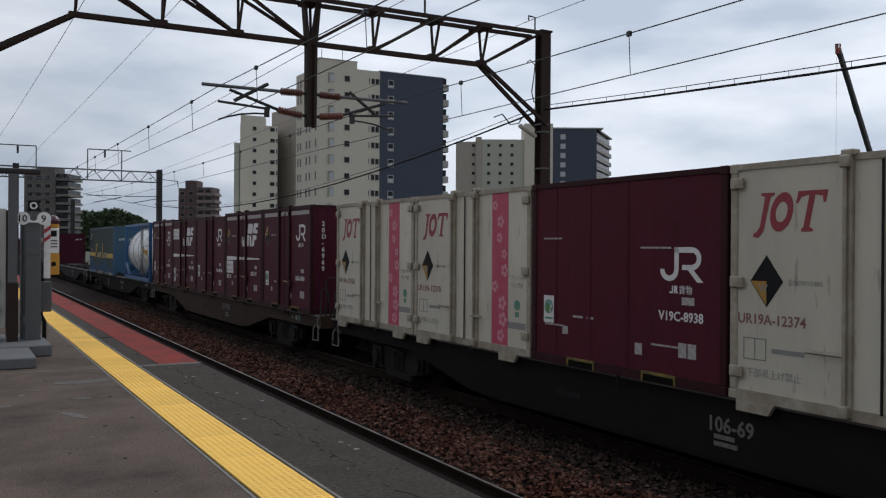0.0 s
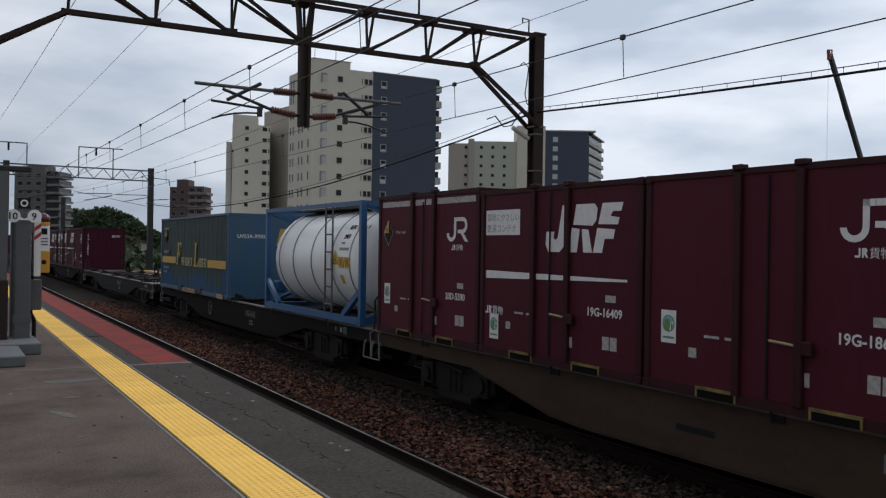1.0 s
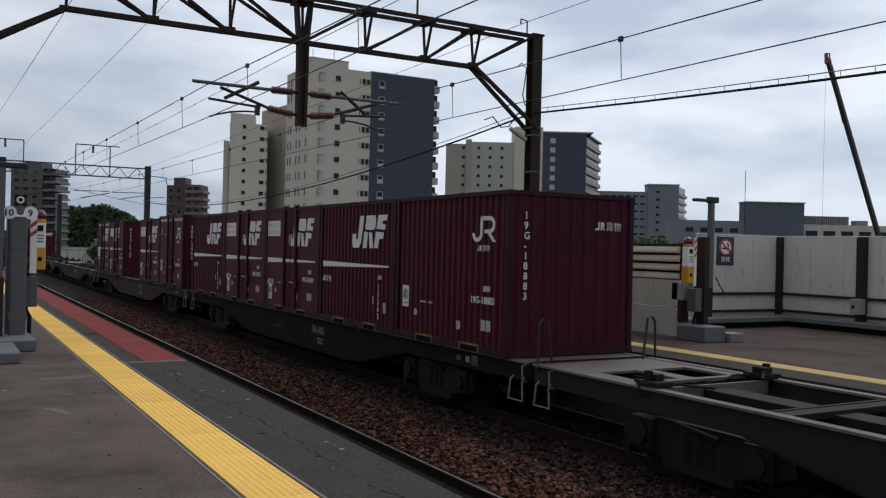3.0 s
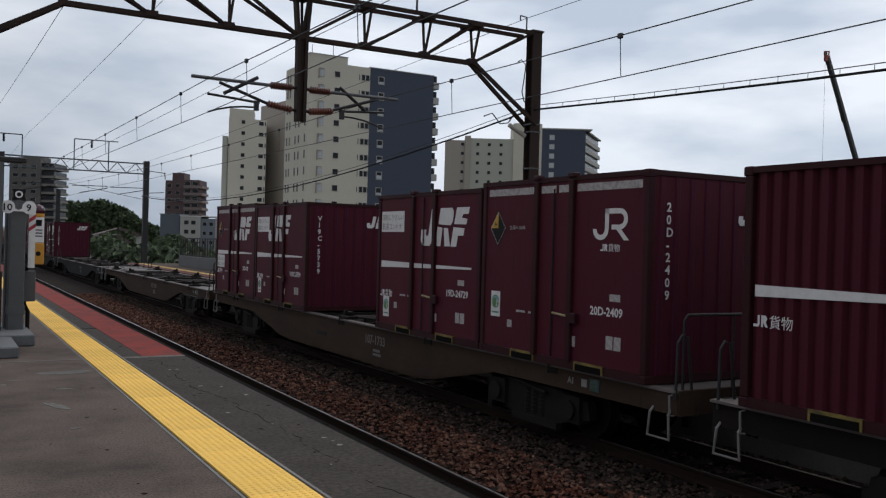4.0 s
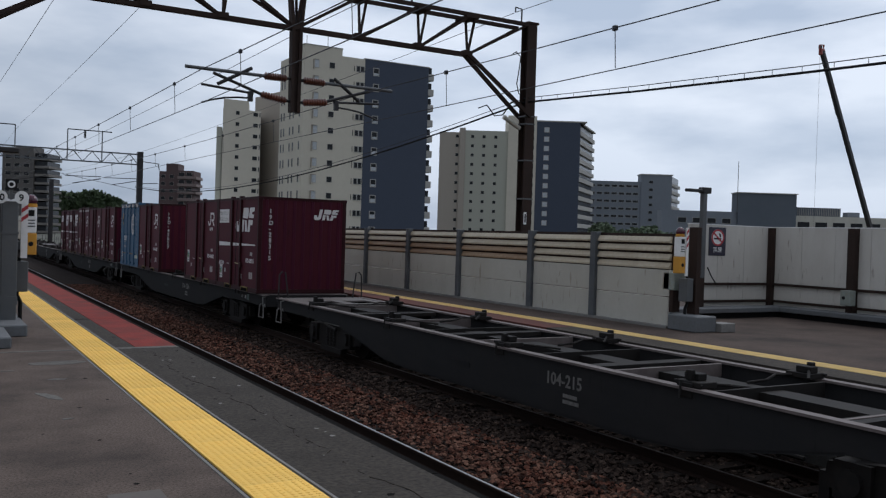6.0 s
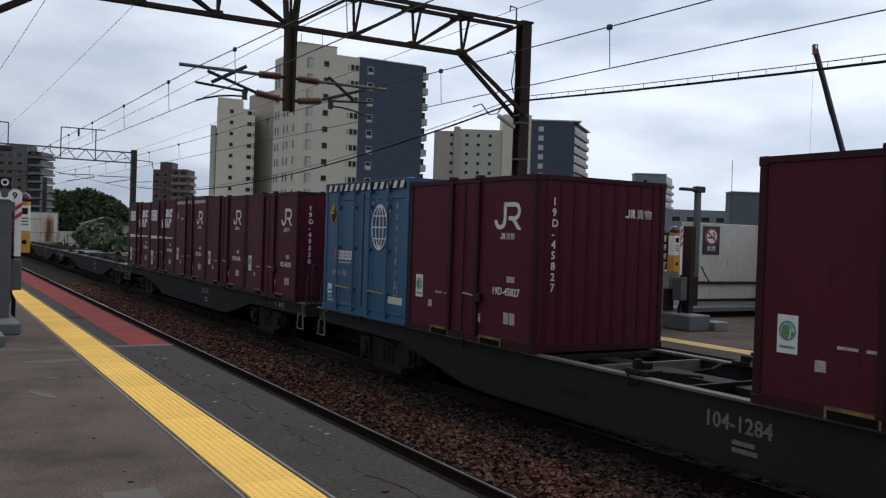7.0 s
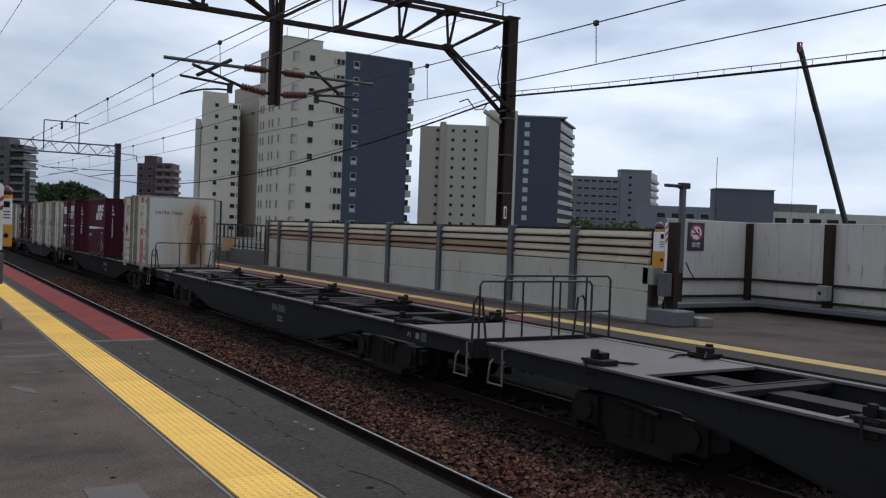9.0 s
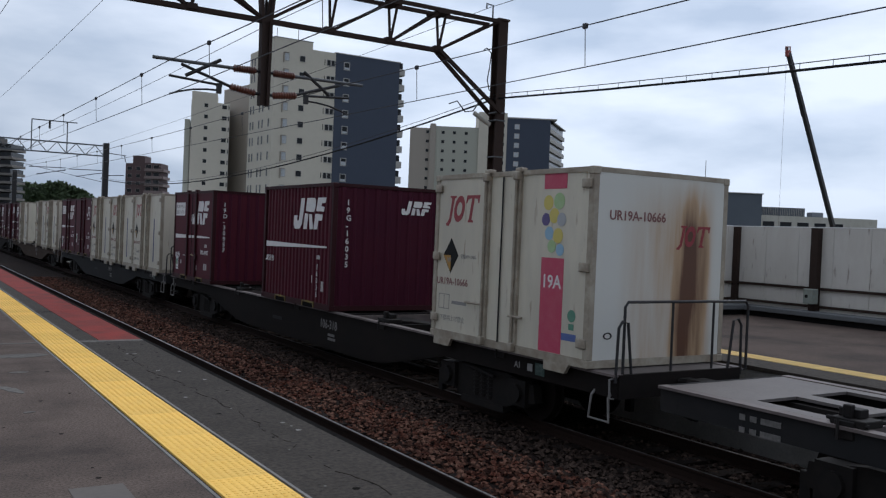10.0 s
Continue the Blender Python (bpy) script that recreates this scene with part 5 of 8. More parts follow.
ECO_BLUE = mat("pale_blue_marking", (0.20, 0.36, 0.40), 0.6, grain=(8, 0.3, (0.15, 0.28, 0.3)))
ECO_LEAF = mat("leaf_green_marking", (0.10, 0.22, 0.07), 0.6, grain=(8, 0.3, (0.07, 0.16, 0.05)))
BLUE_BOX = mat("blue_container_paint", (0.007, 0.078, 0.165), 0.5, grain=(7, 0.45, (0.006, 0.05, 0.105), (1, 1, 0.2)), stain=(1.3, 0.6, (0.018, 0.075, 0.13), (1, 1, 0.4)))
TANK_BLUE = mat("tank_frame_blue", (0.014, 0.075, 0.19), 0.45, grain=(8, 0.35, (0.02, 0.075, 0.18)), stain=(1.2, 0.3, (0.05, 0.10, 0.17)))
TANK_WHITE = mat("tank_cladding", (0.78, 0.775, 0.75), 0.32, grain=(5, 0.35, (0.66, 0.65, 0.62), (1, 0.2, 1)), stain=(0.9, 0.4, (0.66, 0.63, 0.58)))
BAND = mat("steel_band", (0.22, 0.22, 0.22), 0.4, 0.5, grain=(8, 0.3, (0.15, 0.15, 0.15)))
SILL = mat("wagon_sill", (0.0135, 0.0112, 0.0102), 0.85, grain=(5, 0.4, (0.007, 0.007, 0.007), (1, 0.4, 1)), stain=(0.7, 0.5, (0.02, 0.014, 0.012)), spec=0.08)
SILL_SLATE = mat("wagon_sill_slate", (0.0205, 0.0202, 0.0208), 0.8, grain=(5, 0.4, (0.012, 0.012, 0.013), (1, 0.4, 1)), stain=(0.7, 0.5, (0.028, 0.024, 0.022)), spec=0.12)
SILL_BROWN = mat("wagon_sill_grimy", (0.054, 0.034, 0.023), 0.85, grain=(5, 0.5, (0.022, 0.015, 0.012), (1, 0.4, 1)), stain=(0.7, 0.6, (0.03, 0.018, 0.014)), spec=0.15)
DECK_EDGE = mat("worn_deck_edge", (0.135, 0.108, 0.10), 0.7, grain=(9, 0.6, (0.07, 0.055, 0.05)), stain=(1.3, 0.8, (0.055, 0.04, 0.035)))
DECK_PLATE = mat("deck_plate", (0.098, 0.080, 0.073), 0.65, grain=(14, 0.5, (0.06, 0.055, 0.052)), stain=(1.2, 0.5, (0.14, 0.125, 0.115)))
# greasy steel, also the painted shade below the deck openings
GREASE_SHADE = mat("greasy_shaded_steel", (0.0095, 0.0085, 0.008), 0.72, grain=(9, 0.6, (0.02, 0.015, 0.012)), stain=(1.8, 0.6, (0.017, 0.0135, 0.0115)), spec=0.18)
STEP_WHITE = mat("step_paint", (0.17, 0.16, 0.15), 0.6, grain=(9, 0.4, (0.2, 0.19, 0.18)))
HANDWHEEL = mat("handwheel_paint", (0.12, 0.10, 0.08), 0.6, grain=(9, 0.4, (0.07, 0.05, 0.04)))
WHEEL = mat("wheel_steel", (0.013, 0.010, 0.009), 0.75, 0.0, grain=(9, 0.4, (0.022, 0.016, 0.013)), spec=0.15)
GREEN_DARK = mat("dark_green_plate", (0.02, 0.045, 0.035), 0.6, grain=(12, 0.6, (0.12, 0.15, 0.14)))


streaked(MAROON, 0.55, (0.026, 0.008, 0.009))
streaked(REEFER, 0.4, (0.26, 0.17, 0.1))
streaked(SILL_BROWN, 0.6, (0.014, 0.011, 0.009))
streaked(SILL_SLATE, 0.5, (0.008, 0.008, 0.008))


def weathered():
    """Faded green-grey over blue with soft streaks, for the long container."""
    m = bpy.data.materials.new("faded_green_over_blue")
    m.use_nodes = True
    n, l = m.node_tree.nodes, m.node_tree.links
    b = n["Principled BSDF"]
    b.inputs["Roughness"].default_value, b.inputs["Specular IOR Level"].default_value = 0.7, 0.15
    tc = n.new("ShaderNodeTexCoord")
    a = n.new("ShaderNodeTexNoise")
    a.inputs["Scale"].default_value, a.inputs["Detail"].default_value = 0.55, 4
    sp = n.new("ShaderNodeSeparateXYZ")
    l.new(tc.outputs["Object"], a.inputs["Vector"])
    l.new(tc.outputs["Object"], sp.inputs[0])
    mr = n.new("ShaderNodeMapRange")
    mr.inputs["From Min"].default_value, mr.inputs["From Max"].default_value = 0.2, 2.2
    mr.inputs["To Min"].default_value, mr.inputs["To Max"].default_value = -0.22, 0.22
    l.new(sp.outputs["Z"], mr.inputs["Value"])
    add = n.new("ShaderNodeMath")
    l.new(a.outputs["Fac"], add.inputs[0])
    l.new(mr.outputs[0], add.inputs[1])
    rp = n.new("ShaderNodeValToRGB")
    e = rp.color_ramp.elements
    e[0].position, e[0].color = 0.30, (0.012, 0.066, 0.165, 1)
    e[1].position, e[1].color = 0.41, (0.041, 0.063, 0.055, 1)
    l.new(add.outputs[0], rp.inputs[0])
    s = n.new("ShaderNodeTexNoise")
    s.inputs["Scale"].default_value = 5
    mp = n.new("ShaderNodeMapping")
    mp.inputs["Scale"].default_value = (1, 1, 0.15)
    l.new(tc.outputs["Object"], mp.inputs[0])
    l.new(mp.outputs[0], s.inputs["Vector"])
    mx = n.new("ShaderNodeMix")
    mx.data_type = "RGBA"
    mr2 = n.new("ShaderNodeMapRange")
    mr2.inputs["From Min"].default_value, mr2.inputs["From Max"].default_value, mr2.inputs["To Max"].default_value = 0.5, 0.75, 0.5
    l.new(s.outputs["Fac"], mr2.inputs["Value"])
    l.new(mr2.outputs[0], mx.inputs[0])
    l.new(rp.outputs[0], mx.inputs[6])
    mx.inputs[7].default_value = (0.06, 0.055, 0.045, 1)
    l.new(mx.outputs[2], b.inputs["Base Color"])
    return m


def rust_streaked():
    """White paint with rust runs down one stretch of the wall."""
    m = bpy.data.materials.new("rust_streaked_white")
    m.use_nodes = True
    n, l = m.node_tree.nodes, m.node_tree.links
    b = n["Principled BSDF"]
    b.inputs["Roughness"].default_value = 0.5
    tc = n.new("ShaderNodeTexCoord")
    sp = n.new("ShaderNodeSeparateXYZ")
    l.new(tc.outputs["Object"], sp.inputs[0])
    mp = n.new("ShaderNodeMapping")
    mp.inputs["Scale"].default_value = (3.0, 1, 0.35)
    l.new(tc.outputs["Object"], mp.inputs[0])
    nz = n.new("ShaderNodeTexNoise")
    nz.inputs["Scale"].default_value, nz.inputs["Detail"].default_value = 1.3, 6
    l.new(mp.outputs[0], nz.inputs["Vector"])

    def bump_at(c, w, k):
        d = n.new("ShaderNodeMath")
        d.operation = "SUBTRACT"
        l.new(sp.outputs["X"], d.inputs[0])
        d.inputs[1].default_value = c
        a = n.new("ShaderNodeMath")
        a.operation = "ABSOLUTE"
        l.new(d.outputs[0], a.inputs[0])
        r = n.new("ShaderNodeMapRange")
        r.interpolation_type = "SMOOTHSTEP"
        r.inputs["From Min"].default_value, r.inputs["From Max"].default_value = 0.0, w
        r.inputs["To Min"].default_value, r.inputs["To Max"].default_value = k, 0.0
        l.new(a.outputs[0], r.inputs["Value"])
        return r.outputs[0]

    s1 = n.new("ShaderNodeMath")
    l.new(bump_at(0.55, 0.5, 1.2), s1.inputs[0])
    l.new(bump_at(-0.1, 0.75, 0.34), s1.inputs[1])
    zz = n.new("ShaderNodeMapRange")
    zz.inputs["From Min"].default_value, zz.inputs["From Max"].default_value = 2.5, 1.75
    l.new(sp.outputs["Z"], zz.inputs["Value"])
    m1 = n.new("ShaderNodeMath")
    m1.operation = "MULTIPLY"
    l.new(s1.outputs[0], m1.inputs[0])
    l.new(zz.outputs[0], m1.inputs[1])
    m2 = n.new("ShaderNodeMath")
    m2.operation = "MULTIPLY"
    l.new(m1.outputs[0], m2.inputs[0])
    k2 = n.new("ShaderNodeMapRange")
    k2.inputs["From Min"].default_value, k2.inputs["From Max"].default_value, k2.inputs["To Max"].default_value = 0.25, 0.68, 1.25
    l.new(nz.outputs["Fac"], k2.inputs["Value"])
    l.new(k2.outputs[0], m2.inputs[1])
    rp = n.new("ShaderNodeValToRGB")
    e = rp.color_ramp.elements
    e[0].position, e[0].color = 0.0, (0.58, 0.57, 0.52, 1)
    e[1].position, e[1].color = 1.0, (0.095, 0.036, 0.015, 1)
    e2 = rp.color_ramp.elements.new(0.4)
    e2.color = (0.42, 0.28, 0.16, 1)
    l.new(m2.outputs[0], rp.inputs[0])
    l.new(rp.outputs[0], b.inputs["Base Color"])
    return m


FADED = weathered()
RUSTED = rust_streaked()

DONE = {}


def link_mesh(name, build, material, parent, m=None, label=""):
    """Builds a mesh once by its key, then shares it."""
    tag, fn = build if isinstance(build, tuple) else ("", build)
    key = (name, tag, material.name)
    if key not in DONE:
        bm = fn()
        bmesh.ops.recalc_face_normals(bm, faces=bm.faces)
        me = bpy.data.meshes.new(name)
        bm.to_mesh(me)
        bm.free()
        me.materials.append(material)
        DONE[key] = me
    return tagged(shared(name, DONE[key], parent, m or Matrix()), label)


# ---- wagons ----
W_Y0, W_Y1 = -0.42, 19.1


def sill_bm(x):
    prof = [(W_Y0, 0), (W_Y1, 0), (W_Y1, -0.26), (15.3, -0.28), (13.2, -0.68), (12.4, -0.72), (6.3, -0.72), (5.5, -0.68), (3.5, -0.28), (W_Y0, -0.26)]
    bm = bmesh.new()
    a = [bm.verts.new((x - 0.02, y, z - 0.03)) for y, z in prof]
    b = [bm.verts.new((x + 0.02, y, z - 0.03)) for y, z in prof]
    n = len(prof)
    for i in range(n):
        bm.faces.new((a[i], a[(i + 1) % n], b[(i + 1) % n], b[i]))
    bm.faces.new(a)
    bm.faces.new(b[::-1])
    s = 1 if x > 0 else -1
    low = prof[3:9]
    for (y0, z0), (y1, z1) in zip(low, low[1:]):
        bar(bm, (x - s * 0.06, y0, z0 - 0.03), (x - s * 0.06, y1, z1 - 0.03), 0.16, 0.03)
    return bm


def clamp_bm():
    bm = boxes((-0.12, 0.16, -0.2, 0.16, 0.0, 0.07), (-0.02, 0.12, -0.08, 0.14, 0.07, 0.15), (-0.08, 0.0, -0.02, 0.06, 0.07, 0.19), (-0.14, -0.1, -0.1, 0.1, -0.12, 0.05), bevel=0.008)
    chain(bm, [(0.16, -0.1, 0.03), (0.35, -0.2, 0.02), (0.6, -0.12, -0.02), (0.85, -0.2, -0.05)], 0.018)
    bar(bm, (-0.1, -0.22, 0.03), (-0.1, 0.2, 0.05), 0.02, None, 6)
    bar(bm, (-0.16, 0.05, 0.06), (-0.2, 0.02, -0.12), 0.016, None, 6)
    bar(bm, (0.1, 0.1, 0.1), (0.3, 0.25, 0.03), 0.02, None, 6)
    return bm


def wheel_bm():
    bm = bmesh.new()
    bar(bm, (-0.07, 0, 0), (0.065, 0, 0), 0.43, None, 28)
    bar(bm, (0.05, 0, 0), (0.075, 0, 0), 0.455, None, 28)
    bar(bm, (-0.12, 0, 0), (0.09, 0, 0), 0.12, None, 14)
    return bm


def bogie_frame_bm():
    bm = bmesh.new()
    prism(bm, [(-1.25, -0.12), (-1.2, 0.12), (-0.6, 0.2), (0.6, 0.2), (1.2, 0.12), (1.25, -0.12), (0.85, -0.2), (0.5, -0.3), (-0.5, -0.3), (-0.85, -0.2)], pose(0, 0, 0, 90, 0, 90), 0.14)
    for y in (-0.9, 0.9):
        box(bm, -0.03, 0.2, y - 0.2, y + 0.2, -0.2, 0.17)
        bar(bm, (0.18, y, -0.02), (0.25, y, -0.02), 0.13, None, 14)
        box(bm, 0.02, 0.1, y - 0.42, y - 0.3, -0.34, 0.0)
    for y in (-0.18, 0.0, 0.18):
        bar(bm, (0.09, y, -0.24), (0.09, y, 0.16), 0.075, None, 10)
        for k in range(6):
            bar(bm, (0.09, y, -0.2 + k * 0.06), (0.09, y, -0.18 + k * 0.06), 0.092, None, 10)
    bar(bm, (0.2, -0.35, 0.2), (0.2, 0.35, 0.12), 0.03, None, 8)
    box(bm, 0.02, 0.16, -0.55, 0.55, -0.38, -0.28)
    return bm


def rail_end_bm(tall, sides=(-1, 1)):
    def fn():
        bm = bmesh.new()
        h = 0.87
        if tall:
            chain(bm, [(-0.97, 0, -0.1), (-0.97, 0, h - 0.06), (-0.92, 0, h), (1.22, 0, h), (1.27, 0, h - 0.06), (1.27, 0, -0.04), (1.1, 0, -0.06)], 0.019, 7)
            bar(bm, (-0.15, 0, 0), (-0.15, 0, h), 0.017, None, 7)
            bar(bm, (0.6, 0, 0), (0.6, 0, h), 0.017, None, 7)
        for s in sides:
            chain(bm, [(s * 1.12, -0.04, -0.1), (s * 1.1, -0.04, 0.56), (s * 1.04, -0.04, 0.64), (s * 0.95, -0.04, 0.62), (s * 0.86, -0.04, -0.05)], 0.019, 7)
        return bm
    return fn


def step_bm():
    bm = bmesh.new()
    chain(bm, [(0.04, -0.14, -0.24), (-0.01, -0.15, -0.3), (-0.02, -0.18, -0.58), (-0.02, 0.18, -0.58), (-0.01, 0.15, -0.3), (0.04, 0.14, -0.24)], 0.017, 7)
    chain(bm, [(0.03, -0.2, -0.3), (-0.04, -0.2, -0.29), (-0.05, -0.2, -0.06), (0.03, -0.2, -0.05)], 0.013, 6)
    return bm


def build_wagon(m, sill, number, railing=True):
    t = thing("container_wagon", m, "dark grimy flat container wagon on two bogies", "freight wagon", "container wagons")
    for x in (-1.08, 1.08):
        link_mesh("side_sill", ("%.1f" % x, lambda: sill_bm(x)), sill, t, label="deep riveted side sill")
        link_mesh("deck_edge", ("%.1f" % x, lambda: boxes((x - 0.07, x + 0.07, W_Y0, W_Y1, -0.03, 0.0))), DECK_EDGE, t, label="worn pale deck edge")
    long_plate = not number.startswith("104")
    for k, (y0, y1) in enumerate(((W_Y0 + 0.02, 1.55), (17.1, W_Y1 - 0.02))):
        if k == 1 and long_plate:
            link_mesh("end_deck", ("long", lambda: boxes((-0.98, 0.98, 16.0, y1, -0.04, -0.006))), DECK_PLATE, t, label="long steel end deck plate")
        else:
            link_mesh("end_deck", ("%d" % k, lambda: boxes((-0.98, 0.98, y0, y1, -0.04, -0.006)) if k == 0 else boxes((-0.98, 0.98, y0, y0 + 0.12, -0.04, -0.006), (-0.98, 0.98, y0 + 0.95, y1, -0.04, -0.006), (-0.98, -0.78, y0 + 0.12, y0 + 0.95, -0.04, -0.006), (-0.13, 0.13, y0 + 0.12, y0 + 0.95, -0.04, -0.006), (0.78, 0.98, y0 + 0.12, y0 + 0.95, -0.04, -0.006))), DECK_PLATE, t, label="steel end deck plate")
        if k == 0 and long_plate:
            link_mesh("end_deck_frame", ("f", lambda: boxes((-0.98, 0.98, 1.55, 2.40, -0.04, -0.006), (-0.17, 0.22, 2.40, 3.0, -0.04, -0.006), (-0.98, 0.98, 3.0, 3.1, -0.04, -0.006))), DECK_PLATE, t, label="steel deck frame with openings")
        link_mesh("end_beam", ("%d" % k, lambda: boxes((-1.08, 1.08, (W_Y0 - 0.02 if k == 0 else W_Y1 - 0.04), (W_Y0 + 0.04 if k == 0 else W_Y1 + 0.02), -0.3, -0.004))), sill, t)
    link_mesh("centre_sill", ("a", lambda: boxes((-0.2, 0.2, 0.2, 18.5, -0.45, -0.07))), GREASE_SHADE, t)
    for k in range(10):
        y = 2.0 + k * 1.64
        # every other member is black to paint the shade under the deck openings
        link_mesh("cross_member", ("a", lambda: boxes((-0.98, 0.98, -0.025, 0.025, -0.2, -0.02))), DECK_EDGE if k % 2 == 1 else GREASE_SHADE, t, pose(0, y, 0))
    for y in (3.6, 7.4, 11.2, 15.0):
        link_mesh("cross_plate", ("a", lambda: boxes((-0.98, 0.98, -0.12, 0.12, -0.1, -0.03))), GREASE_SHADE, t, pose(0, y, 0))
    for k in range(5):
        y = 1.95 if k == 0 else 1.75 + 3.77 * k
        for s in (-1, 1):
            link_mesh("container_clamp", clamp_bm, GREASE_SHADE, t, pose(s * 0.98, y, 0, 0, 0, 0 if s < 0 else 180), "greasy black container clamp")
    for s in (-1, 1):
        link_mesh("brake_rigging", ("%d" % s, lambda: bars([((s * 0.75, 4.2, -0.55), (s * 0.75, 14.5, -0.55)), ((s * 0.5, 5, -0.75), (s * 0.5, 13.8, -0.75))], 0.025, None, 6)), GREASE_SHADE, t)
    link_mesh("air_tank", ("a", lambda: bars([((-0.6, 8.0, -0.55), (-0.6, 9.3, -0.55))], 0.19, None, 14)), GREASE_SHADE, t, label="brake air tank")
    link_mesh("control_valve", ("a", lambda: boxes((-0.85, -0.45, 10.2, 10.7, -0.8, -0.45), (0.4, 0.8, 6.6, 7.4, -0.8, -0.5), bevel=0.03)), GREASE_SHADE, t)
    for yb in (2.6, 16.1):
        b = link_mesh("bogie", ("a", lambda: boxes((-0.85, 0.85, -0.25, 0.25, 0.0, 0.16), (-0.3, 0.3, -0.9, 0.9, 0.02, 0.12))), GREASE_SHADE, t, pose(0, yb, -0.57), "grimy black bogie")
        link_mesh("side_frame", bogie_frame_bm, GREASE_SHADE, b, pose(0.79, 0, 0))
        link_mesh("side_frame", bogie_frame_bm, GREASE_SHADE, b, pose(-0.79, 0, 0, 0, 0, 180))
        for y in (-0.9, 0.9):
            link_mesh("axle", ("a", lambda: bars([((-0.75, 0, 0), (0.75, 0, 0))], 0.08, None, 10)), WHEEL, b, pose(0, y, 0))
            for s in (-1, 1):
                link_mesh("wheel", wheel_bm, WHEEL, b, pose(s * 0.56, y, 0, 0, 0, 180 if s > 0 else 0), "steel wheel")
    for k, y in enumerate((W_Y0 - 0.32, W_Y1 + 0.32)):
        link_mesh("coupler", ("%d" % k, lambda: boxes((-0.12, 0.12, -0.3, 0.3, -0.32, -0.08), (-0.17, 0.17, -0.1, 0.1, -0.34, -0.06), bevel=0.03)), GREASE_SHADE, t, pose(0, y, 0), "knuckle coupler")
        link_mesh("brake_hose", ("%d" % k, lambda: chain(bmesh.new(), [(-0.35, 0.2, -0.25), (-0.35, 0, -0.45), (-0.3, -0.15, -0.5), (-0.3, -0.25, -0.42)], 0.025)), GREASE_SHADE, t, pose(0, y, 0))
    if railing:
        link_mesh("end_railing", ("tall", rail_end_bm(True)), STEEL_DARK, t, pose(0, W_Y0 + 0.05, 0), "dark tubular end railing")
    if number == "106-535":
        link_mesh("rear_railing", ("a", lambda: chain(bmesh.new(), [(-0.86, 0, -0.1), (-0.86, 0, 0.93), (-0.80, 0, 0.99), (1.16, 0, 0.99), (1.22, 0, 0.93), (1.22, 0, -0.02), (1.08, 0, -0.06)], 0.019, 7)), STEEL_DARK, t, pose(0, W_Y1 - 0.02, 0), "dark tubular railing")
        link_mesh("rear_rail_bar", ("a", lambda: bars([((-0.86, 0, 0.43), (1.22, 0, 0.43)), ((0.05, 0, -0.05), (0.05, 0, 0.99)), ((0.72, 0, -0.05), (0.72, 0, 0.99))], 0.016, None, 7)), STEEL_DARK, t, pose(0, W_Y1 - 0.02, 0))
    for s in (-1, 1) if number not in ("106-535", "107-1108", "104-2001") else ():
        link_mesh("end_hoop", ("low%d" % s, rail_end_bm(False, (s,))), STEEL_DARK, t, pose(0, W_Y1 - 0.05, 0), "dark tubular hoop")
    for y in (W_Y0 + 0.25,) if number == "104-2001" else (W_Y0 + 0.25, W_Y1 - 0.25):
        for s in (-1, 1):
            link_mesh("step", step_bm, STEP_WHITE, t, pose(s * 1.13, y, 0, 0, 0, 0 if s < 0 else 180), "pale stirrup step")
    if number == "104-2001":
        for k in range(2):
            for j, w in enumerate((0.07, 0.08, 0.24)):
                link_mesh("small_marking", ("r%d" % j, lambda: prism(bmesh.new(), rect(0, w, 0, 0.06), on_side(-1.105, 18.0 - 0.13 * j, -0.17), 0.004)), SILL_TEXT, t, pose(0, 0, -0.13 * k))
    link_mesh("data_plate", ("a", lambda: prism(bmesh.new(), rect(0, 0.2, 0, 0.16), on_side(-1.105, 1.15, -0.24), 0.006)), GREEN_DARK, t, label="dark green data plate")
    link_mesh("data_plate", ("b", lambda: prism(bmesh.new(), rect(0, 0.11, 0, 0.1), on_side(-1.105, 1.32, -0.21), 0.006)), GREY_TEXT, t)
    lettering("A1", 0.12, GREY_TEXT, t, on_side(-1.105, 1.62, -0.2))
    if number == "106-3160":
        link_mesh("handwheel", ("a", lambda: disc(0.21, on_side(-1.13, 11.72, -0.38), 24, inner=0.185, depth=0.02)), HANDWHEEL, t, label="worn brake handwheel")
        link_mesh("handwheel_spoke", ("a", lambda: bars([((-1.13, 11.72 + 0.19 * math.cos(a), -0.38 + 0.19 * math.sin(a)), (-1.13, 11.72, -0.38)) for a in (0.5, 2.6, 4.7)], 0.011, None, 5)), HANDWHEEL, t)
    if number != "106-3160":
        # flat black shape paints the shade inside a hole in the sill
        link_mesh("sill_slot", ("a", lambda: prism(bmesh.new(), rect(0, 0.58, 0, 0.075), on_side(-1.102, 10.72, -0.445), 0.005)), BLACK, t, label="slot in the sill, its inner shade painted black")
    lettering(number, 0.24, SILL_TEXT, t, on_side(-1.105, 7.86, -0.42) if number == "106-69" else on_side(-1.105, 8.15, -0.36))
    for z, w in ((-0.50, 0.3), (-0.58, 0.34)):
        link_mesh("small_marking", ("%.2f" % z, lambda: prism(bmesh.new(), rect(0, w, 0, 0.05), on_side(-1.105, 7.75, z), 0.004)), SILL_TEXT, t)
    return t


# ---- container shapes ----
def uv(u, v, length=None, off=0.0):
    """A place on the side that faces the platform: u from the far end, v up."""
    return on_side(-BOX_W / 2 + 0.0195 - off * 0.4, (length or BOX_L) - u, v)


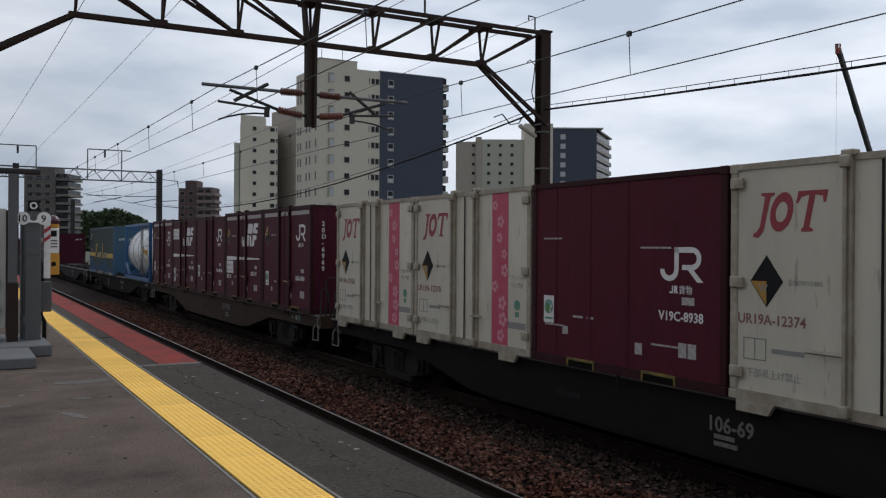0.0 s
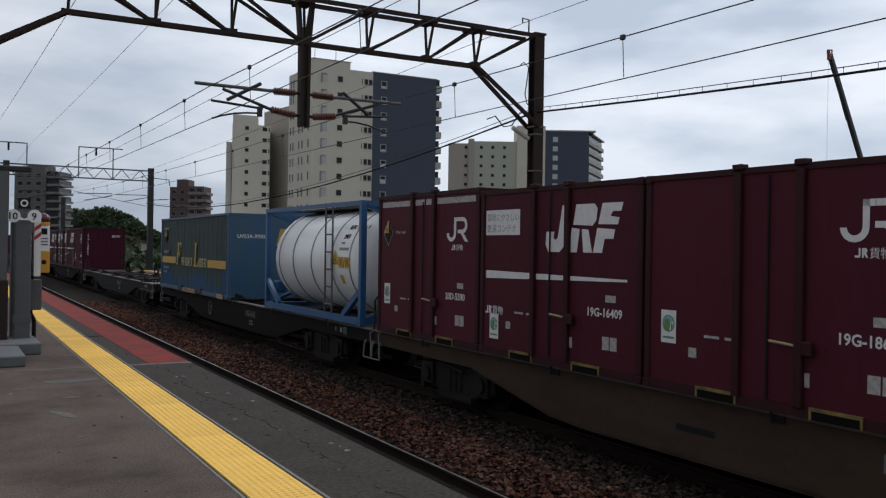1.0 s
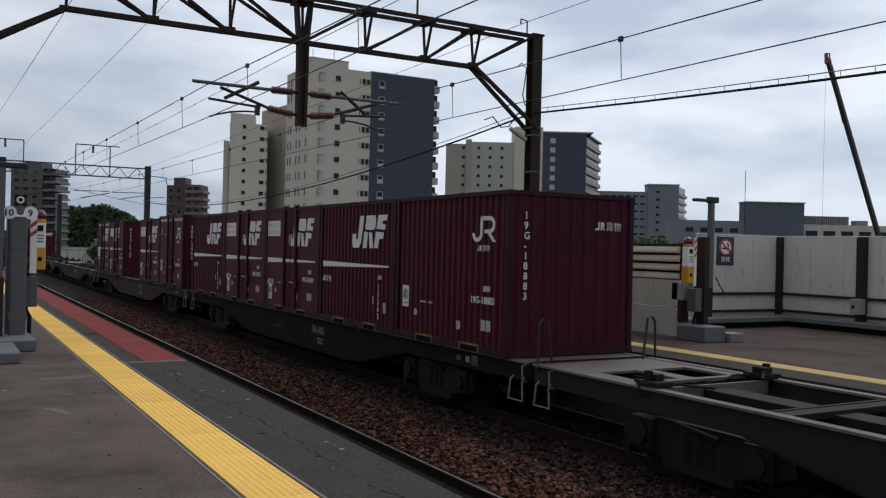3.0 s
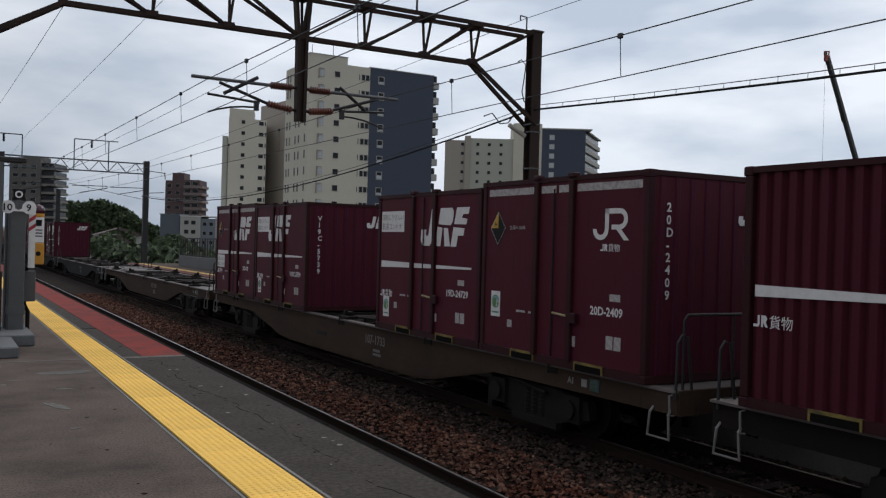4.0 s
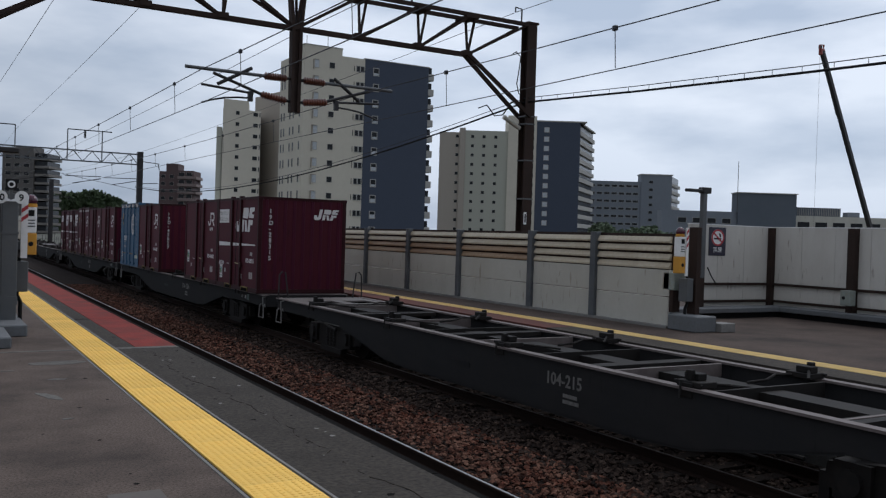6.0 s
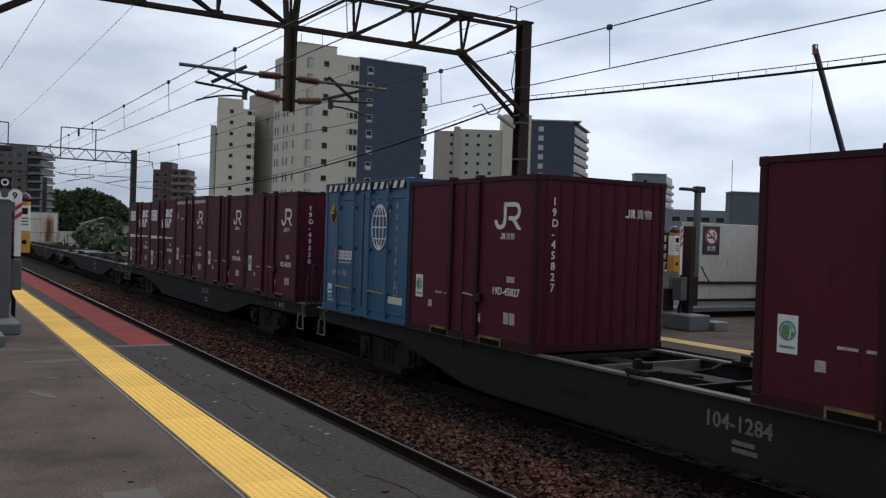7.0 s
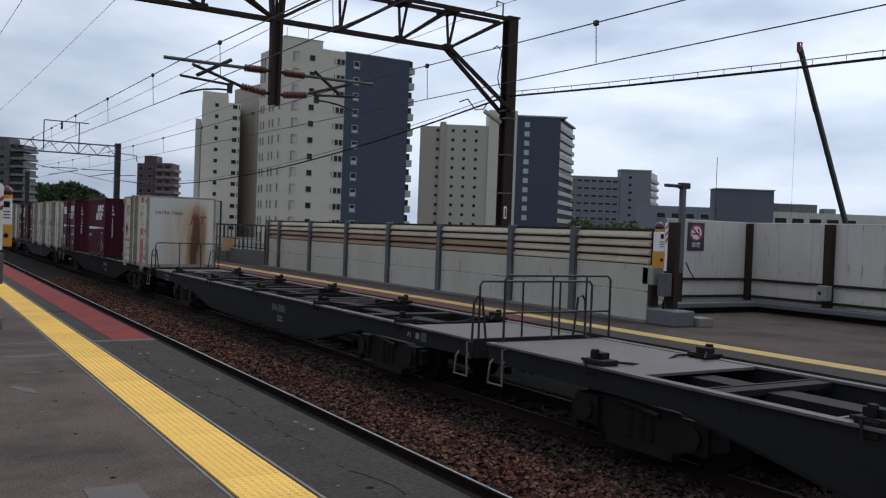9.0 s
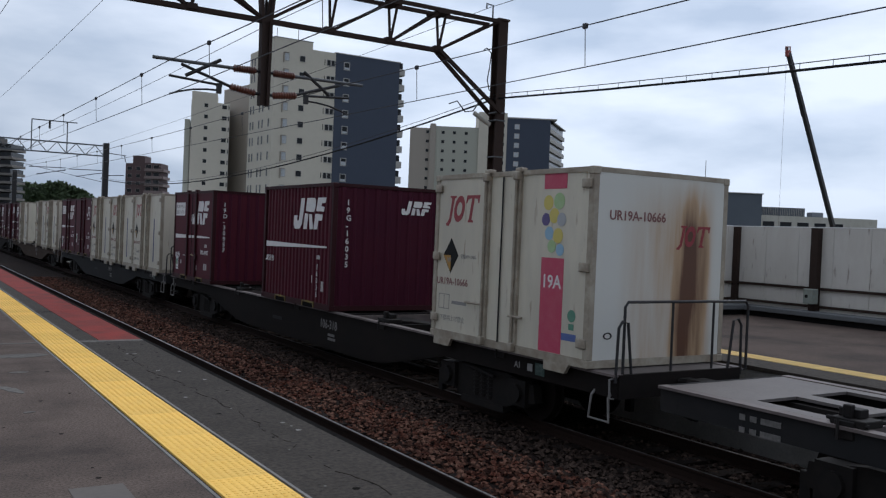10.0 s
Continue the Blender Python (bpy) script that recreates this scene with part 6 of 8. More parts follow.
def hull(length, h, corr):
    """The closed body of a container, plain or with pressed ribs along its sides."""
    def fn():
        w = BOX_W / 2
        if not corr:
            return boxes((-w + 0.02, w - 0.02, 0.02, length - 0.02, 0.06, h - 0.03))
        n = int(length / 0.19)
        step = (length - 0.24) / n
        side = [(w - 0.075, 0.05)]
        for k in range(n):
            y = 0.12 + k * step
            side += [(w - 0.075, y), (w - 0.02, y + 0.035), (w - 0.02, y + 0.115), (w - 0.075, y + 0.15)]
        side.append((w - 0.075, length - 0.05))
        return prism(bmesh.new(), side + [(-x, y) for x, y in reversed(side)], Matrix.Translation((0, 0, 0.06)), h - 0.09)
    return fn


def end_ribs(length, h, n=9):
    def fn():
        face = [(-BOX_W / 2 + 0.1, 0.04), (-BOX_W / 2 + 0.1, 0.03)]
        for k in range(n):
            x = -BOX_W / 2 + 0.16 + k * (BOX_W - 0.44) / (n - 1)
            face += [(x, 0.03), (x + 0.03, 0.003), (x + 0.09, 0.003), (x + 0.12, 0.03)]
        face += [(BOX_W / 2 - 0.1, 0.03), (BOX_W / 2 - 0.1, 0.04)]
        return prism(bmesh.new(), face, Matrix.Translation((0, 0, 0.1)), h - 0.18)
    return fn


def frame_parts(t, length, h, material, tag):
    w = BOX_W / 2
    for k, (x, y) in enumerate(((-w, 0), (w - 0.1, 0), (-w, length - 0.1), (w - 0.1, length - 0.1))):
        link_mesh("corner_post", (tag, lambda: boxes((0, 0.1, 0, 0.1, 0.1, h - 0.08), bevel=0.012)), material, t, pose(x, y, 0))
        for z in (0.0, h - 0.1):
            link_mesh("corner_casting", (tag, lambda: boxes((-0.008, 0.108, -0.008, 0.108, 0, 0.1), bevel=0.01)), material, t, pose(x, y, z))
    for s, x in ((-1, -w), (1, w - 0.06)):
        link_mesh("top_rail", (tag + str(length), lambda: boxes((0, 0.06, 0.1, length - 0.1, h - 0.07, h - 0.005))), material, t, pose(x, 0, 0))
        link_mesh("bottom_rail", (tag + str(length), lambda: boxes((0, 0.06, 0.1, length - 0.1, 0.0, 0.11))), material, t, pose(x, 0, 0))
    for y in (0.0, length - 0.06):
        link_mesh("end_top_rail", (tag, lambda: boxes((-w + 0.1, w - 0.1, 0, 0.06, h - 0.07, h - 0.005))), material, t, pose(0, y, 0))
        link_mesh("end_bottom_rail", (tag, lambda: boxes((-w + 0.1, w - 0.1, 0, 0.06, 0, 0.1))), material, t, pose(0, y, 0))


def flat_shape(name, key, outlines, material, t, m, depth=0.002, label=""):
    def fn():
        bm = bmesh.new()
        for o in outlines:
            prism(bm, o, Matrix(), depth)
        bmesh.ops.remove_doubles(bm, verts=bm.verts, dist=1e-5)
        return bm
    return link_mesh(name, (key, fn), material, t, m, label)


def arc(cx, cy, r0, r1, a0, a1, n=8, lean=0.0, sy=1.0):
    out = []
    for i in range(n):
        a, b = radians(a0 + (a1 - a0) * i / n), radians(a0 + (a1 - a0) * (i + 1) / n)
        q = [(cx + r0 * math.cos(a), cy + sy * r0 * math.sin(a)), (cx + r1 * math.cos(a), cy + sy * r1 * math.sin(a)), (cx + r1 * math.cos(b), cy + sy * r1 * math.sin(b)), (cx + r0 * math.cos(b), cy + sy * r0 * math.sin(b))]
        out.append([(x + lean * y, y) for x, y in q])
    return out


# emblems as plain shapes: a hook with a loop, a slanted cut block, a hook with a ring and a bar
HOOK_LOOP = arc(0.14, 0.14, 0.075, 0.14, 180, 360, 8) + [rect(0.215, 0.28, 0.14, 0.40), rect(0.215, 0.34, 0.335, 0.40)] + [rect(0.33, 0.47, 0.335, 0.40), rect(0.33, 0.47, 0.135, 0.195)] \
    + arc(0.47, 0.2675, 0.07, 0.1325, -90, 90, 8) + [[(0.40, 0.15), (0.48, 0.15), (0.63, 0.0), (0.545, 0.0)]]
SLANT = [[(0.05, 0.0), (0.30, 0.0), (0.42, 0.10), (0.55, 0.64), (0.36, 0.64), (0.26, 0.2), (0.2, 0.16), (0.16, 0.2), (0.18, 0.28), (0.0, 0.28), (-0.02, 0.1)],
         [(0.60, 0.37), (1.0, 0.35), (1.08, 0.42), (1.1, 0.58), (1.04, 0.64), (0.66, 0.64)], [(0.50, 0), (0.68, 0), (0.74, 0.31), (0.57, 0.33)], [(0.78, 0.31), (0.92, 0.30), (1.0, 0.0), (0.82, 0.0)],
         [(1.12, 0.37), (1.50, 0.36), (1.53, 0.45), (1.36, 0.47), (1.4, 0.53), (1.56, 0.53), (1.6, 0.64), (1.2, 0.64)], [(1.02, 0), (1.2, 0), (1.25, 0.18), (1.42, 0.18), (1.45, 0.30), (1.1, 0.32)]]
RED_TRIO = [[(0.0, -0.06), (0.08, -0.07), (0.16, 0.02), (0.26, 0.42), (0.32, 0.44), (0.32, 0.47), (0.12, 0.47), (0.12, 0.44), (0.18, 0.42), (0.10, 0.06), (0.05, 0.0), (0.0, -0.02)]] \
    + arc(0.38, 0.235, 0.085, 0.165, 0, 360, 18, lean=0.18, sy=1.42) + [[(0.70, 0.0), (0.86, 0.0), (0.86, 0.03), (0.81, 0.05), (0.89, 0.42), (0.99, 0.40), (1.0, 0.33), (1.03, 0.33), (1.06, 0.47), (0.66, 0.47), (0.63, 0.33), (0.66, 0.33), (0.70, 0.40), (0.81, 0.42), (0.73, 0.05), (0.70, 0.03)]]
WEDGE = [[(0, -0.06), (3.25, 0.0), (3.25, 0.03), (0, 0.06)]]
DIAMOND = [[(0, -0.27), (0.21, 0), (0, 0.27), (-0.21, 0)]]


def diamond(t, u, v, glyph, length=None, paint=None, rim=None):
    d = flat_shape("warning_diamond", "d", DIAMOND, BLACK, t, uv(u, v, length, 0.004), label="black and yellow warning diamond")
    flat_shape("diamond_quarter", glyph, [[(0, 0), (-0.2, 0), (0, 0.25)] if glyph == "H" else [(0, 0), (-0.2, 0), (0, -0.25)]], paint or GOLD, d, pose(0, 0, 0.002))
    lettering(glyph, 0.11, GREY_TEXT if glyph != "H" else BLACK, d, pose(-0.1, 0.02 if glyph == "H" else -0.11, 0.0045))
    if glyph == "H":
        o = [(-0.2, 0.0), (0.0, 0.25), (0.2, 0.0), (0.0, -0.25)]
        flat_shape("diamond_border", "hb", [[o[i], o[(i + 1) % 4], (o[(i + 1) % 4][0] * 0.9, o[(i + 1) % 4][1] * 0.9), (o[i][0] * 0.9, o[i][1] * 0.9)] for i in range(4)] if rim else [[o[i], o[(i + 1) % 4], (o[(i + 1) % 4][0] * 0.95, o[(i + 1) % 4][1] * 0.95), (o[i][0] * 0.95, o[i][1] * 0.95)] for i in range(4)], rim or SMALL_WHITE, d, pose(0, 0, 0.003))


SMALL_WHITE = mat("dulled_white_marking", (0.40, 0.37, 0.355), 0.6, grain=(16, 0.8, (0.12, 0.08, 0.08)))


def small_marks(t, rows, material=SMALL_WHITE):
    for u, v, w, h in rows:
        flat_shape("marking", "%.3f_%.3f" % (w, h), [rect(0, w, 0, h)], material, t, uv(u, v, off=0.002))


def name_mark(t, u, v, size, material=LOGO_WHITE, face=None):
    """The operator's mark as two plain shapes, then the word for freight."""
    flat_shape("name_marking", "n%.3f" % size, [[(0, 0), (0.45 * size, 0), (0.55 * size, 0.2 * size), (0.55 * size, 0.85 * size), (0.38 * size, 0.85 * size), (0.38 * size, 0.2 * size), (0, 0.2 * size)],
                                                [(0.7 * size, 0), (0.88 * size, 0), (0.88 * size, 0.35 * size), (1.1 * size, 0), (1.3 * size, 0), (1.1 * size, 0.4 * size), (1.25 * size, 0.6 * size), (1.1 * size, 0.85 * size), (0.7 * size, 0.85 * size)]], material, t, face(u, v) if face else uv(u, v, off=0.002))
    lettering("貨物", size * 1.05, material, t, face(u + 1.4 * size, v + 0.02 * size) if face else uv(u + 1.4 * size, v + 0.02 * size, off=0.002))


def vertical_number(t, number, x, z, size, material, face=on_front):
    """A number written downwards on the front end."""
    for k, c in enumerate(number):
        lettering(c, size, material, t, on_front(x, -0.003, z - k * size * 0.98))


HANDLE = mat("worn_pale_yellow_handle", (0.30, 0.25, 0.12), 0.6, grain=(12, 0.6, (0.12, 0.07, 0.04)))


def door_gear(t, us, material, length=None, h=BOX_H, rod=True):
    for k, u in enumerate(us):
        y = (length or BOX_L) - u
        link_mesh("door_post", ("%.2f" % h, lambda: boxes((-0.035, 0.03, -0.05, 0.05, 0.09, h - 0.06), bevel=0.01)), material, t, pose(-BOX_W / 2, y, 0))
        link_mesh("top_fitting", ("a", lambda: boxes((-0.04, 0.07, -0.07, 0.07, -0.03, 0.035), bevel=0.01)), material, t, pose(-BOX_W / 2, y, h))
    if rod:
        y = (length or BOX_L) - us[0] - 0.55
        link_mesh("locking_handle", ("a", lambda: bars([((-0.03, 0.0, 0), (-0.03, -0.3, -0.02))], 0.017, None, 6)), HANDLE if material.name.startswith("maroon") else material, t, pose(-BOX_W / 2, y + 0.1, 0.72), "worn locking handle")
        link_mesh("latch", ("a", lambda: boxes((-0.05, 0.0, -0.06, 0.06, -0.07, 0.07), bevel=0.01)), material, t, pose(-BOX_W / 2, y - 0.35, 0.68))




def maroon_box(style, number, label, end_mark="slant", emblem_u=1.72, emblem_v=1.72):
    """One twelve-foot container, its front end towards -Y."""
    h = BOX_H + (0.07 if style in ("tall", "tall_slant") else 0.0)
    corr = style in ("ribbed", "ribbed_hook")
    t = thing("freight_container", Matrix(), label, "freight container", "maroon freight containers")
    link_mesh("body", ("%s%.2f" % (corr, h), hull(BOX_L, h, corr)), MAROON, t)
    link_mesh("end_wall", ("%.2f" % h, end_ribs(BOX_L, h)), MAROON_END, t, label="pressed maroon end wall")
    frame_parts(t, BOX_L, h, MAROON_FRAME, "m%.2f" % h)
    vent = number.startswith("V19C-8")
    if vent:
        for u in (0.55, 1.3, 2.05):
            link_mesh("panel_rib", ("v", lambda: boxes((-0.006, 0.01, -0.03, 0.03, 0.12, BOX_H - 0.1))), MAROON, t, pose(-BOX_W / 2 + 0.02, BOX_L - u, 0))
        for u, v, w in ((0.28, 1.72, 0.42), (2.3, 1.6, 0.52), (0.32, 0.52, 0.42), (2.5, 0.44, 0.5)):
            link_mesh("vent_slot", ("v%.2f" % w, lambda: prism(bmesh.new(), rect(0, w, 0, 0.022), uv(0, 0), 0.008)), SMALL_WHITE, t, pose(0, -u, v), "thin white-edged vent slot")
    elif not corr:
        door_gear(t, (1.43, 2.22), MAROON_FRAME, h=h)
        link_mesh("door_gap", ("a", lambda: boxes((-0.006, 0.004, -0.012, 0.012, 0.12, BOX_H - 0.1))), BLACK, t, pose(-BOX_W / 2, BOX_L - 1.82, 0))
    for u in (1.15, 2.64):
        k = link_mesh("fork_pocket", ("a", lambda: boxes((-0.016, 0.012, -0.29, 0.29, 0.085, 0.118), (-0.016, 0.012, -0.29, -0.265, 0.0, 0.085), (-0.016, 0.012, 0.265, 0.29, 0.0, 0.085))), LIME, t, pose(-BOX_W / 2, BOX_L - u, 0), "grimy yellow fork pocket")
        # matt black filling paints the shade inside the pocket opening
        link_mesh("pocket_mouth", ("a", lambda: boxes((-0.008, 0.012, -0.264, 0.264, 0.0, 0.084))), MATT_BLACK, k)
    if style in ("tall", "tall_slant"):
        for u0, u1 in ((0.16, 1.36), (1.5, 1.84), (1.9, 2.16), (2.3, 3.55)):
            small_marks(t, [(u0, h - 0.22, u1 - u0, 0.10)])
        diamond(t, 0.42, 1.88, "H")
        lettering("全高H=2600", 0.075, SMALL_WHITE, t, uv(0.72, 1.86, off=0.003))
    if style in ("slant", "tall_slant", "ribbed"):
        flat_shape("emblem", "slant", SLANT, LOGO_WHITE, t, uv(emblem_u, 1.58, off=0.004), label="white slanted emblem")
        flat_shape("wedge_stripe", "wedge", WEDGE, LOGO_WHITE, t, uv(0.16, 1.22, off=0.004), label="tapering white stripe")
        if style == "slant":
            p = flat_shape("slogan_plate", "sl", [rect(0, 0.92, 0, 0.38)], LOGO_WHITE, t, uv(0.14, 1.82, off=0.004), label="white slogan plate")
            lettering("環境にやさしい", 0.125, GREY_TEXT, p, pose(0.03, 0.22, 0.0025))
            lettering("鉄道コンテナ", 0.135, GREY_TEXT, p, pose(0.03, 0.05, 0.0025))
        elif style == "tall_slant":
            p = flat_shape("slogan_plate", "sl2", [rect(0, 0.72, 0, 0.36)], LOGO_WHITE, t, uv(0.14, 0.78, off=0.004), label="white slogan plate")
            lettering("環境にやさしい", 0.1, GREY_TEXT, p, pose(0.02, 0.2, 0.0025))
            lettering("鉄道コンテナ", 0.11, GREY_TEXT, p, pose(0.02, 0.05, 0.0025))
        name_mark(t, 0.15, 0.62 if style != "ribbed" else 0.85, 0.14)
    else:
        flat_shape("emblem", "hook", HOOK_LOOP, LOGO_WHITE, t, uv(2.64, emblem_v, off=0.004) @ Matrix.Diagonal((1.1, 1.0, 1, 1)), label="white hook-shaped emblem")
        name_mark(t, 2.8, emblem_v - 0.14, 0.105)
    if style not in ("ribbed", "tall_slant"):
        s = flat_shape("eco_sticker", "eco", [rect(0, 0.24, 0, 0.38)], LOGO_WHITE, t, uv(0.28, 0.24 if style == "slant" else 0.55, off=0.004), label="white sticker with a green and blue drawing")
        flat_shape("eco_mark", "ecom", arc(0.12, 0.225, 0.085, 0.1, 0, 360, 16), ECO, s, pose(0, 0, 0.0032))
        flat_shape("eco_mark", "ecob", arc(0.12, 0.225, 0.0, 0.085, 20, 200, 10), ECO_BLUE, s, pose(0, 0, 0.002))
        flat_shape("eco_mark", "ecog", [[(0.05, 0.15), (0.13, 0.14), (0.15, 0.21), (0.13, 0.28), (0.06, 0.27)], [(0.16, 0.15), (0.2, 0.2), (0.17, 0.24)]], ECO_LEAF, s, pose(0, 0, 0.0045))
        flat_shape("eco_bar", "ecot", [rect(0.03, 0.21, 0.05, 0.075)], ECO, s, pose(0, 0, 0.002))
    if style != "ribbed":
        if number:
            lettering(number, 0.155, LOGO_WHITE, t, uv(2.62, 0.76, off=0.003))
        small_marks(t, [(3.0, 0.95, 0.2, 0.09), (0.95, 0.66, 0.22, 0.03), (1.25, 0.66, 0.14, 0.03), (0.72, 0.42, 0.12, 0.11), (2.2, 0.3, 0.13, 0.14), (2.95, 0.34, 0.13, 0.17), (3.1, 0.34, 0.13, 0.17)])
    else:
        lettering("I", 0.2, LOGO_WHITE, t, uv(2.72, 0.5, off=0.003))
        small_marks(t, [(2.95, 0.98, 0.16, 0.08), (3.2, 0.35, 0.12, 0.2)])
        vn = number.split("-")[-1]
        for k, c in enumerate(vn):
            lettering(c, 0.15, LOGO_WHITE, t, uv(2.95, 0.78 - 0.14 * k, off=0.003))
    if number:
        vertical_number(t, number, -BOX_W / 2 + 0.28, 2.08, 0.155, LOGO_WHITE)
    if end_mark == "slant":
        flat_shape("end_emblem", "slant", SLANT, LOGO_WHITE, t, on_front(0.3, 0.001, 1.95) @ Matrix.Scale(0.44, 4), 0.004, "white slanted emblem")
    elif end_mark == "name":
        name_mark(t, 0.42, 1.95, 0.15, LOGO_WHITE, lambda u, v: on_front(u, 0.0, v))
    return t


def reefer(number, band, label, rusted=False):
    """A white insulated twelve-foot container."""
    h = BOX_H
    t = thing("refrigerated_container", Matrix(), label, "freight container", "white insulated containers")
    link_mesh("body", ("r", hull(BOX_L, h, False)), REEFER, t)
    if rusted:
        link_mesh("end_wall", ("rust", lambda: boxes((-BOX_W / 2 + 0.09, BOX_W / 2 - 0.09, 0.004, 0.03, 0.09, h - 0.06))), RUSTED, t, label="white end wall with rust runs")
    else:
        link_mesh("end_wall", ("r", lambda: boxes((-BOX_W / 2 + 0.09, BOX_W / 2 - 0.09, 0.004, 0.03, 0.09, h - 0.06))), REEFER, t)
    frame_parts(t, BOX_L, h, REEFER_FRAME, "r")
    door_gear(t, (1.45, 2.18), REEFER_FRAME, rod=False)
    for u in (1.45, 2.18):
        link_mesh("locking_rod", ("a", lambda: bars([((-0.06, 0, 0.02), (-0.06, 0, BOX_H - 0.03))], 0.02, None, 8)), REEFER_FRAME, t, pose(-BOX_W / 2, BOX_L - u, 0), "grimy locking rod")
        link_mesh("rod_cam", ("a", lambda: boxes((-0.09, 0.0, -0.05, 0.05, -0.06, 0.06), bevel=0.012)), REEFER_FRAME, t, pose(-BOX_W / 2, BOX_L - u, 0.08))
        link_mesh("rod_cam", ("a", lambda: boxes((-0.09, 0.0, -0.05, 0.05, -0.06, 0.06), bevel=0.012)), REEFER_FRAME, t, pose(-BOX_W / 2, BOX_L - u, BOX_H - 0.08))
    link_mesh("door_gap", ("r", lambda: boxes((-0.006, 0.004, -0.012, 0.012, 0.1, BOX_H - 0.08))), BLACK, t, pose(-BOX_W / 2, BOX_L - 1.8, 0))
    link_mesh("locking_handle", ("r", lambda: bars([((-0.05, 0.0, 0), (-0.05, -0.42, 0))], 0.02, None, 6)), REEFER_FRAME, t, pose(-BOX_W / 2, BOX_L - 1.02, 0.6), "grimy locking handle")
    link_mesh("locking_handle", ("r2", lambda: bars([((-0.05, 0.0, 0), (-0.05, -0.3, 0))], 0.02, None, 6)), REEFER_FRAME, t, pose(-BOX_W / 2, BOX_L - 2.1, 0.5), "grimy locking handle")
    for u in (0.06, BOX_L - 0.06):
        for v in (0.3, 1.25, 2.3):
            link_mesh("hinge", ("a", lambda: boxes((-0.03, 0.0, -0.09, 0.09, -0.06, 0.06), bevel=0.01)), REEFER_FRAME, t, pose(-BOX_W / 2 - 0.002, BOX_L - u - (0.05 if u < 1 else -0.05), v))
    for u in (0.35, 3.1):
        link_mesh("foot_plate", ("a", lambda: prism(bmesh.new(), [(0, 0), (0.5, 0), (0.42, -0.12), (0.0, -0.12)], on_side(-BOX_W / 2 + 0.05, BOX_L - 0.05, 0.0), 0.05)), REEFER_FRAME, t, pose(0, -u + 0.3, 0))
    flat_shape("emblem", "trio", RED_TRIO, LOGO_RED, t, uv(0.3, 1.78, off=0.004) @ Matrix.Scale(0.86, 4), label="red slanted emblem")
    diamond(t, 0.48, 1.27, "W", paint=mat("ochre_marking", (0.36, 0.19, 0.03), 0.6, grain=(8, 0.4, (0.25, 0.14, 0.04))))
    lettering("全幅W=2485", 0.075, GREY_TEXT, t, uv(0.74, 1.24, off=0.003))
    if number:
        lettering(number, 0.15, mat("dull_red_marking", (0.19, 0.075, 0.07), 0.6, grain=(8, 0.4, (0.3, 0.19, 0.17))), t, uv(0.1, 0.82, off=0.003))
    flat_shape("table_marking", "tab", [rect(0, 0.3, 0, 0.012), rect(0, 0.3, 0.22, 0.232), rect(0, 0.012, 0, 0.232), rect(0.29, 0.302, 0, 0.232), rect(0.145, 0.157, 0, 0.232)], GREY_TEXT, t, uv(0.18, 0.44, off=0.003))
    small_marks(t, [(0.55, 0.53, 0.4, 0.05)], GREY_TEXT)
    lettering("下部吊上げ禁止", 0.1, GREY_TEXT, t, uv(0.22, 0.27, off=0.003))
    if band == "blossom":
        b = flat_shape("pink_band", "band", [rect(0, 0.46, 0, 2.34)], PINK, t, uv(2.62, 0.1, off=0.003), label="pink band with pale blossoms")
        rr = random.Random(5)
        o = []
        for k in range(9):
            cx, cy, r = rr.uniform(0.08, 0.38), 0.15 + k * 0.25, rr.uniform(0.05, 0.085)
            for j in range(5):
                o += [[(cx + r * 0.9 * math.cos(j * 1.257) + r * 0.55 * math.cos(a), cy + r * 0.9 * math.sin(j * 1.257) + r * 0.55 * math.sin(a)) for a in (0, 1.05, 2.1, 3.14, 4.2, 5.25)]]
        flat_shape("blossom", "bl", o, BLOSSOM, b, pose(0, 0, 0.002))
        lettering("ラッシング", 0.085, GREY_TEXT, t, uv(3.13, 1.12, off=0.003))
        lettering("リング付", 0.085, GREY_TEXT, t, uv(3.15, 1.0, off=0.003))
        flat_shape("eco_mark", "ecor", arc(0.0, 0.0, 0.0, 0.08, 0, 360, 12) + [rect(-0.05, 0.05, -0.18, -0.1)], ECO, t, uv(3.33, 0.74, off=0.004))
        small_marks(t, [(2.7, 0.38, 0.85, 0.1)], GREY_TEXT)
    elif band == "fruit":
        flat_shape("pink_band", "band2", [rect(0, 0.46, 0, 1.28), rect(0, 0.46, 2.18, 2.38)], PINK, t, uv(2.7, 0.06, off=0.003), label="crimson band")
        FRUIT = (mat("pale_lemon", (0.55, 0.46, 0.12), 0.6, grain=(9, 0.3, (0.5, 0.4, 0.1))), mat("plum", (0.10, 0.08, 0.2), 0.6, grain=(9, 0.3, (0.2, 0.12, 0.25))),
                 mat("pale_blue_fruit", (0.25, 0.4, 0.52), 0.6, grain=(9, 0.3, (0.35, 0.5, 0.6))), mat("pale_green_fruit", (0.33, 0.46, 0.22), 0.6, grain=(9, 0.3, (0.4, 0.55, 0.45))), mat("grey_fruit", (0.36, 0.37, 0.38), 0.6, grain=(9, 0.3, (0.28, 0.3, 0.33))))
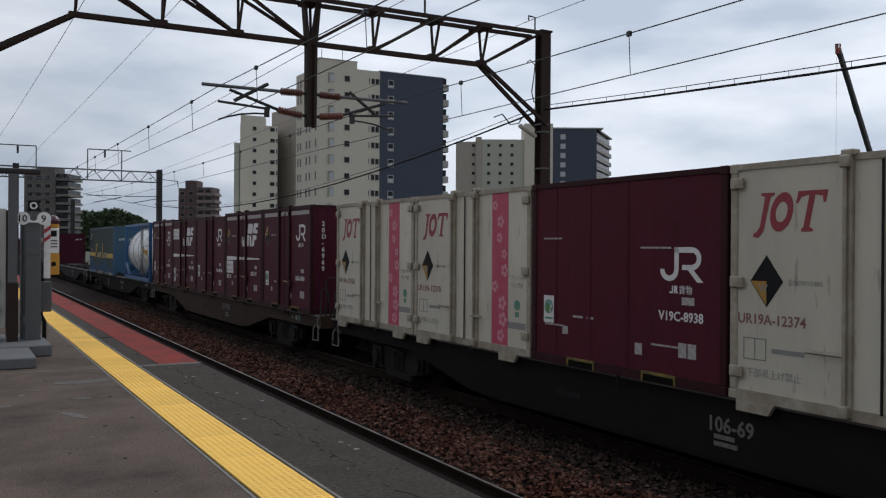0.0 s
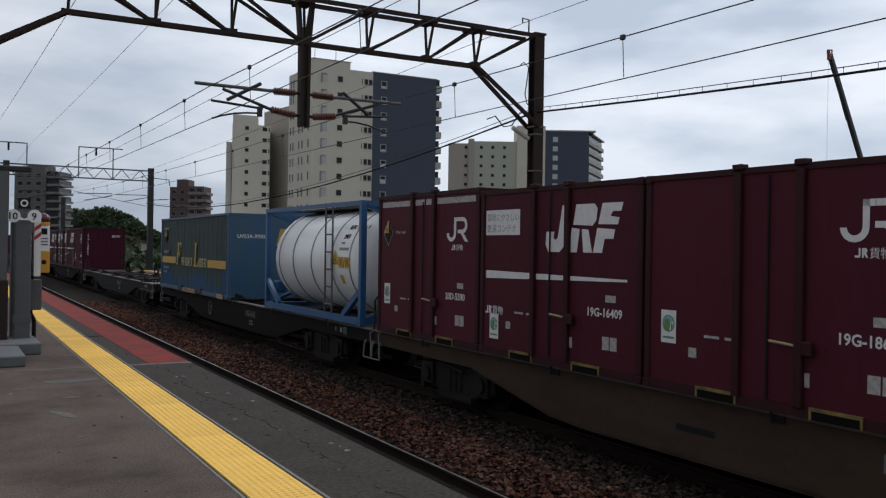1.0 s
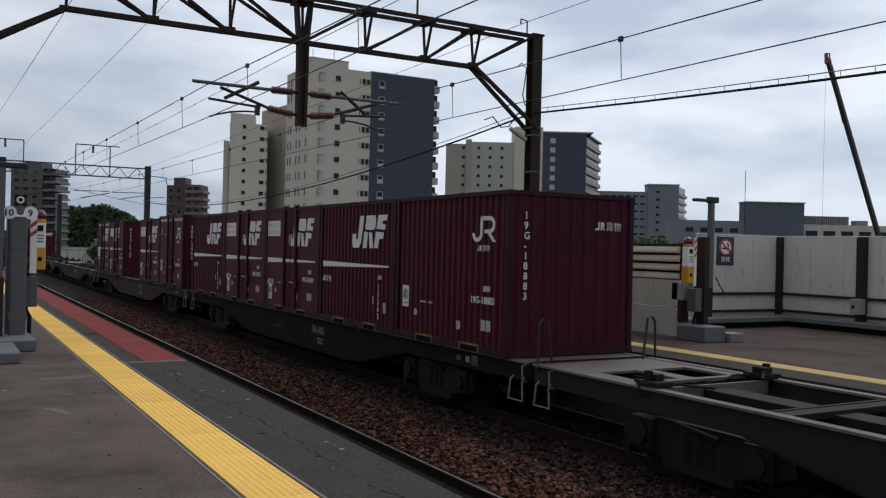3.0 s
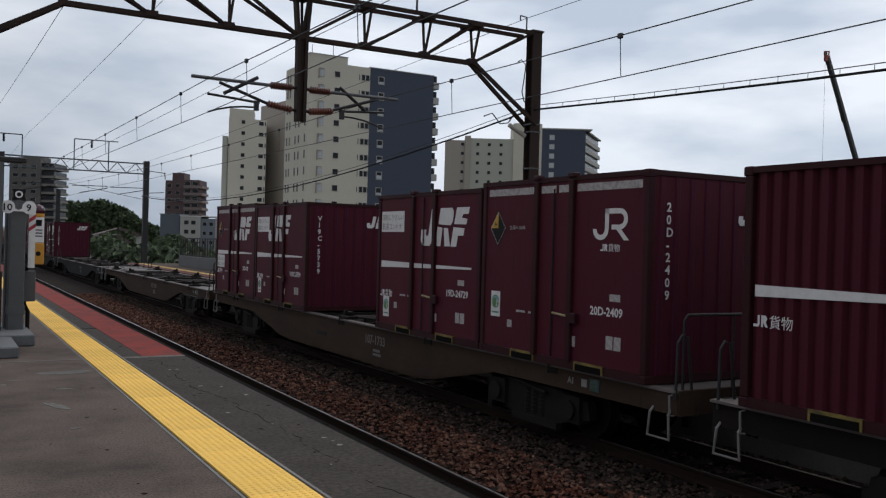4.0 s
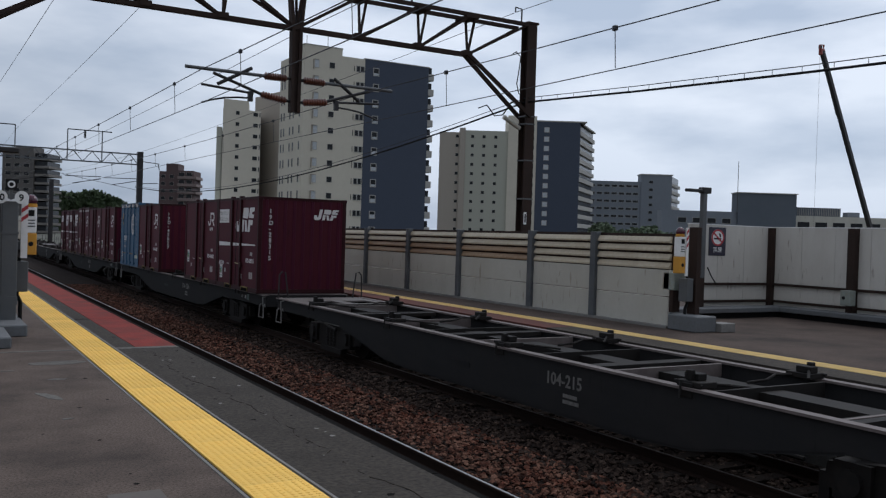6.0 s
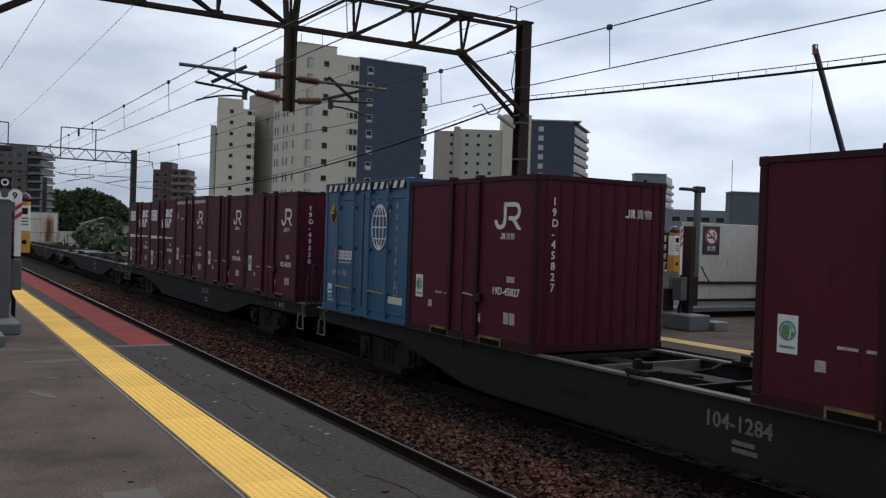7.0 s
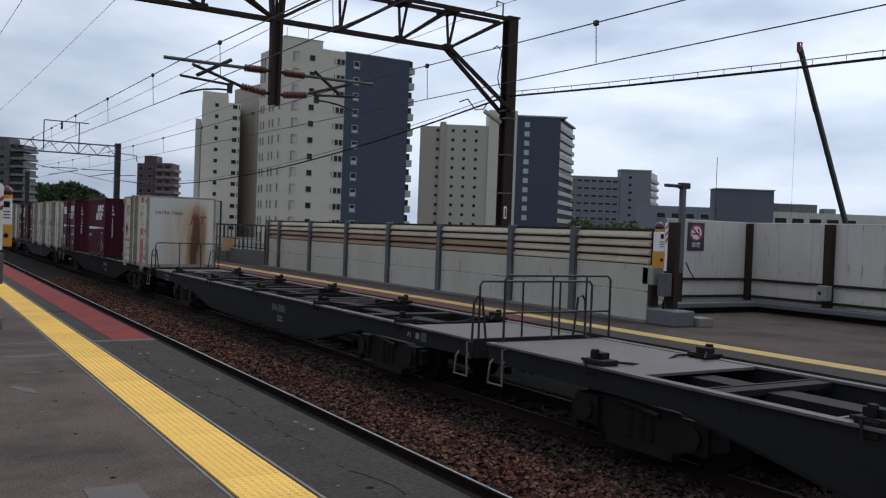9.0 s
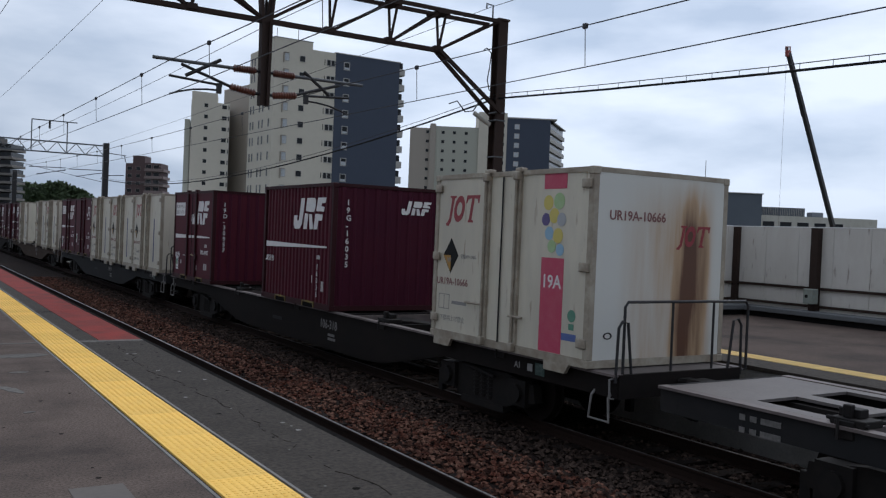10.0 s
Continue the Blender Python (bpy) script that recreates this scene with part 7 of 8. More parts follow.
        for k, (x, y, r, c) in enumerate(((2.80, 2.06, 0.10, 0), (3.02, 2.08, 0.11, 3), (2.76, 1.84, 0.085, 1), (2.93, 1.89, 0.10, 0), (3.08, 1.84, 0.09, 4), (2.84, 1.66, 0.09, 2), (3.02, 1.63, 0.10, 0), (2.90, 1.49, 0.085, 3), (3.07, 1.45, 0.08, 2))):
            flat_shape("fruit_shape", "fr%.3f" % r, arc(0, 0, 0, r, 0, 360, 14), FRUIT[c], t, uv(x, y, off=0.004 + k * 0.001))
        lettering("19A", 0.24, LOGO_WHITE, t, uv(2.72, 0.95, off=0.008))
        small_marks(t, [(2.8, 0.3, 0.65, 0.09)], mat("blue_marking", (0.08, 0.12, 0.3), 0.6, grain=(8, 0.3, (0.15, 0.2, 0.35))))
        flat_shape("eco_mark", "ecor", arc(0.0, 0.0, 0.0, 0.08, 0, 360, 12) + [rect(-0.05, 0.05, -0.18, -0.1)], ECO, t, uv(3.35, 0.62, off=0.004))
    else:
        small_marks(t, [(2.75, 0.3, 0.12, 1.4)], mat("navy_marking", (0.05, 0.06, 0.13), 0.6, grain=(8, 0.3, (0.1, 0.1, 0.18))))
    if rusted:
        lettering(number, 0.17, mat("dull_red_marking", (0.26, 0.09, 0.09)), t, on_front(-0.95, 0.0, 1.86))
        flat_shape("end_emblem", "trio", RED_TRIO, LOGO_RED, t, on_front(0.25, 0.0, 1.55) @ Matrix.Scale(0.6, 4), label="red slanted emblem")
        flat_shape("end_plate", "oval", arc(0, 0, 0.05, 0.075, 0, 360, 16, sy=0.6), STEEL_DARK, t, on_front(-0.9, 0.0, 0.4))
    return t


def blue_box(label):
    h = BOX_H + 0.1
    t = thing("freight_container", Matrix(), label, "freight container")
    link_mesh("body", ("bp", hull(BOX_L, h, False)), BLUE_BOX, t)
    link_mesh("end_wall", ("b", end_ribs(BOX_L, h)), BLUE_BOX, t)
    frame_parts(t, BOX_L, h, BLUE_BOX, "b")
    X = -BOX_W / 2
    # door leaves with shallow pressings, a dark gap between them and locking rods
    for u0, u1 in ((0.14, 0.70), (0.80, 1.45), (1.90, 2.15), (2.25, 2.90), (3.0, 3.52)):
        link_mesh("door_pressing", ("%.2f" % (u1 - u0), lambda: boxes((-0.014, 0.01, u0 - u1, 0, -0.03, 0.03), bevel=0.01)), BLUE_BOX, t, pose(X + 0.02, BOX_L - u0, h - 0.34))
        link_mesh("door_pressing", ("%.2f" % (u1 - u0), None), BLUE_BOX, t, pose(X + 0.02, BOX_L - u0, 0.16))
    link_mesh("door_gap", ("b", lambda: boxes((-0.004, 0.01, -0.022, 0.022, 0.2, h - 0.25))), BLACK, t, pose(X + 0.018, BOX_L - 1.85, 0))
    for u in (0.75, 1.5, 2.2, 2.95):
        rod = link_mesh("locking_rod", ("b", lambda: bars([((-0.03, 0, 0.05), (-0.03, 0, h - 0.04))], 0.019, None, 8)), BLUE_BOX, t, pose(X + 0.005, BOX_L - u, 0), "blue locking rod")
        for z in (0.12, 0.5, 1.3, 2.1, h - 0.22):
            link_mesh("rod_bracket", ("b", lambda: boxes((-0.05, 0.02, -0.05, 0.05, -0.03, 0.03), bevel=0.006)), BLUE_BOX, rod, pose(0, 0, z))
    OCHRE = mat("worn_orange_handle", (0.30, 0.16, 0.04), 0.6, grain=(10, 0.6, (0.10, 0.07, 0.04)))
    for u in (0.78, 2.23):
        link_mesh("door_handle", ("b", lambda: bars([((-0.055, 0.0, 0), (-0.055, -0.66, -0.015))], 0.016, None, 6)), OCHRE, t, pose(X, BOX_L - u, 0.52), "worn orange door handle")
    link_mesh("hazard_rail", ("b", lambda: boxes((-0.007, 0.0, 0.1, BOX_L - 0.1, h - 0.19, h - 0.03))), BLACK, t, pose(X, 0, 0), "black rail with white slanted stripes")
    for k in range(13):
        flat_shape("hazard_stripe", "hz", [[(0, 0), (0.13, 0), (0.2, 0.13), (0.07, 0.13)]], LOGO_WHITE, t, on_side(X - 0.0085, BOX_L - 0.16 - k * 0.265, h - 0.175))
    diamond(t, 0.42, 1.98, "H", rim=GOLD)
    g = uv(2.56, 1.72, off=0.02)
    e = flat_shape("globe_emblem", "globe", arc(0, 0, 0.298, 0.325, 0, 360, 28, sy=1.32), LOGO_WHITE, t, g, 0.012, "white globe emblem")
    flat_shape("globe_line", "g1", arc(0, 0, 0.145, 0.165, 0, 360, 24, sy=2.5), LOGO_WHITE, e, Matrix(), 0.011)
    flat_shape("globe_line", "g2", [rect(-0.3, 0.3, -0.014, 0.014), rect(-0.26, 0.26, 0.2, 0.225), rect(-0.26, 0.26, -0.225, -0.2)], LOGO_WHITE, e, Matrix(), 0.010)
    flat_shape("globe_line", "g3", [rect(-0.011, 0.011, -0.4, 0.4)], LOGO_WHITE, e, Matrix(), 0.009)
    for k in range(7):
        a = radians(150 - k * 20)
        flat_shape("arched_marking", "am", [rect(-0.03, 0.03, -0.03, 0.03)], SMALL_WHITE, t, uv(2.56 + 0.46 * math.cos(a), 1.76 + 0.52 * math.sin(a), off=0.02))
    flat_shape("name_marking", "nb", [rect(0, 0.1, 0, 0.19)], RED, t, uv(0.5, 1.06, off=0.012))
    for k in range(4):
        flat_shape("name_marking", "nb2", [rect(0, 0.15, 0.14, 0.18), rect(0, 0.15, 0.0, 0.04), rect(0, 0.04, 0.04, 0.14), rect(0.11, 0.15, 0.04, 0.14), rect(0.04, 0.11, 0.075, 0.1)], LOGO_WHITE, t, uv(0.66 + 0.18 * k, 1.06, off=0.016))
    small_marks(t, [(0.66, 0.99, 0.62, 0.03)])
    lettering("UV18A-730", 0.15, SMALL_WHITE, t, uv(0.40, 0.74, off=0.016))
    for k, c in enumerate("RSV17013"):
        lettering(c, 0.15, SMALL_WHITE, t, uv(3.2, 2.06 - k * 0.2, off=0.02))
    flat_shape("number_box", "nbx", [rect(0, 0.12, 0, 0.012), rect(0, 0.12, 0.15, 0.162), rect(0, 0.012, 0.012, 0.15), rect(0.108, 0.12, 0.012, 0.15)], SMALL_WHITE, t, uv(3.2, 0.46 + 0.03, off=0.02))
    flat_shape("label_plate", "lb", [rect(0, 0.2, 0, 0.2)], LOGO_WHITE, t, uv(0.22, 0.34, off=0.016), label="white label plate with an arrow")
    flat_shape("arrow_marking", "la", [rect(0.03, 0.13, 0.06, 0.08), [(0.13, 0.04), (0.18, 0.07), (0.13, 0.1)]], BLACK, t, uv(0.22, 0.34, off=0.022))
    small_marks(t, [(0.22, 0.26, 0.22, 0.04), (0.22, 0.19, 0.26, 0.04)])
    flat_shape("label_plate", "lc", [rect(0, 0.55, 0, 0.13)], mat("pale_cream_plate", (0.55, 0.55, 0.42), 0.6, grain=(9, 0.4, (0.4, 0.4, 0.32))), t, uv(2.98, 0.34, off=0.02), label="cream label plate")
    vertical_number(t, "UV18A", 0.6, 1.9, 0.16, LOGO_WHITE)
    return t


def long_box(label):
    """A thirty-one-foot weathered container."""
    L, h = 9.09, 2.56
    t = thing("long_container", Matrix(), label, "freight container")

    link_mesh("body", ("fl", lambda: boxes((-BOX_W / 2 + 0.04, BOX_W / 2 - 0.04, 0.04, L - 0.04, 0.08, h - 0.03))), FADED, t, label="green paint faded to blue")
    for k in range(17):
        link_mesh("panel_rib", ("fl", lambda: boxes((-0.008, 0.0, -0.03, 0.03, 0.12, h - 0.07))), mat("faded_rib", (0.030, 0.046, 0.042), 0.6, grain=(6, 0.6, (0.016, 0.03, 0.045), (1, 1, 0.2)), stain=(1.1, 0.6, (0.02, 0.022, 0.02))), t, pose(-BOX_W / 2 + 0.04, 0.35 + k * (L - 0.7) / 16, 0))
    link_mesh("end_wall", ("fl", lambda: boxes((-BOX_W / 2 + 0.09, BOX_W / 2 - 0.09, 0.01, 0.04, 0.1, h - 0.06))), mat("faded_blue_end", (0.018, 0.08, 0.16), 0.55, grain=(6, 0.4, (0.06, 0.09, 0.09), (1, 1, 0.2)), stain=(0.9, 0.6, (0.06, 0.10, 0.10))), t, label="faded blue end wall")
    frame_parts(t, L, h, mat("faded_blue_frame", (0.03, 0.085, 0.16), 0.55, grain=(8, 0.5, (0.05, 0.07, 0.09)), stain=(1.2, 0.5, (0.09, 0.10, 0.10))), "fl")
    PALE = mat("faded_cream_marking", (0.46, 0.40, 0.22), 0.6, grain=(8, 0.4, (0.3, 0.27, 0.16)))
    AMBER = mat("amber_band", (0.50, 0.30, 0.035), 0.6, grain=(6, 0.4, (0.34, 0.22, 0.06)), stain=(1.5, 0.5, (0.38, 0.24, 0.06)))
    X = -BOX_W / 2 - 0.002

    def strip(name, u0, u1, v0, v1, material, label="", parent=None, d=0.012, off=0.0):
        return link_mesh(name, ("%.2f_%.2f" % (u0, v0), lambda: prism(bmesh.new(), rect(0, u1 - u0, 0, v1 - v0), on_side(X - off, L - u0, v0), d)), material, parent or t, label=label)

    strip("amber_band", 0.34, 2.50, 0.92, 1.15, AMBER, "amber band")
    strip("amber_band", 6.86, 8.92, 0.88, 1.12, AMBER, "amber band")
    big = [(0, 0), (0.30, 0), (0.30, 0.03), (0.22, 0.06), (0.31, 0.37), (0.48, 0.37), (0.50, 0.27), (0.54, 0.27), (0.60, 0.55), (0.56, 0.55), (0.50, 0.43), (0.33, 0.43), (0.42, 0.73), (0.62, 0.73), (0.70, 0.58), (0.74, 0.58), (0.76, 0.78), (0.19, 0.78), (0.19, 0.75), (0.28, 0.73), (0.10, 0.06), (0, 0.03)]
    foot = [(0, 0), (0.60, 0), (0.66, 0.22), (0.62, 0.22), (0.50, 0.06), (0.27, 0.06), (0.35, 0.73), (0.44, 0.76), (0.44, 0.79), (0.14, 0.79), (0.14, 0.76), (0.22, 0.73), (0.10, 0.06), (0, 0.03)]
    link_mesh("tall_letter_shape", ("f1", lambda: prism(bmesh.new(), big, on_side(X, L - 2.56, 0.88), 0.012)), AMBER, t, label="tall amber shape")
    link_mesh("tall_letter_shape", ("f2", lambda: prism(bmesh.new(), foot, on_side(X, L - 5.06, 0.87), 0.012)), AMBER, t, label="tall amber shape")
    # smaller shapes beside the tall ones: footed stems with thin arms
    arms = ((0.13, 0.24, 0.16), (0.0, 0.12, 0.24), (), (0.0, 0.1), (0.12,), (0.24,), (), (0.0, 0.24), (0.0, 0.12, 0.24), (0.13, 0.24))

    def small_shape(u, w, rows, twin):
        def fn():
            bm = bmesh.new()
            m = on_side(X, L - u, 0.875)
            stem = 0.042
            x0 = w / 2 - stem / 2 if not twin and rows == (0.24,) else 0.02
            prism(bm, rect(x0, x0 + stem, 0.0, 0.28), m, 0.012)
            for v in (0.0, 0.262):
                prism(bm, rect(x0 - 0.025, x0 + stem + 0.025, v, v + 0.018), m, 0.013)
            if twin:
                prism(bm, rect(w - 0.07, w - 0.035, 0.0, 0.28), m, 0.012)
            for v in rows:
                prism(bm, rect(0.0 if x0 > 0.03 else x0, w - 0.03, v, v + 0.018), m, 0.0135)
            return bm
        return fn
    us = (3.38, 3.67, 3.93, 4.08, 4.36, 4.66, 5.78, 5.92, 6.22, 6.46)
    ws = (0.25, 0.23, 0.12, 0.25, 0.27, 0.26, 0.12, 0.27, 0.22, 0.25)
    for k, (u, w) in enumerate(zip(us, ws)):
        link_mesh("letter_shape", ("f%d" % k, small_shape(u, w, arms[k], k in (0, 3, 4, 7, 9))), PALE, t, label="small cream shape")
    d = link_mesh("warning_diamond", ("fl", lambda: prism(bmesh.new(), [(-0.23, 0.0), (0.23, 0.0), (0.0, -0.25)], on_side(X, L - 0.83, 1.88), 0.012)), BLACK, t)
    link_mesh("diamond_half", ("fl", lambda: prism(bmesh.new(), [(-0.23, 0.0), (0.23, 0.0), (0.0, 0.25)], on_side(X, L - 0.83, 1.885), 0.012)), mat("burnt_orange", (0.3, 0.14, 0.02), 0.6, grain=(8, 0.3, (0.2, 0.1, 0.04))), d)
    FAINT = mat("faint_cream_marking", (0.14, 0.13, 0.09), 0.6, grain=(10, 0.6, (0.07, 0.08, 0.07)))
    strip("small_marking", 0.55, 1.35, 2.14, 2.22, FAINT)
    r = strip("red_label", 0.56, 1.40, 1.26, 1.38, mat("faded_red_label", (0.16, 0.07, 0.05), 0.6, grain=(9, 0.5, (0.2, 0.14, 0.1))), "faded red label")
    strip("label_bar", 0.62, 1.34, 1.30, 1.34, FAINT, "", r, 0.004, 0.012)
    strip("small_marking", 0.55, 1.42, 0.70, 0.78, FAINT)
    strip("small_marking", 0.58, 1.2, 0.55, 0.62, FAINT)
    OCHRE = mat("ochre_label_plate", (0.34, 0.24, 0.15), 0.6, grain=(9, 0.5, (0.2, 0.12, 0.08)))
    for u0, u1 in ((3.72, 5.34), (8.05, 8.7)):
        q = strip("label_plate", u0, u1, -0.02, 0.12, OCHRE, "faded ochre label plate", None, 0.02, 0.02)
        if u0 < 5:
            lettering("コン専用フォークポケット", 0.12, BLACK, q, on_side(X - 0.041, L - 3.78, 0.01))
    for u in (3.2, 5.75):
        link_mesh("pocket_plate", ("fl", lambda: boxes((-0.02, 0.03, -0.3, 0.3, 0.02, 0.17), bevel=0.008)), mat("rusty_pocket_plate", (0.06, 0.028, 0.02), 0.8, grain=(9, 0.5, (0.03, 0.018, 0.014))), t, pose(-BOX_W / 2, L - u, 0), "rusty fork pocket plate")
    lettering("UV53A-39003", 0.16, LOGO_WHITE, t, on_front(-0.95, 0.008, 1.82))
    flat_shape("end_emblem", "flend", [[(0, 0), (0.1, 0), (0.16, 0.22), (0.34, 0.22), (0.36, 0.3), (0.18, 0.3), (0.22, 0.44), (0.46, 0.44), (0.48, 0.52), (0.13, 0.52)], [(0.42, 0), (0.8, 0), (0.82, 0.09), (0.54, 0.09), (0.65, 0.52), (0.55, 0.52)]], GOLD, t, on_front(0.25, 0.008, 1.6), 0.008, "yellow slanted emblem")
    return t


def tank_box(label):
    """A twenty-foot tank in an open blue frame."""
    L, h, w = 6.06, 2.56, BOX_W / 2
    t = thing("tank_container", Matrix(), label, "tank container")
    for x in (-w, w - 0.13):
        for y in (0.0, L - 0.13):
            link_mesh("corner_post", ("t", lambda: boxes((0, 0.13, 0, 0.13, 0, h), bevel=0.012)), TANK_BLUE, t, pose(x, y, 0))
        link_mesh("bottom_rail", ("t", lambda: boxes((0, 0.12, 0.13, L - 0.13, 0.02, 0.16))), TANK_BLUE, t, pose(x, 0, 0))
        link_mesh("top_rail", ("t", lambda: boxes((0, 0.09, 0.13, L - 0.13, h - 0.1, h - 0.01))), TANK_BLUE, t, pose(x, 0, 0))
        for y0, y1 in ((0.1, 1.0), (L - 0.1, L - 1.0)):
            link_mesh("gusset", ("t%.1f" % y0, lambda: bars([((0.06, y0, 0.72), (0.06, y1, 0.16))], 0.09, 0.12)), TANK_BLUE, t, pose(x, 0, 0))
    for y in (0.0, L - 0.13):
        for z in (0.02, h - 0.13):
            link_mesh("end_rail", ("t", lambda: boxes((-w + 0.13, w - 0.13, 0, 0.12, 0, 0.12))), TANK_BLUE, t, pose(0, y, z))
        link_mesh("end_brace", ("t", lambda: bars([((-w + 0.1, 0.06, 0.1), (0, 0.06, 0.6)), ((w - 0.1, 0.06, 0.1), (0, 0.06, 0.6)), ((-w + 0.1, 0.06, h - 0.1), (0, 0.06, h - 0.5)), ((w - 0.1, 0.06, h - 0.1), (0, 0.06, h - 0.5))], 0.1, 0.08)), TANK_BLUE, t, pose(0, y, 0))
    R, cz = 1.16, 1.30

    def shell():
        bm = bmesh.new()
        n = 40
        prof = [(0.22, 0.0), (0.24, 0.45), (0.32, 0.85), (0.46, 1.06), (0.66, R), (L - 0.66, R), (L - 0.46, 1.06), (L - 0.32, 0.85), (L - 0.24, 0.45), (L - 0.22, 0.0)]
        rings = []
        for y, r in prof:
            rings.append([bm.verts.new((max(r, 0.001) * math.cos(2 * math.pi * i / n), y, cz + max(r, 0.001) * math.sin(2 * math.pi * i / n))) for i in range(n)])
        for a, b in zip(rings, rings[1:]):
            for i in range(n):
                f = bm.faces.new((a[i], a[(i + 1) % n], b[(i + 1) % n], b[i]))
                f.smooth = True
        return bm
    link_mesh("tank_shell", ("t", shell), TANK_WHITE, t, label="white clad tank barrel")
    for y in (0.75, 1.75, 2.95, 4.15, 5.15):
        def band(y=y):
            bm = bmesh.new()
            n = 40
            for i in range(n):
                a, b = 2 * math.pi * i / n, 2 * math.pi * (i + 1) / n
                prism(bm, [(R * math.cos(a), R * math.sin(a)), ((R + 0.012) * math.cos(a), (R + 0.012) * math.sin(a)), ((R + 0.012) * math.cos(b), (R + 0.012) * math.sin(b)), (R * math.cos(b), R * math.sin(b))], Matrix.Translation((0, y, cz)) @ pose(0, 0, 0, 90), 0.05)
            return bm
        link_mesh("tank_band", ("t", lambda: band(0.0)), BAND, t, pose(0, y, 0), "dark steel band")
    link_mesh("ladder", ("t", lambda: bars([((-w + 0.02, 1.55, 0.1), (-w + 0.02, 1.55, h)), ((-w + 0.02, 1.95, 0.1), (-w + 0.02, 1.95, h))] + [((-w + 0.02, 1.55, 0.35 + 0.38 * k), (-w + 0.02, 1.95, 0.35 + 0.38 * k)) for k in range(6)], 0.022, None, 6)), GREY_PAINT, t, label="grey steel ladder")
    link_mesh("walkway", ("t", lambda: boxes((-0.6, 0.6, 0.5, L - 0.5, h - 0.09, h - 0.05), (-0.3, 0.3, 2.6, 3.3, h - 0.16, h + 0.02))), STEEL_DARK, t, label="grated top walkway")
    link_mesh("valve_box", ("t", lambda: boxes((-w + 0.15, -w + 0.42, L - 0.5, L - 0.2, 0.4, 0.7), bevel=0.03)), TANK_BLUE, t)

    def shell_at(y, z):
        a = math.asin((z - cz) / R)
        return Matrix.Translation((-R * math.cos(a) - 0.004, y, z)) @ Matrix.Rotation(-a, 4, "Y").inverted() @ SIDE
    lettering("REFU 194101 4", 0.16, BLACK, t, shell_at(1.25, 1.98))
    lettering("20K0", 0.15, BLACK, t, shell_at(1.28, 1.78))
    small_marks_rows = ((1.3, 1.66, 0.2, 0.05), (1.32, 1.53, 0.5, 0.06))
    for y, z, a, b in small_marks_rows:
        flat_shape("marking", "tm%.2f" % a, [rect(0, a, 0, b)], GREY_TEXT, t, shell_at(y, z))
    tri = flat_shape("warning_triangle", "tri", [[(-0.17, 0), (0.17, 0), (0, 0.32)]], GOLD, t, shell_at(1.45, 1.22), 0.01, "yellow warning triangle")
    flat_shape("triangle_edge", "trie", [[(-0.14, 0.02), (0.14, 0.02), (0.14, 0.04), (-0.14, 0.04)], [(-0.02, 0.08), (0.03, 0.08), (0.0, 0.2), (-0.02, 0.2)]], BLACK, tri, pose(0, 0, 0.008))
    for y in (1.28, 0.95):
        sq = flat_shape("orange_label", "sq", [rect(0, 0.27, 0, 0.23)], GOLD, t, shell_at(y, 1.16), 0.01, "orange warning label")
        flat_shape("label_cross", "sqx", [[(0.05, 0.04), (0.08, 0.04), (0.22, 0.19), (0.19, 0.19)], [(0.19, 0.04), (0.22, 0.04), (0.08, 0.19), (0.05, 0.19)]], BLACK, sq, pose(0, 0, 0.008))
    flat_shape("orange_label", "sq2", [rect(0, 0.13, 0, 0.2)], GOLD, t, shell_at(1.25, 0.82), 0.01, "orange warning label")
    return t


# ---- the consist: front of each wagon's load along the train at the start ----
FRONT_AT = [-0.55, 19.70, 39.10, 59.90, 79.57, 99.63, 119.75, 139.85, 160.2, 180.45, 200.15, 220.1, 240.33, 260.5, 280.6, 300.7]
NUMBERS = ["106-69", "107-1962", "106-3160", "104-2217", "106-882", "107-1733", "107-1108", "104-215", "104-1284", "104-741", "106-535", "104-2001", "106-318", "104-96", "107-640", "106-77"]
MV = []      # (thing, place along the train, sideways, up)
for s, num in zip(FRONT_AT, NUMBERS):
    MV.append((build_wagon(Matrix(), SILL_BROWN if num.startswith("107") else SILL_SLATE if num.startswith("104") or num == "106-535" else SILL, num, num not in ("106-882", "104-1284")), s, DECK_Z))


def load(w, slot, t, off=None):
    MV.append((t, FRONT_AT[w] + (slot * SLOT if off is None else off), DECK_Z + 0.012))


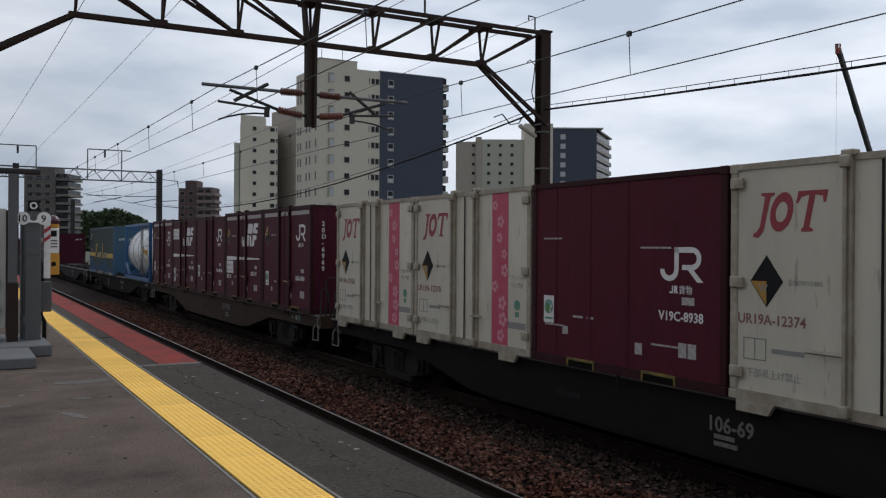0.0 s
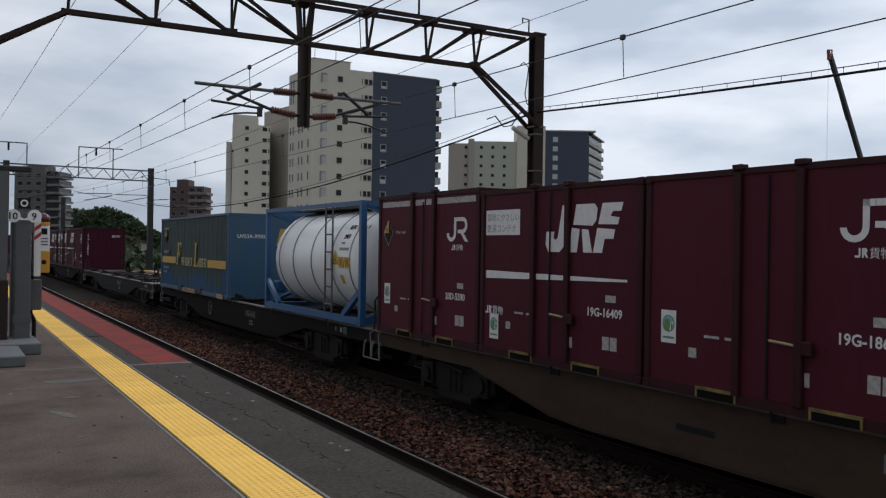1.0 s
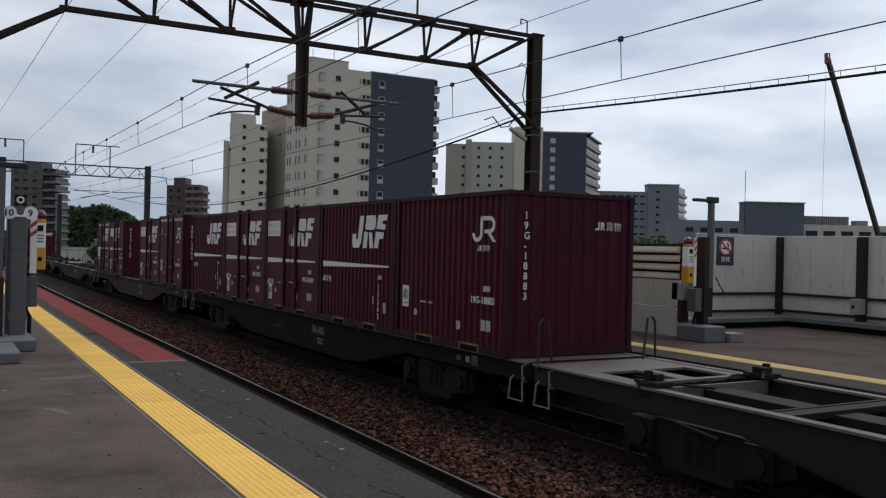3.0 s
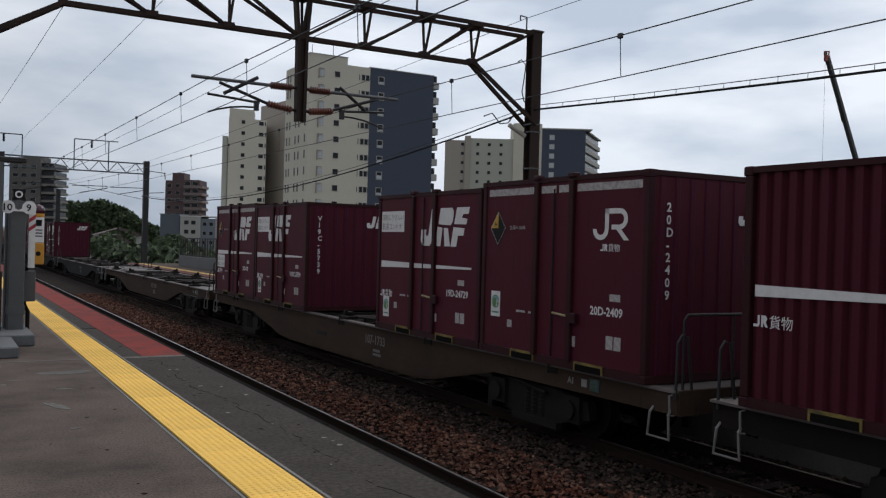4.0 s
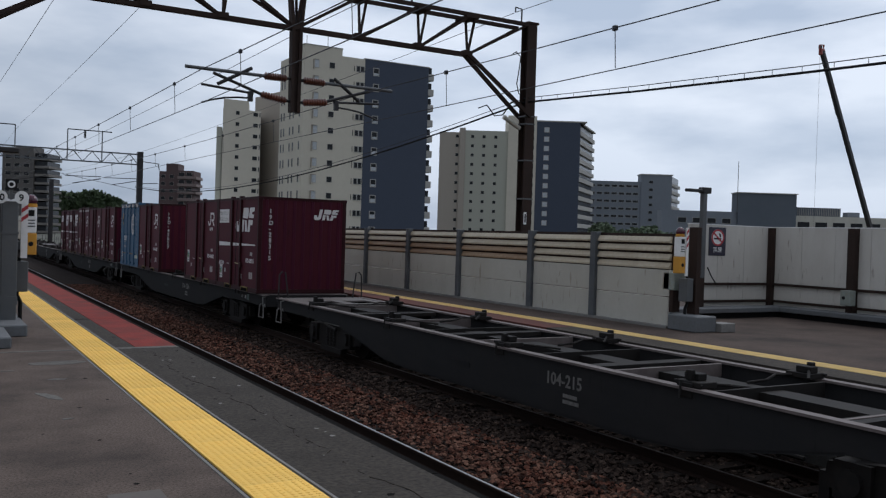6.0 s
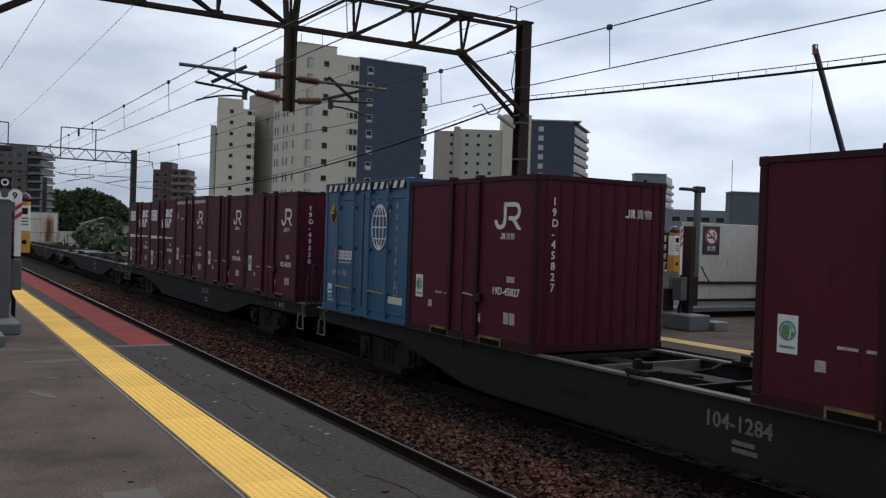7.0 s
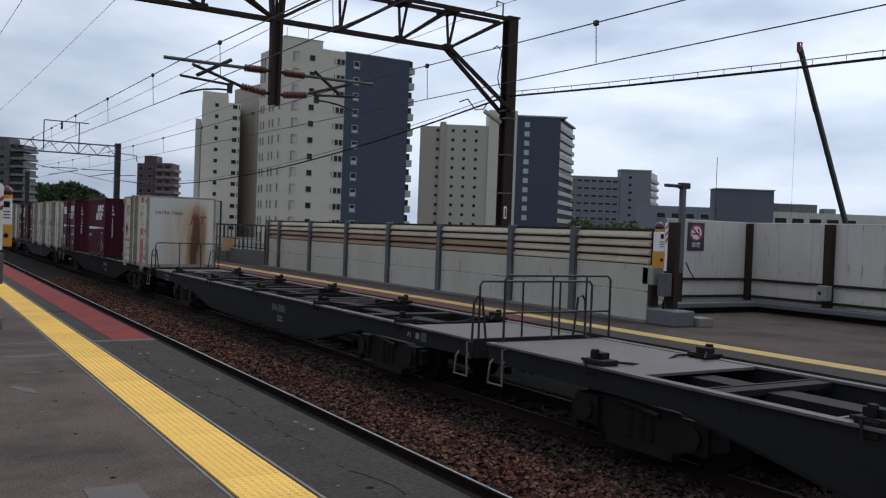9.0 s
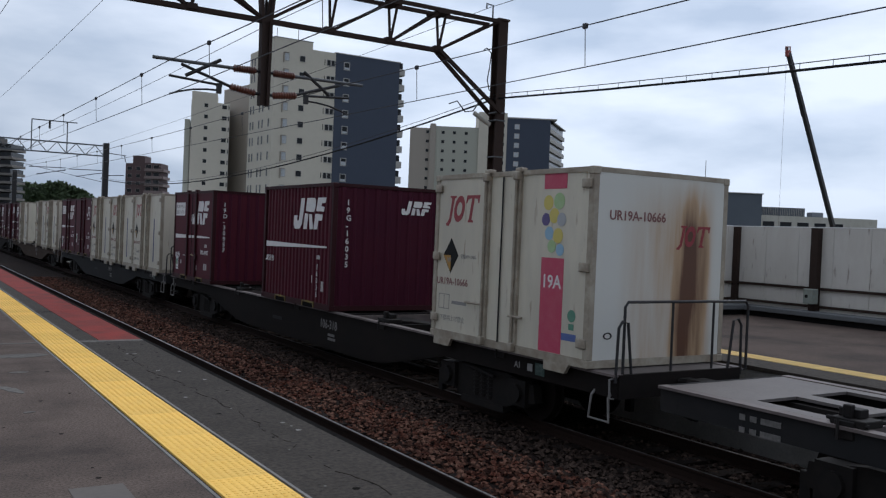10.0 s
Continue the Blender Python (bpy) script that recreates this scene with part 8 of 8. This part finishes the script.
PLAIN = "maroon steel freight container with a white hook emblem"
SLN = "maroon steel freight container with a slanted emblem and slogan plate"
TALL = "tall maroon freight container with white top bars and warning diamond"
RIB = "ribbed maroon freight container with a white slanted emblem"
JOT_B = "white insulated container with a pink blossom band"
JOT_P = "white insulated container with red emblem and warning diamond"
for w, slot, t in ((0, 0, reefer("UR19A-12381", "plain", JOT_P)), (0, 1, reefer("UR19A-12374", "plain", JOT_P)), (0, 2, maroon_box("hook", "V19C-8938", PLAIN, emblem_v=1.22)),
                   (0, 3, reefer("UR19A-12370", "blossom", JOT_B)), (0, 4, reefer("UR19A-12963", "blossom", JOT_B)),
                   (1, 0, maroon_box("tall", "20D-6969", TALL)), (1, 1, maroon_box("tall_slant", "20D-137", TALL)), (1, 2, maroon_box("hook", "19G-18690", PLAIN)),
                   (1, 3, maroon_box("slant", "19G-16409", SLN)), (1, 4, maroon_box("tall", "20D-5590", TALL)),
                   (4, 0, maroon_box("ribbed_hook", "19G-18883", "ribbed maroon freight container with a white hook emblem", "name")), (4, 1, maroon_box("ribbed", "19G-15202", RIB)), (4, 2, maroon_box("slant", "19G-15410", SLN)),
                   (4, 3, maroon_box("slant", "19G-16021", SLN)), (4, 4, maroon_box("ribbed", "19G-15864", RIB)),
                   (5, 0, maroon_box("tall", "20D-2409", TALL)), (5, 1, maroon_box("slant", "19D-24729", SLN)), (5, 3, maroon_box("slant", "V19C-5739", SLN, emblem_u=1.02)), (5, 4, maroon_box("tall_slant", "20D-93", TALL)),
                   (8, 0, maroon_box("slant", "19D-28315", SLN)), (8, 1, maroon_box("hook", "19D-43882", PLAIN, "name")), (8, 3, maroon_box("hook", "19D-45827", PLAIN, "name")),
                   (8, 4, blue_box("blue ribbed freight container with a white globe emblem")),
                   (9, 0, maroon_box("hook", "19D-49330", PLAIN, "name")), (9, 1, maroon_box("hook", "19D-43186", PLAIN)), (9, 2, maroon_box("tall", "20D-5514", TALL)),
                   (9, 3, maroon_box("slant", "19D-20229", SLN)), (9, 4, maroon_box("slant", "19D-38230", SLN)),
                   (12, 0, reefer("UR19A-10666", "fruit", "white insulated container with crimson band and rust-streaked end", True)), (12, 2, maroon_box("ribbed", "19G-16035", RIB)),
                   (12, 4, maroon_box("slant", "19D-30957", SLN)),
                   (13, 0, reefer("UR19A-11201", "plain", JOT_P)), (13, 1, reefer("UR19A-11322", "plain", JOT_P)), (13, 2, reefer("UR19A-10847", "plain", JOT_P)),
                   (13, 3, maroon_box("hook", "19D-31105", PLAIN)), (13, 4, maroon_box("slant", "19D-27720", SLN)),
                   (14, 0, reefer("UR19A-12003", "plain", JOT_P)), (14, 1, reefer("UR19A-12077", "plain", JOT_P)), (14, 3, reefer("UR19A-11590", "plain", JOT_P)), (14, 4, maroon_box("slant", "19D-26018", SLN)),
                   (15, 0, maroon_box("hook", "19D-40021", PLAIN)), (15, 1, maroon_box("slant", "19D-22910", SLN)), (15, 3, maroon_box("tall", "20D-811", TALL))):
    load(w, slot, t)
load(2, 0, tank_box("white tank in an open blue frame with orange labels"), 0.03)
load(2, 0, long_box("long weathered green and blue freight container"), 9.55)

# ---- paving pieces ----
tile_me = tactile_tile()
for k in range(-50, 130):
    shared("tile", tile_me, plat, pose(1.868, 2.2 + k * 0.4, 0.004))
far_tile = tactile_tile(YELLOW_PALE)
for k in range(-50, 140):
    shared("tile", far_tile, fplat, pose(11.07, 1.4 + k * 0.4, FAR_Z + 0.004))


def run(t):
    """How far the train has gone by t seconds."""
    return 22.734 * t + 0.04754 * t * t


def motions():
    times = [k * 0.5 for k in range(21)]
    for ob, s, z in MV:
        walk(ob, [(t, pose(TRACK_FAR, s - run(t), z)) for t in times])


motions()
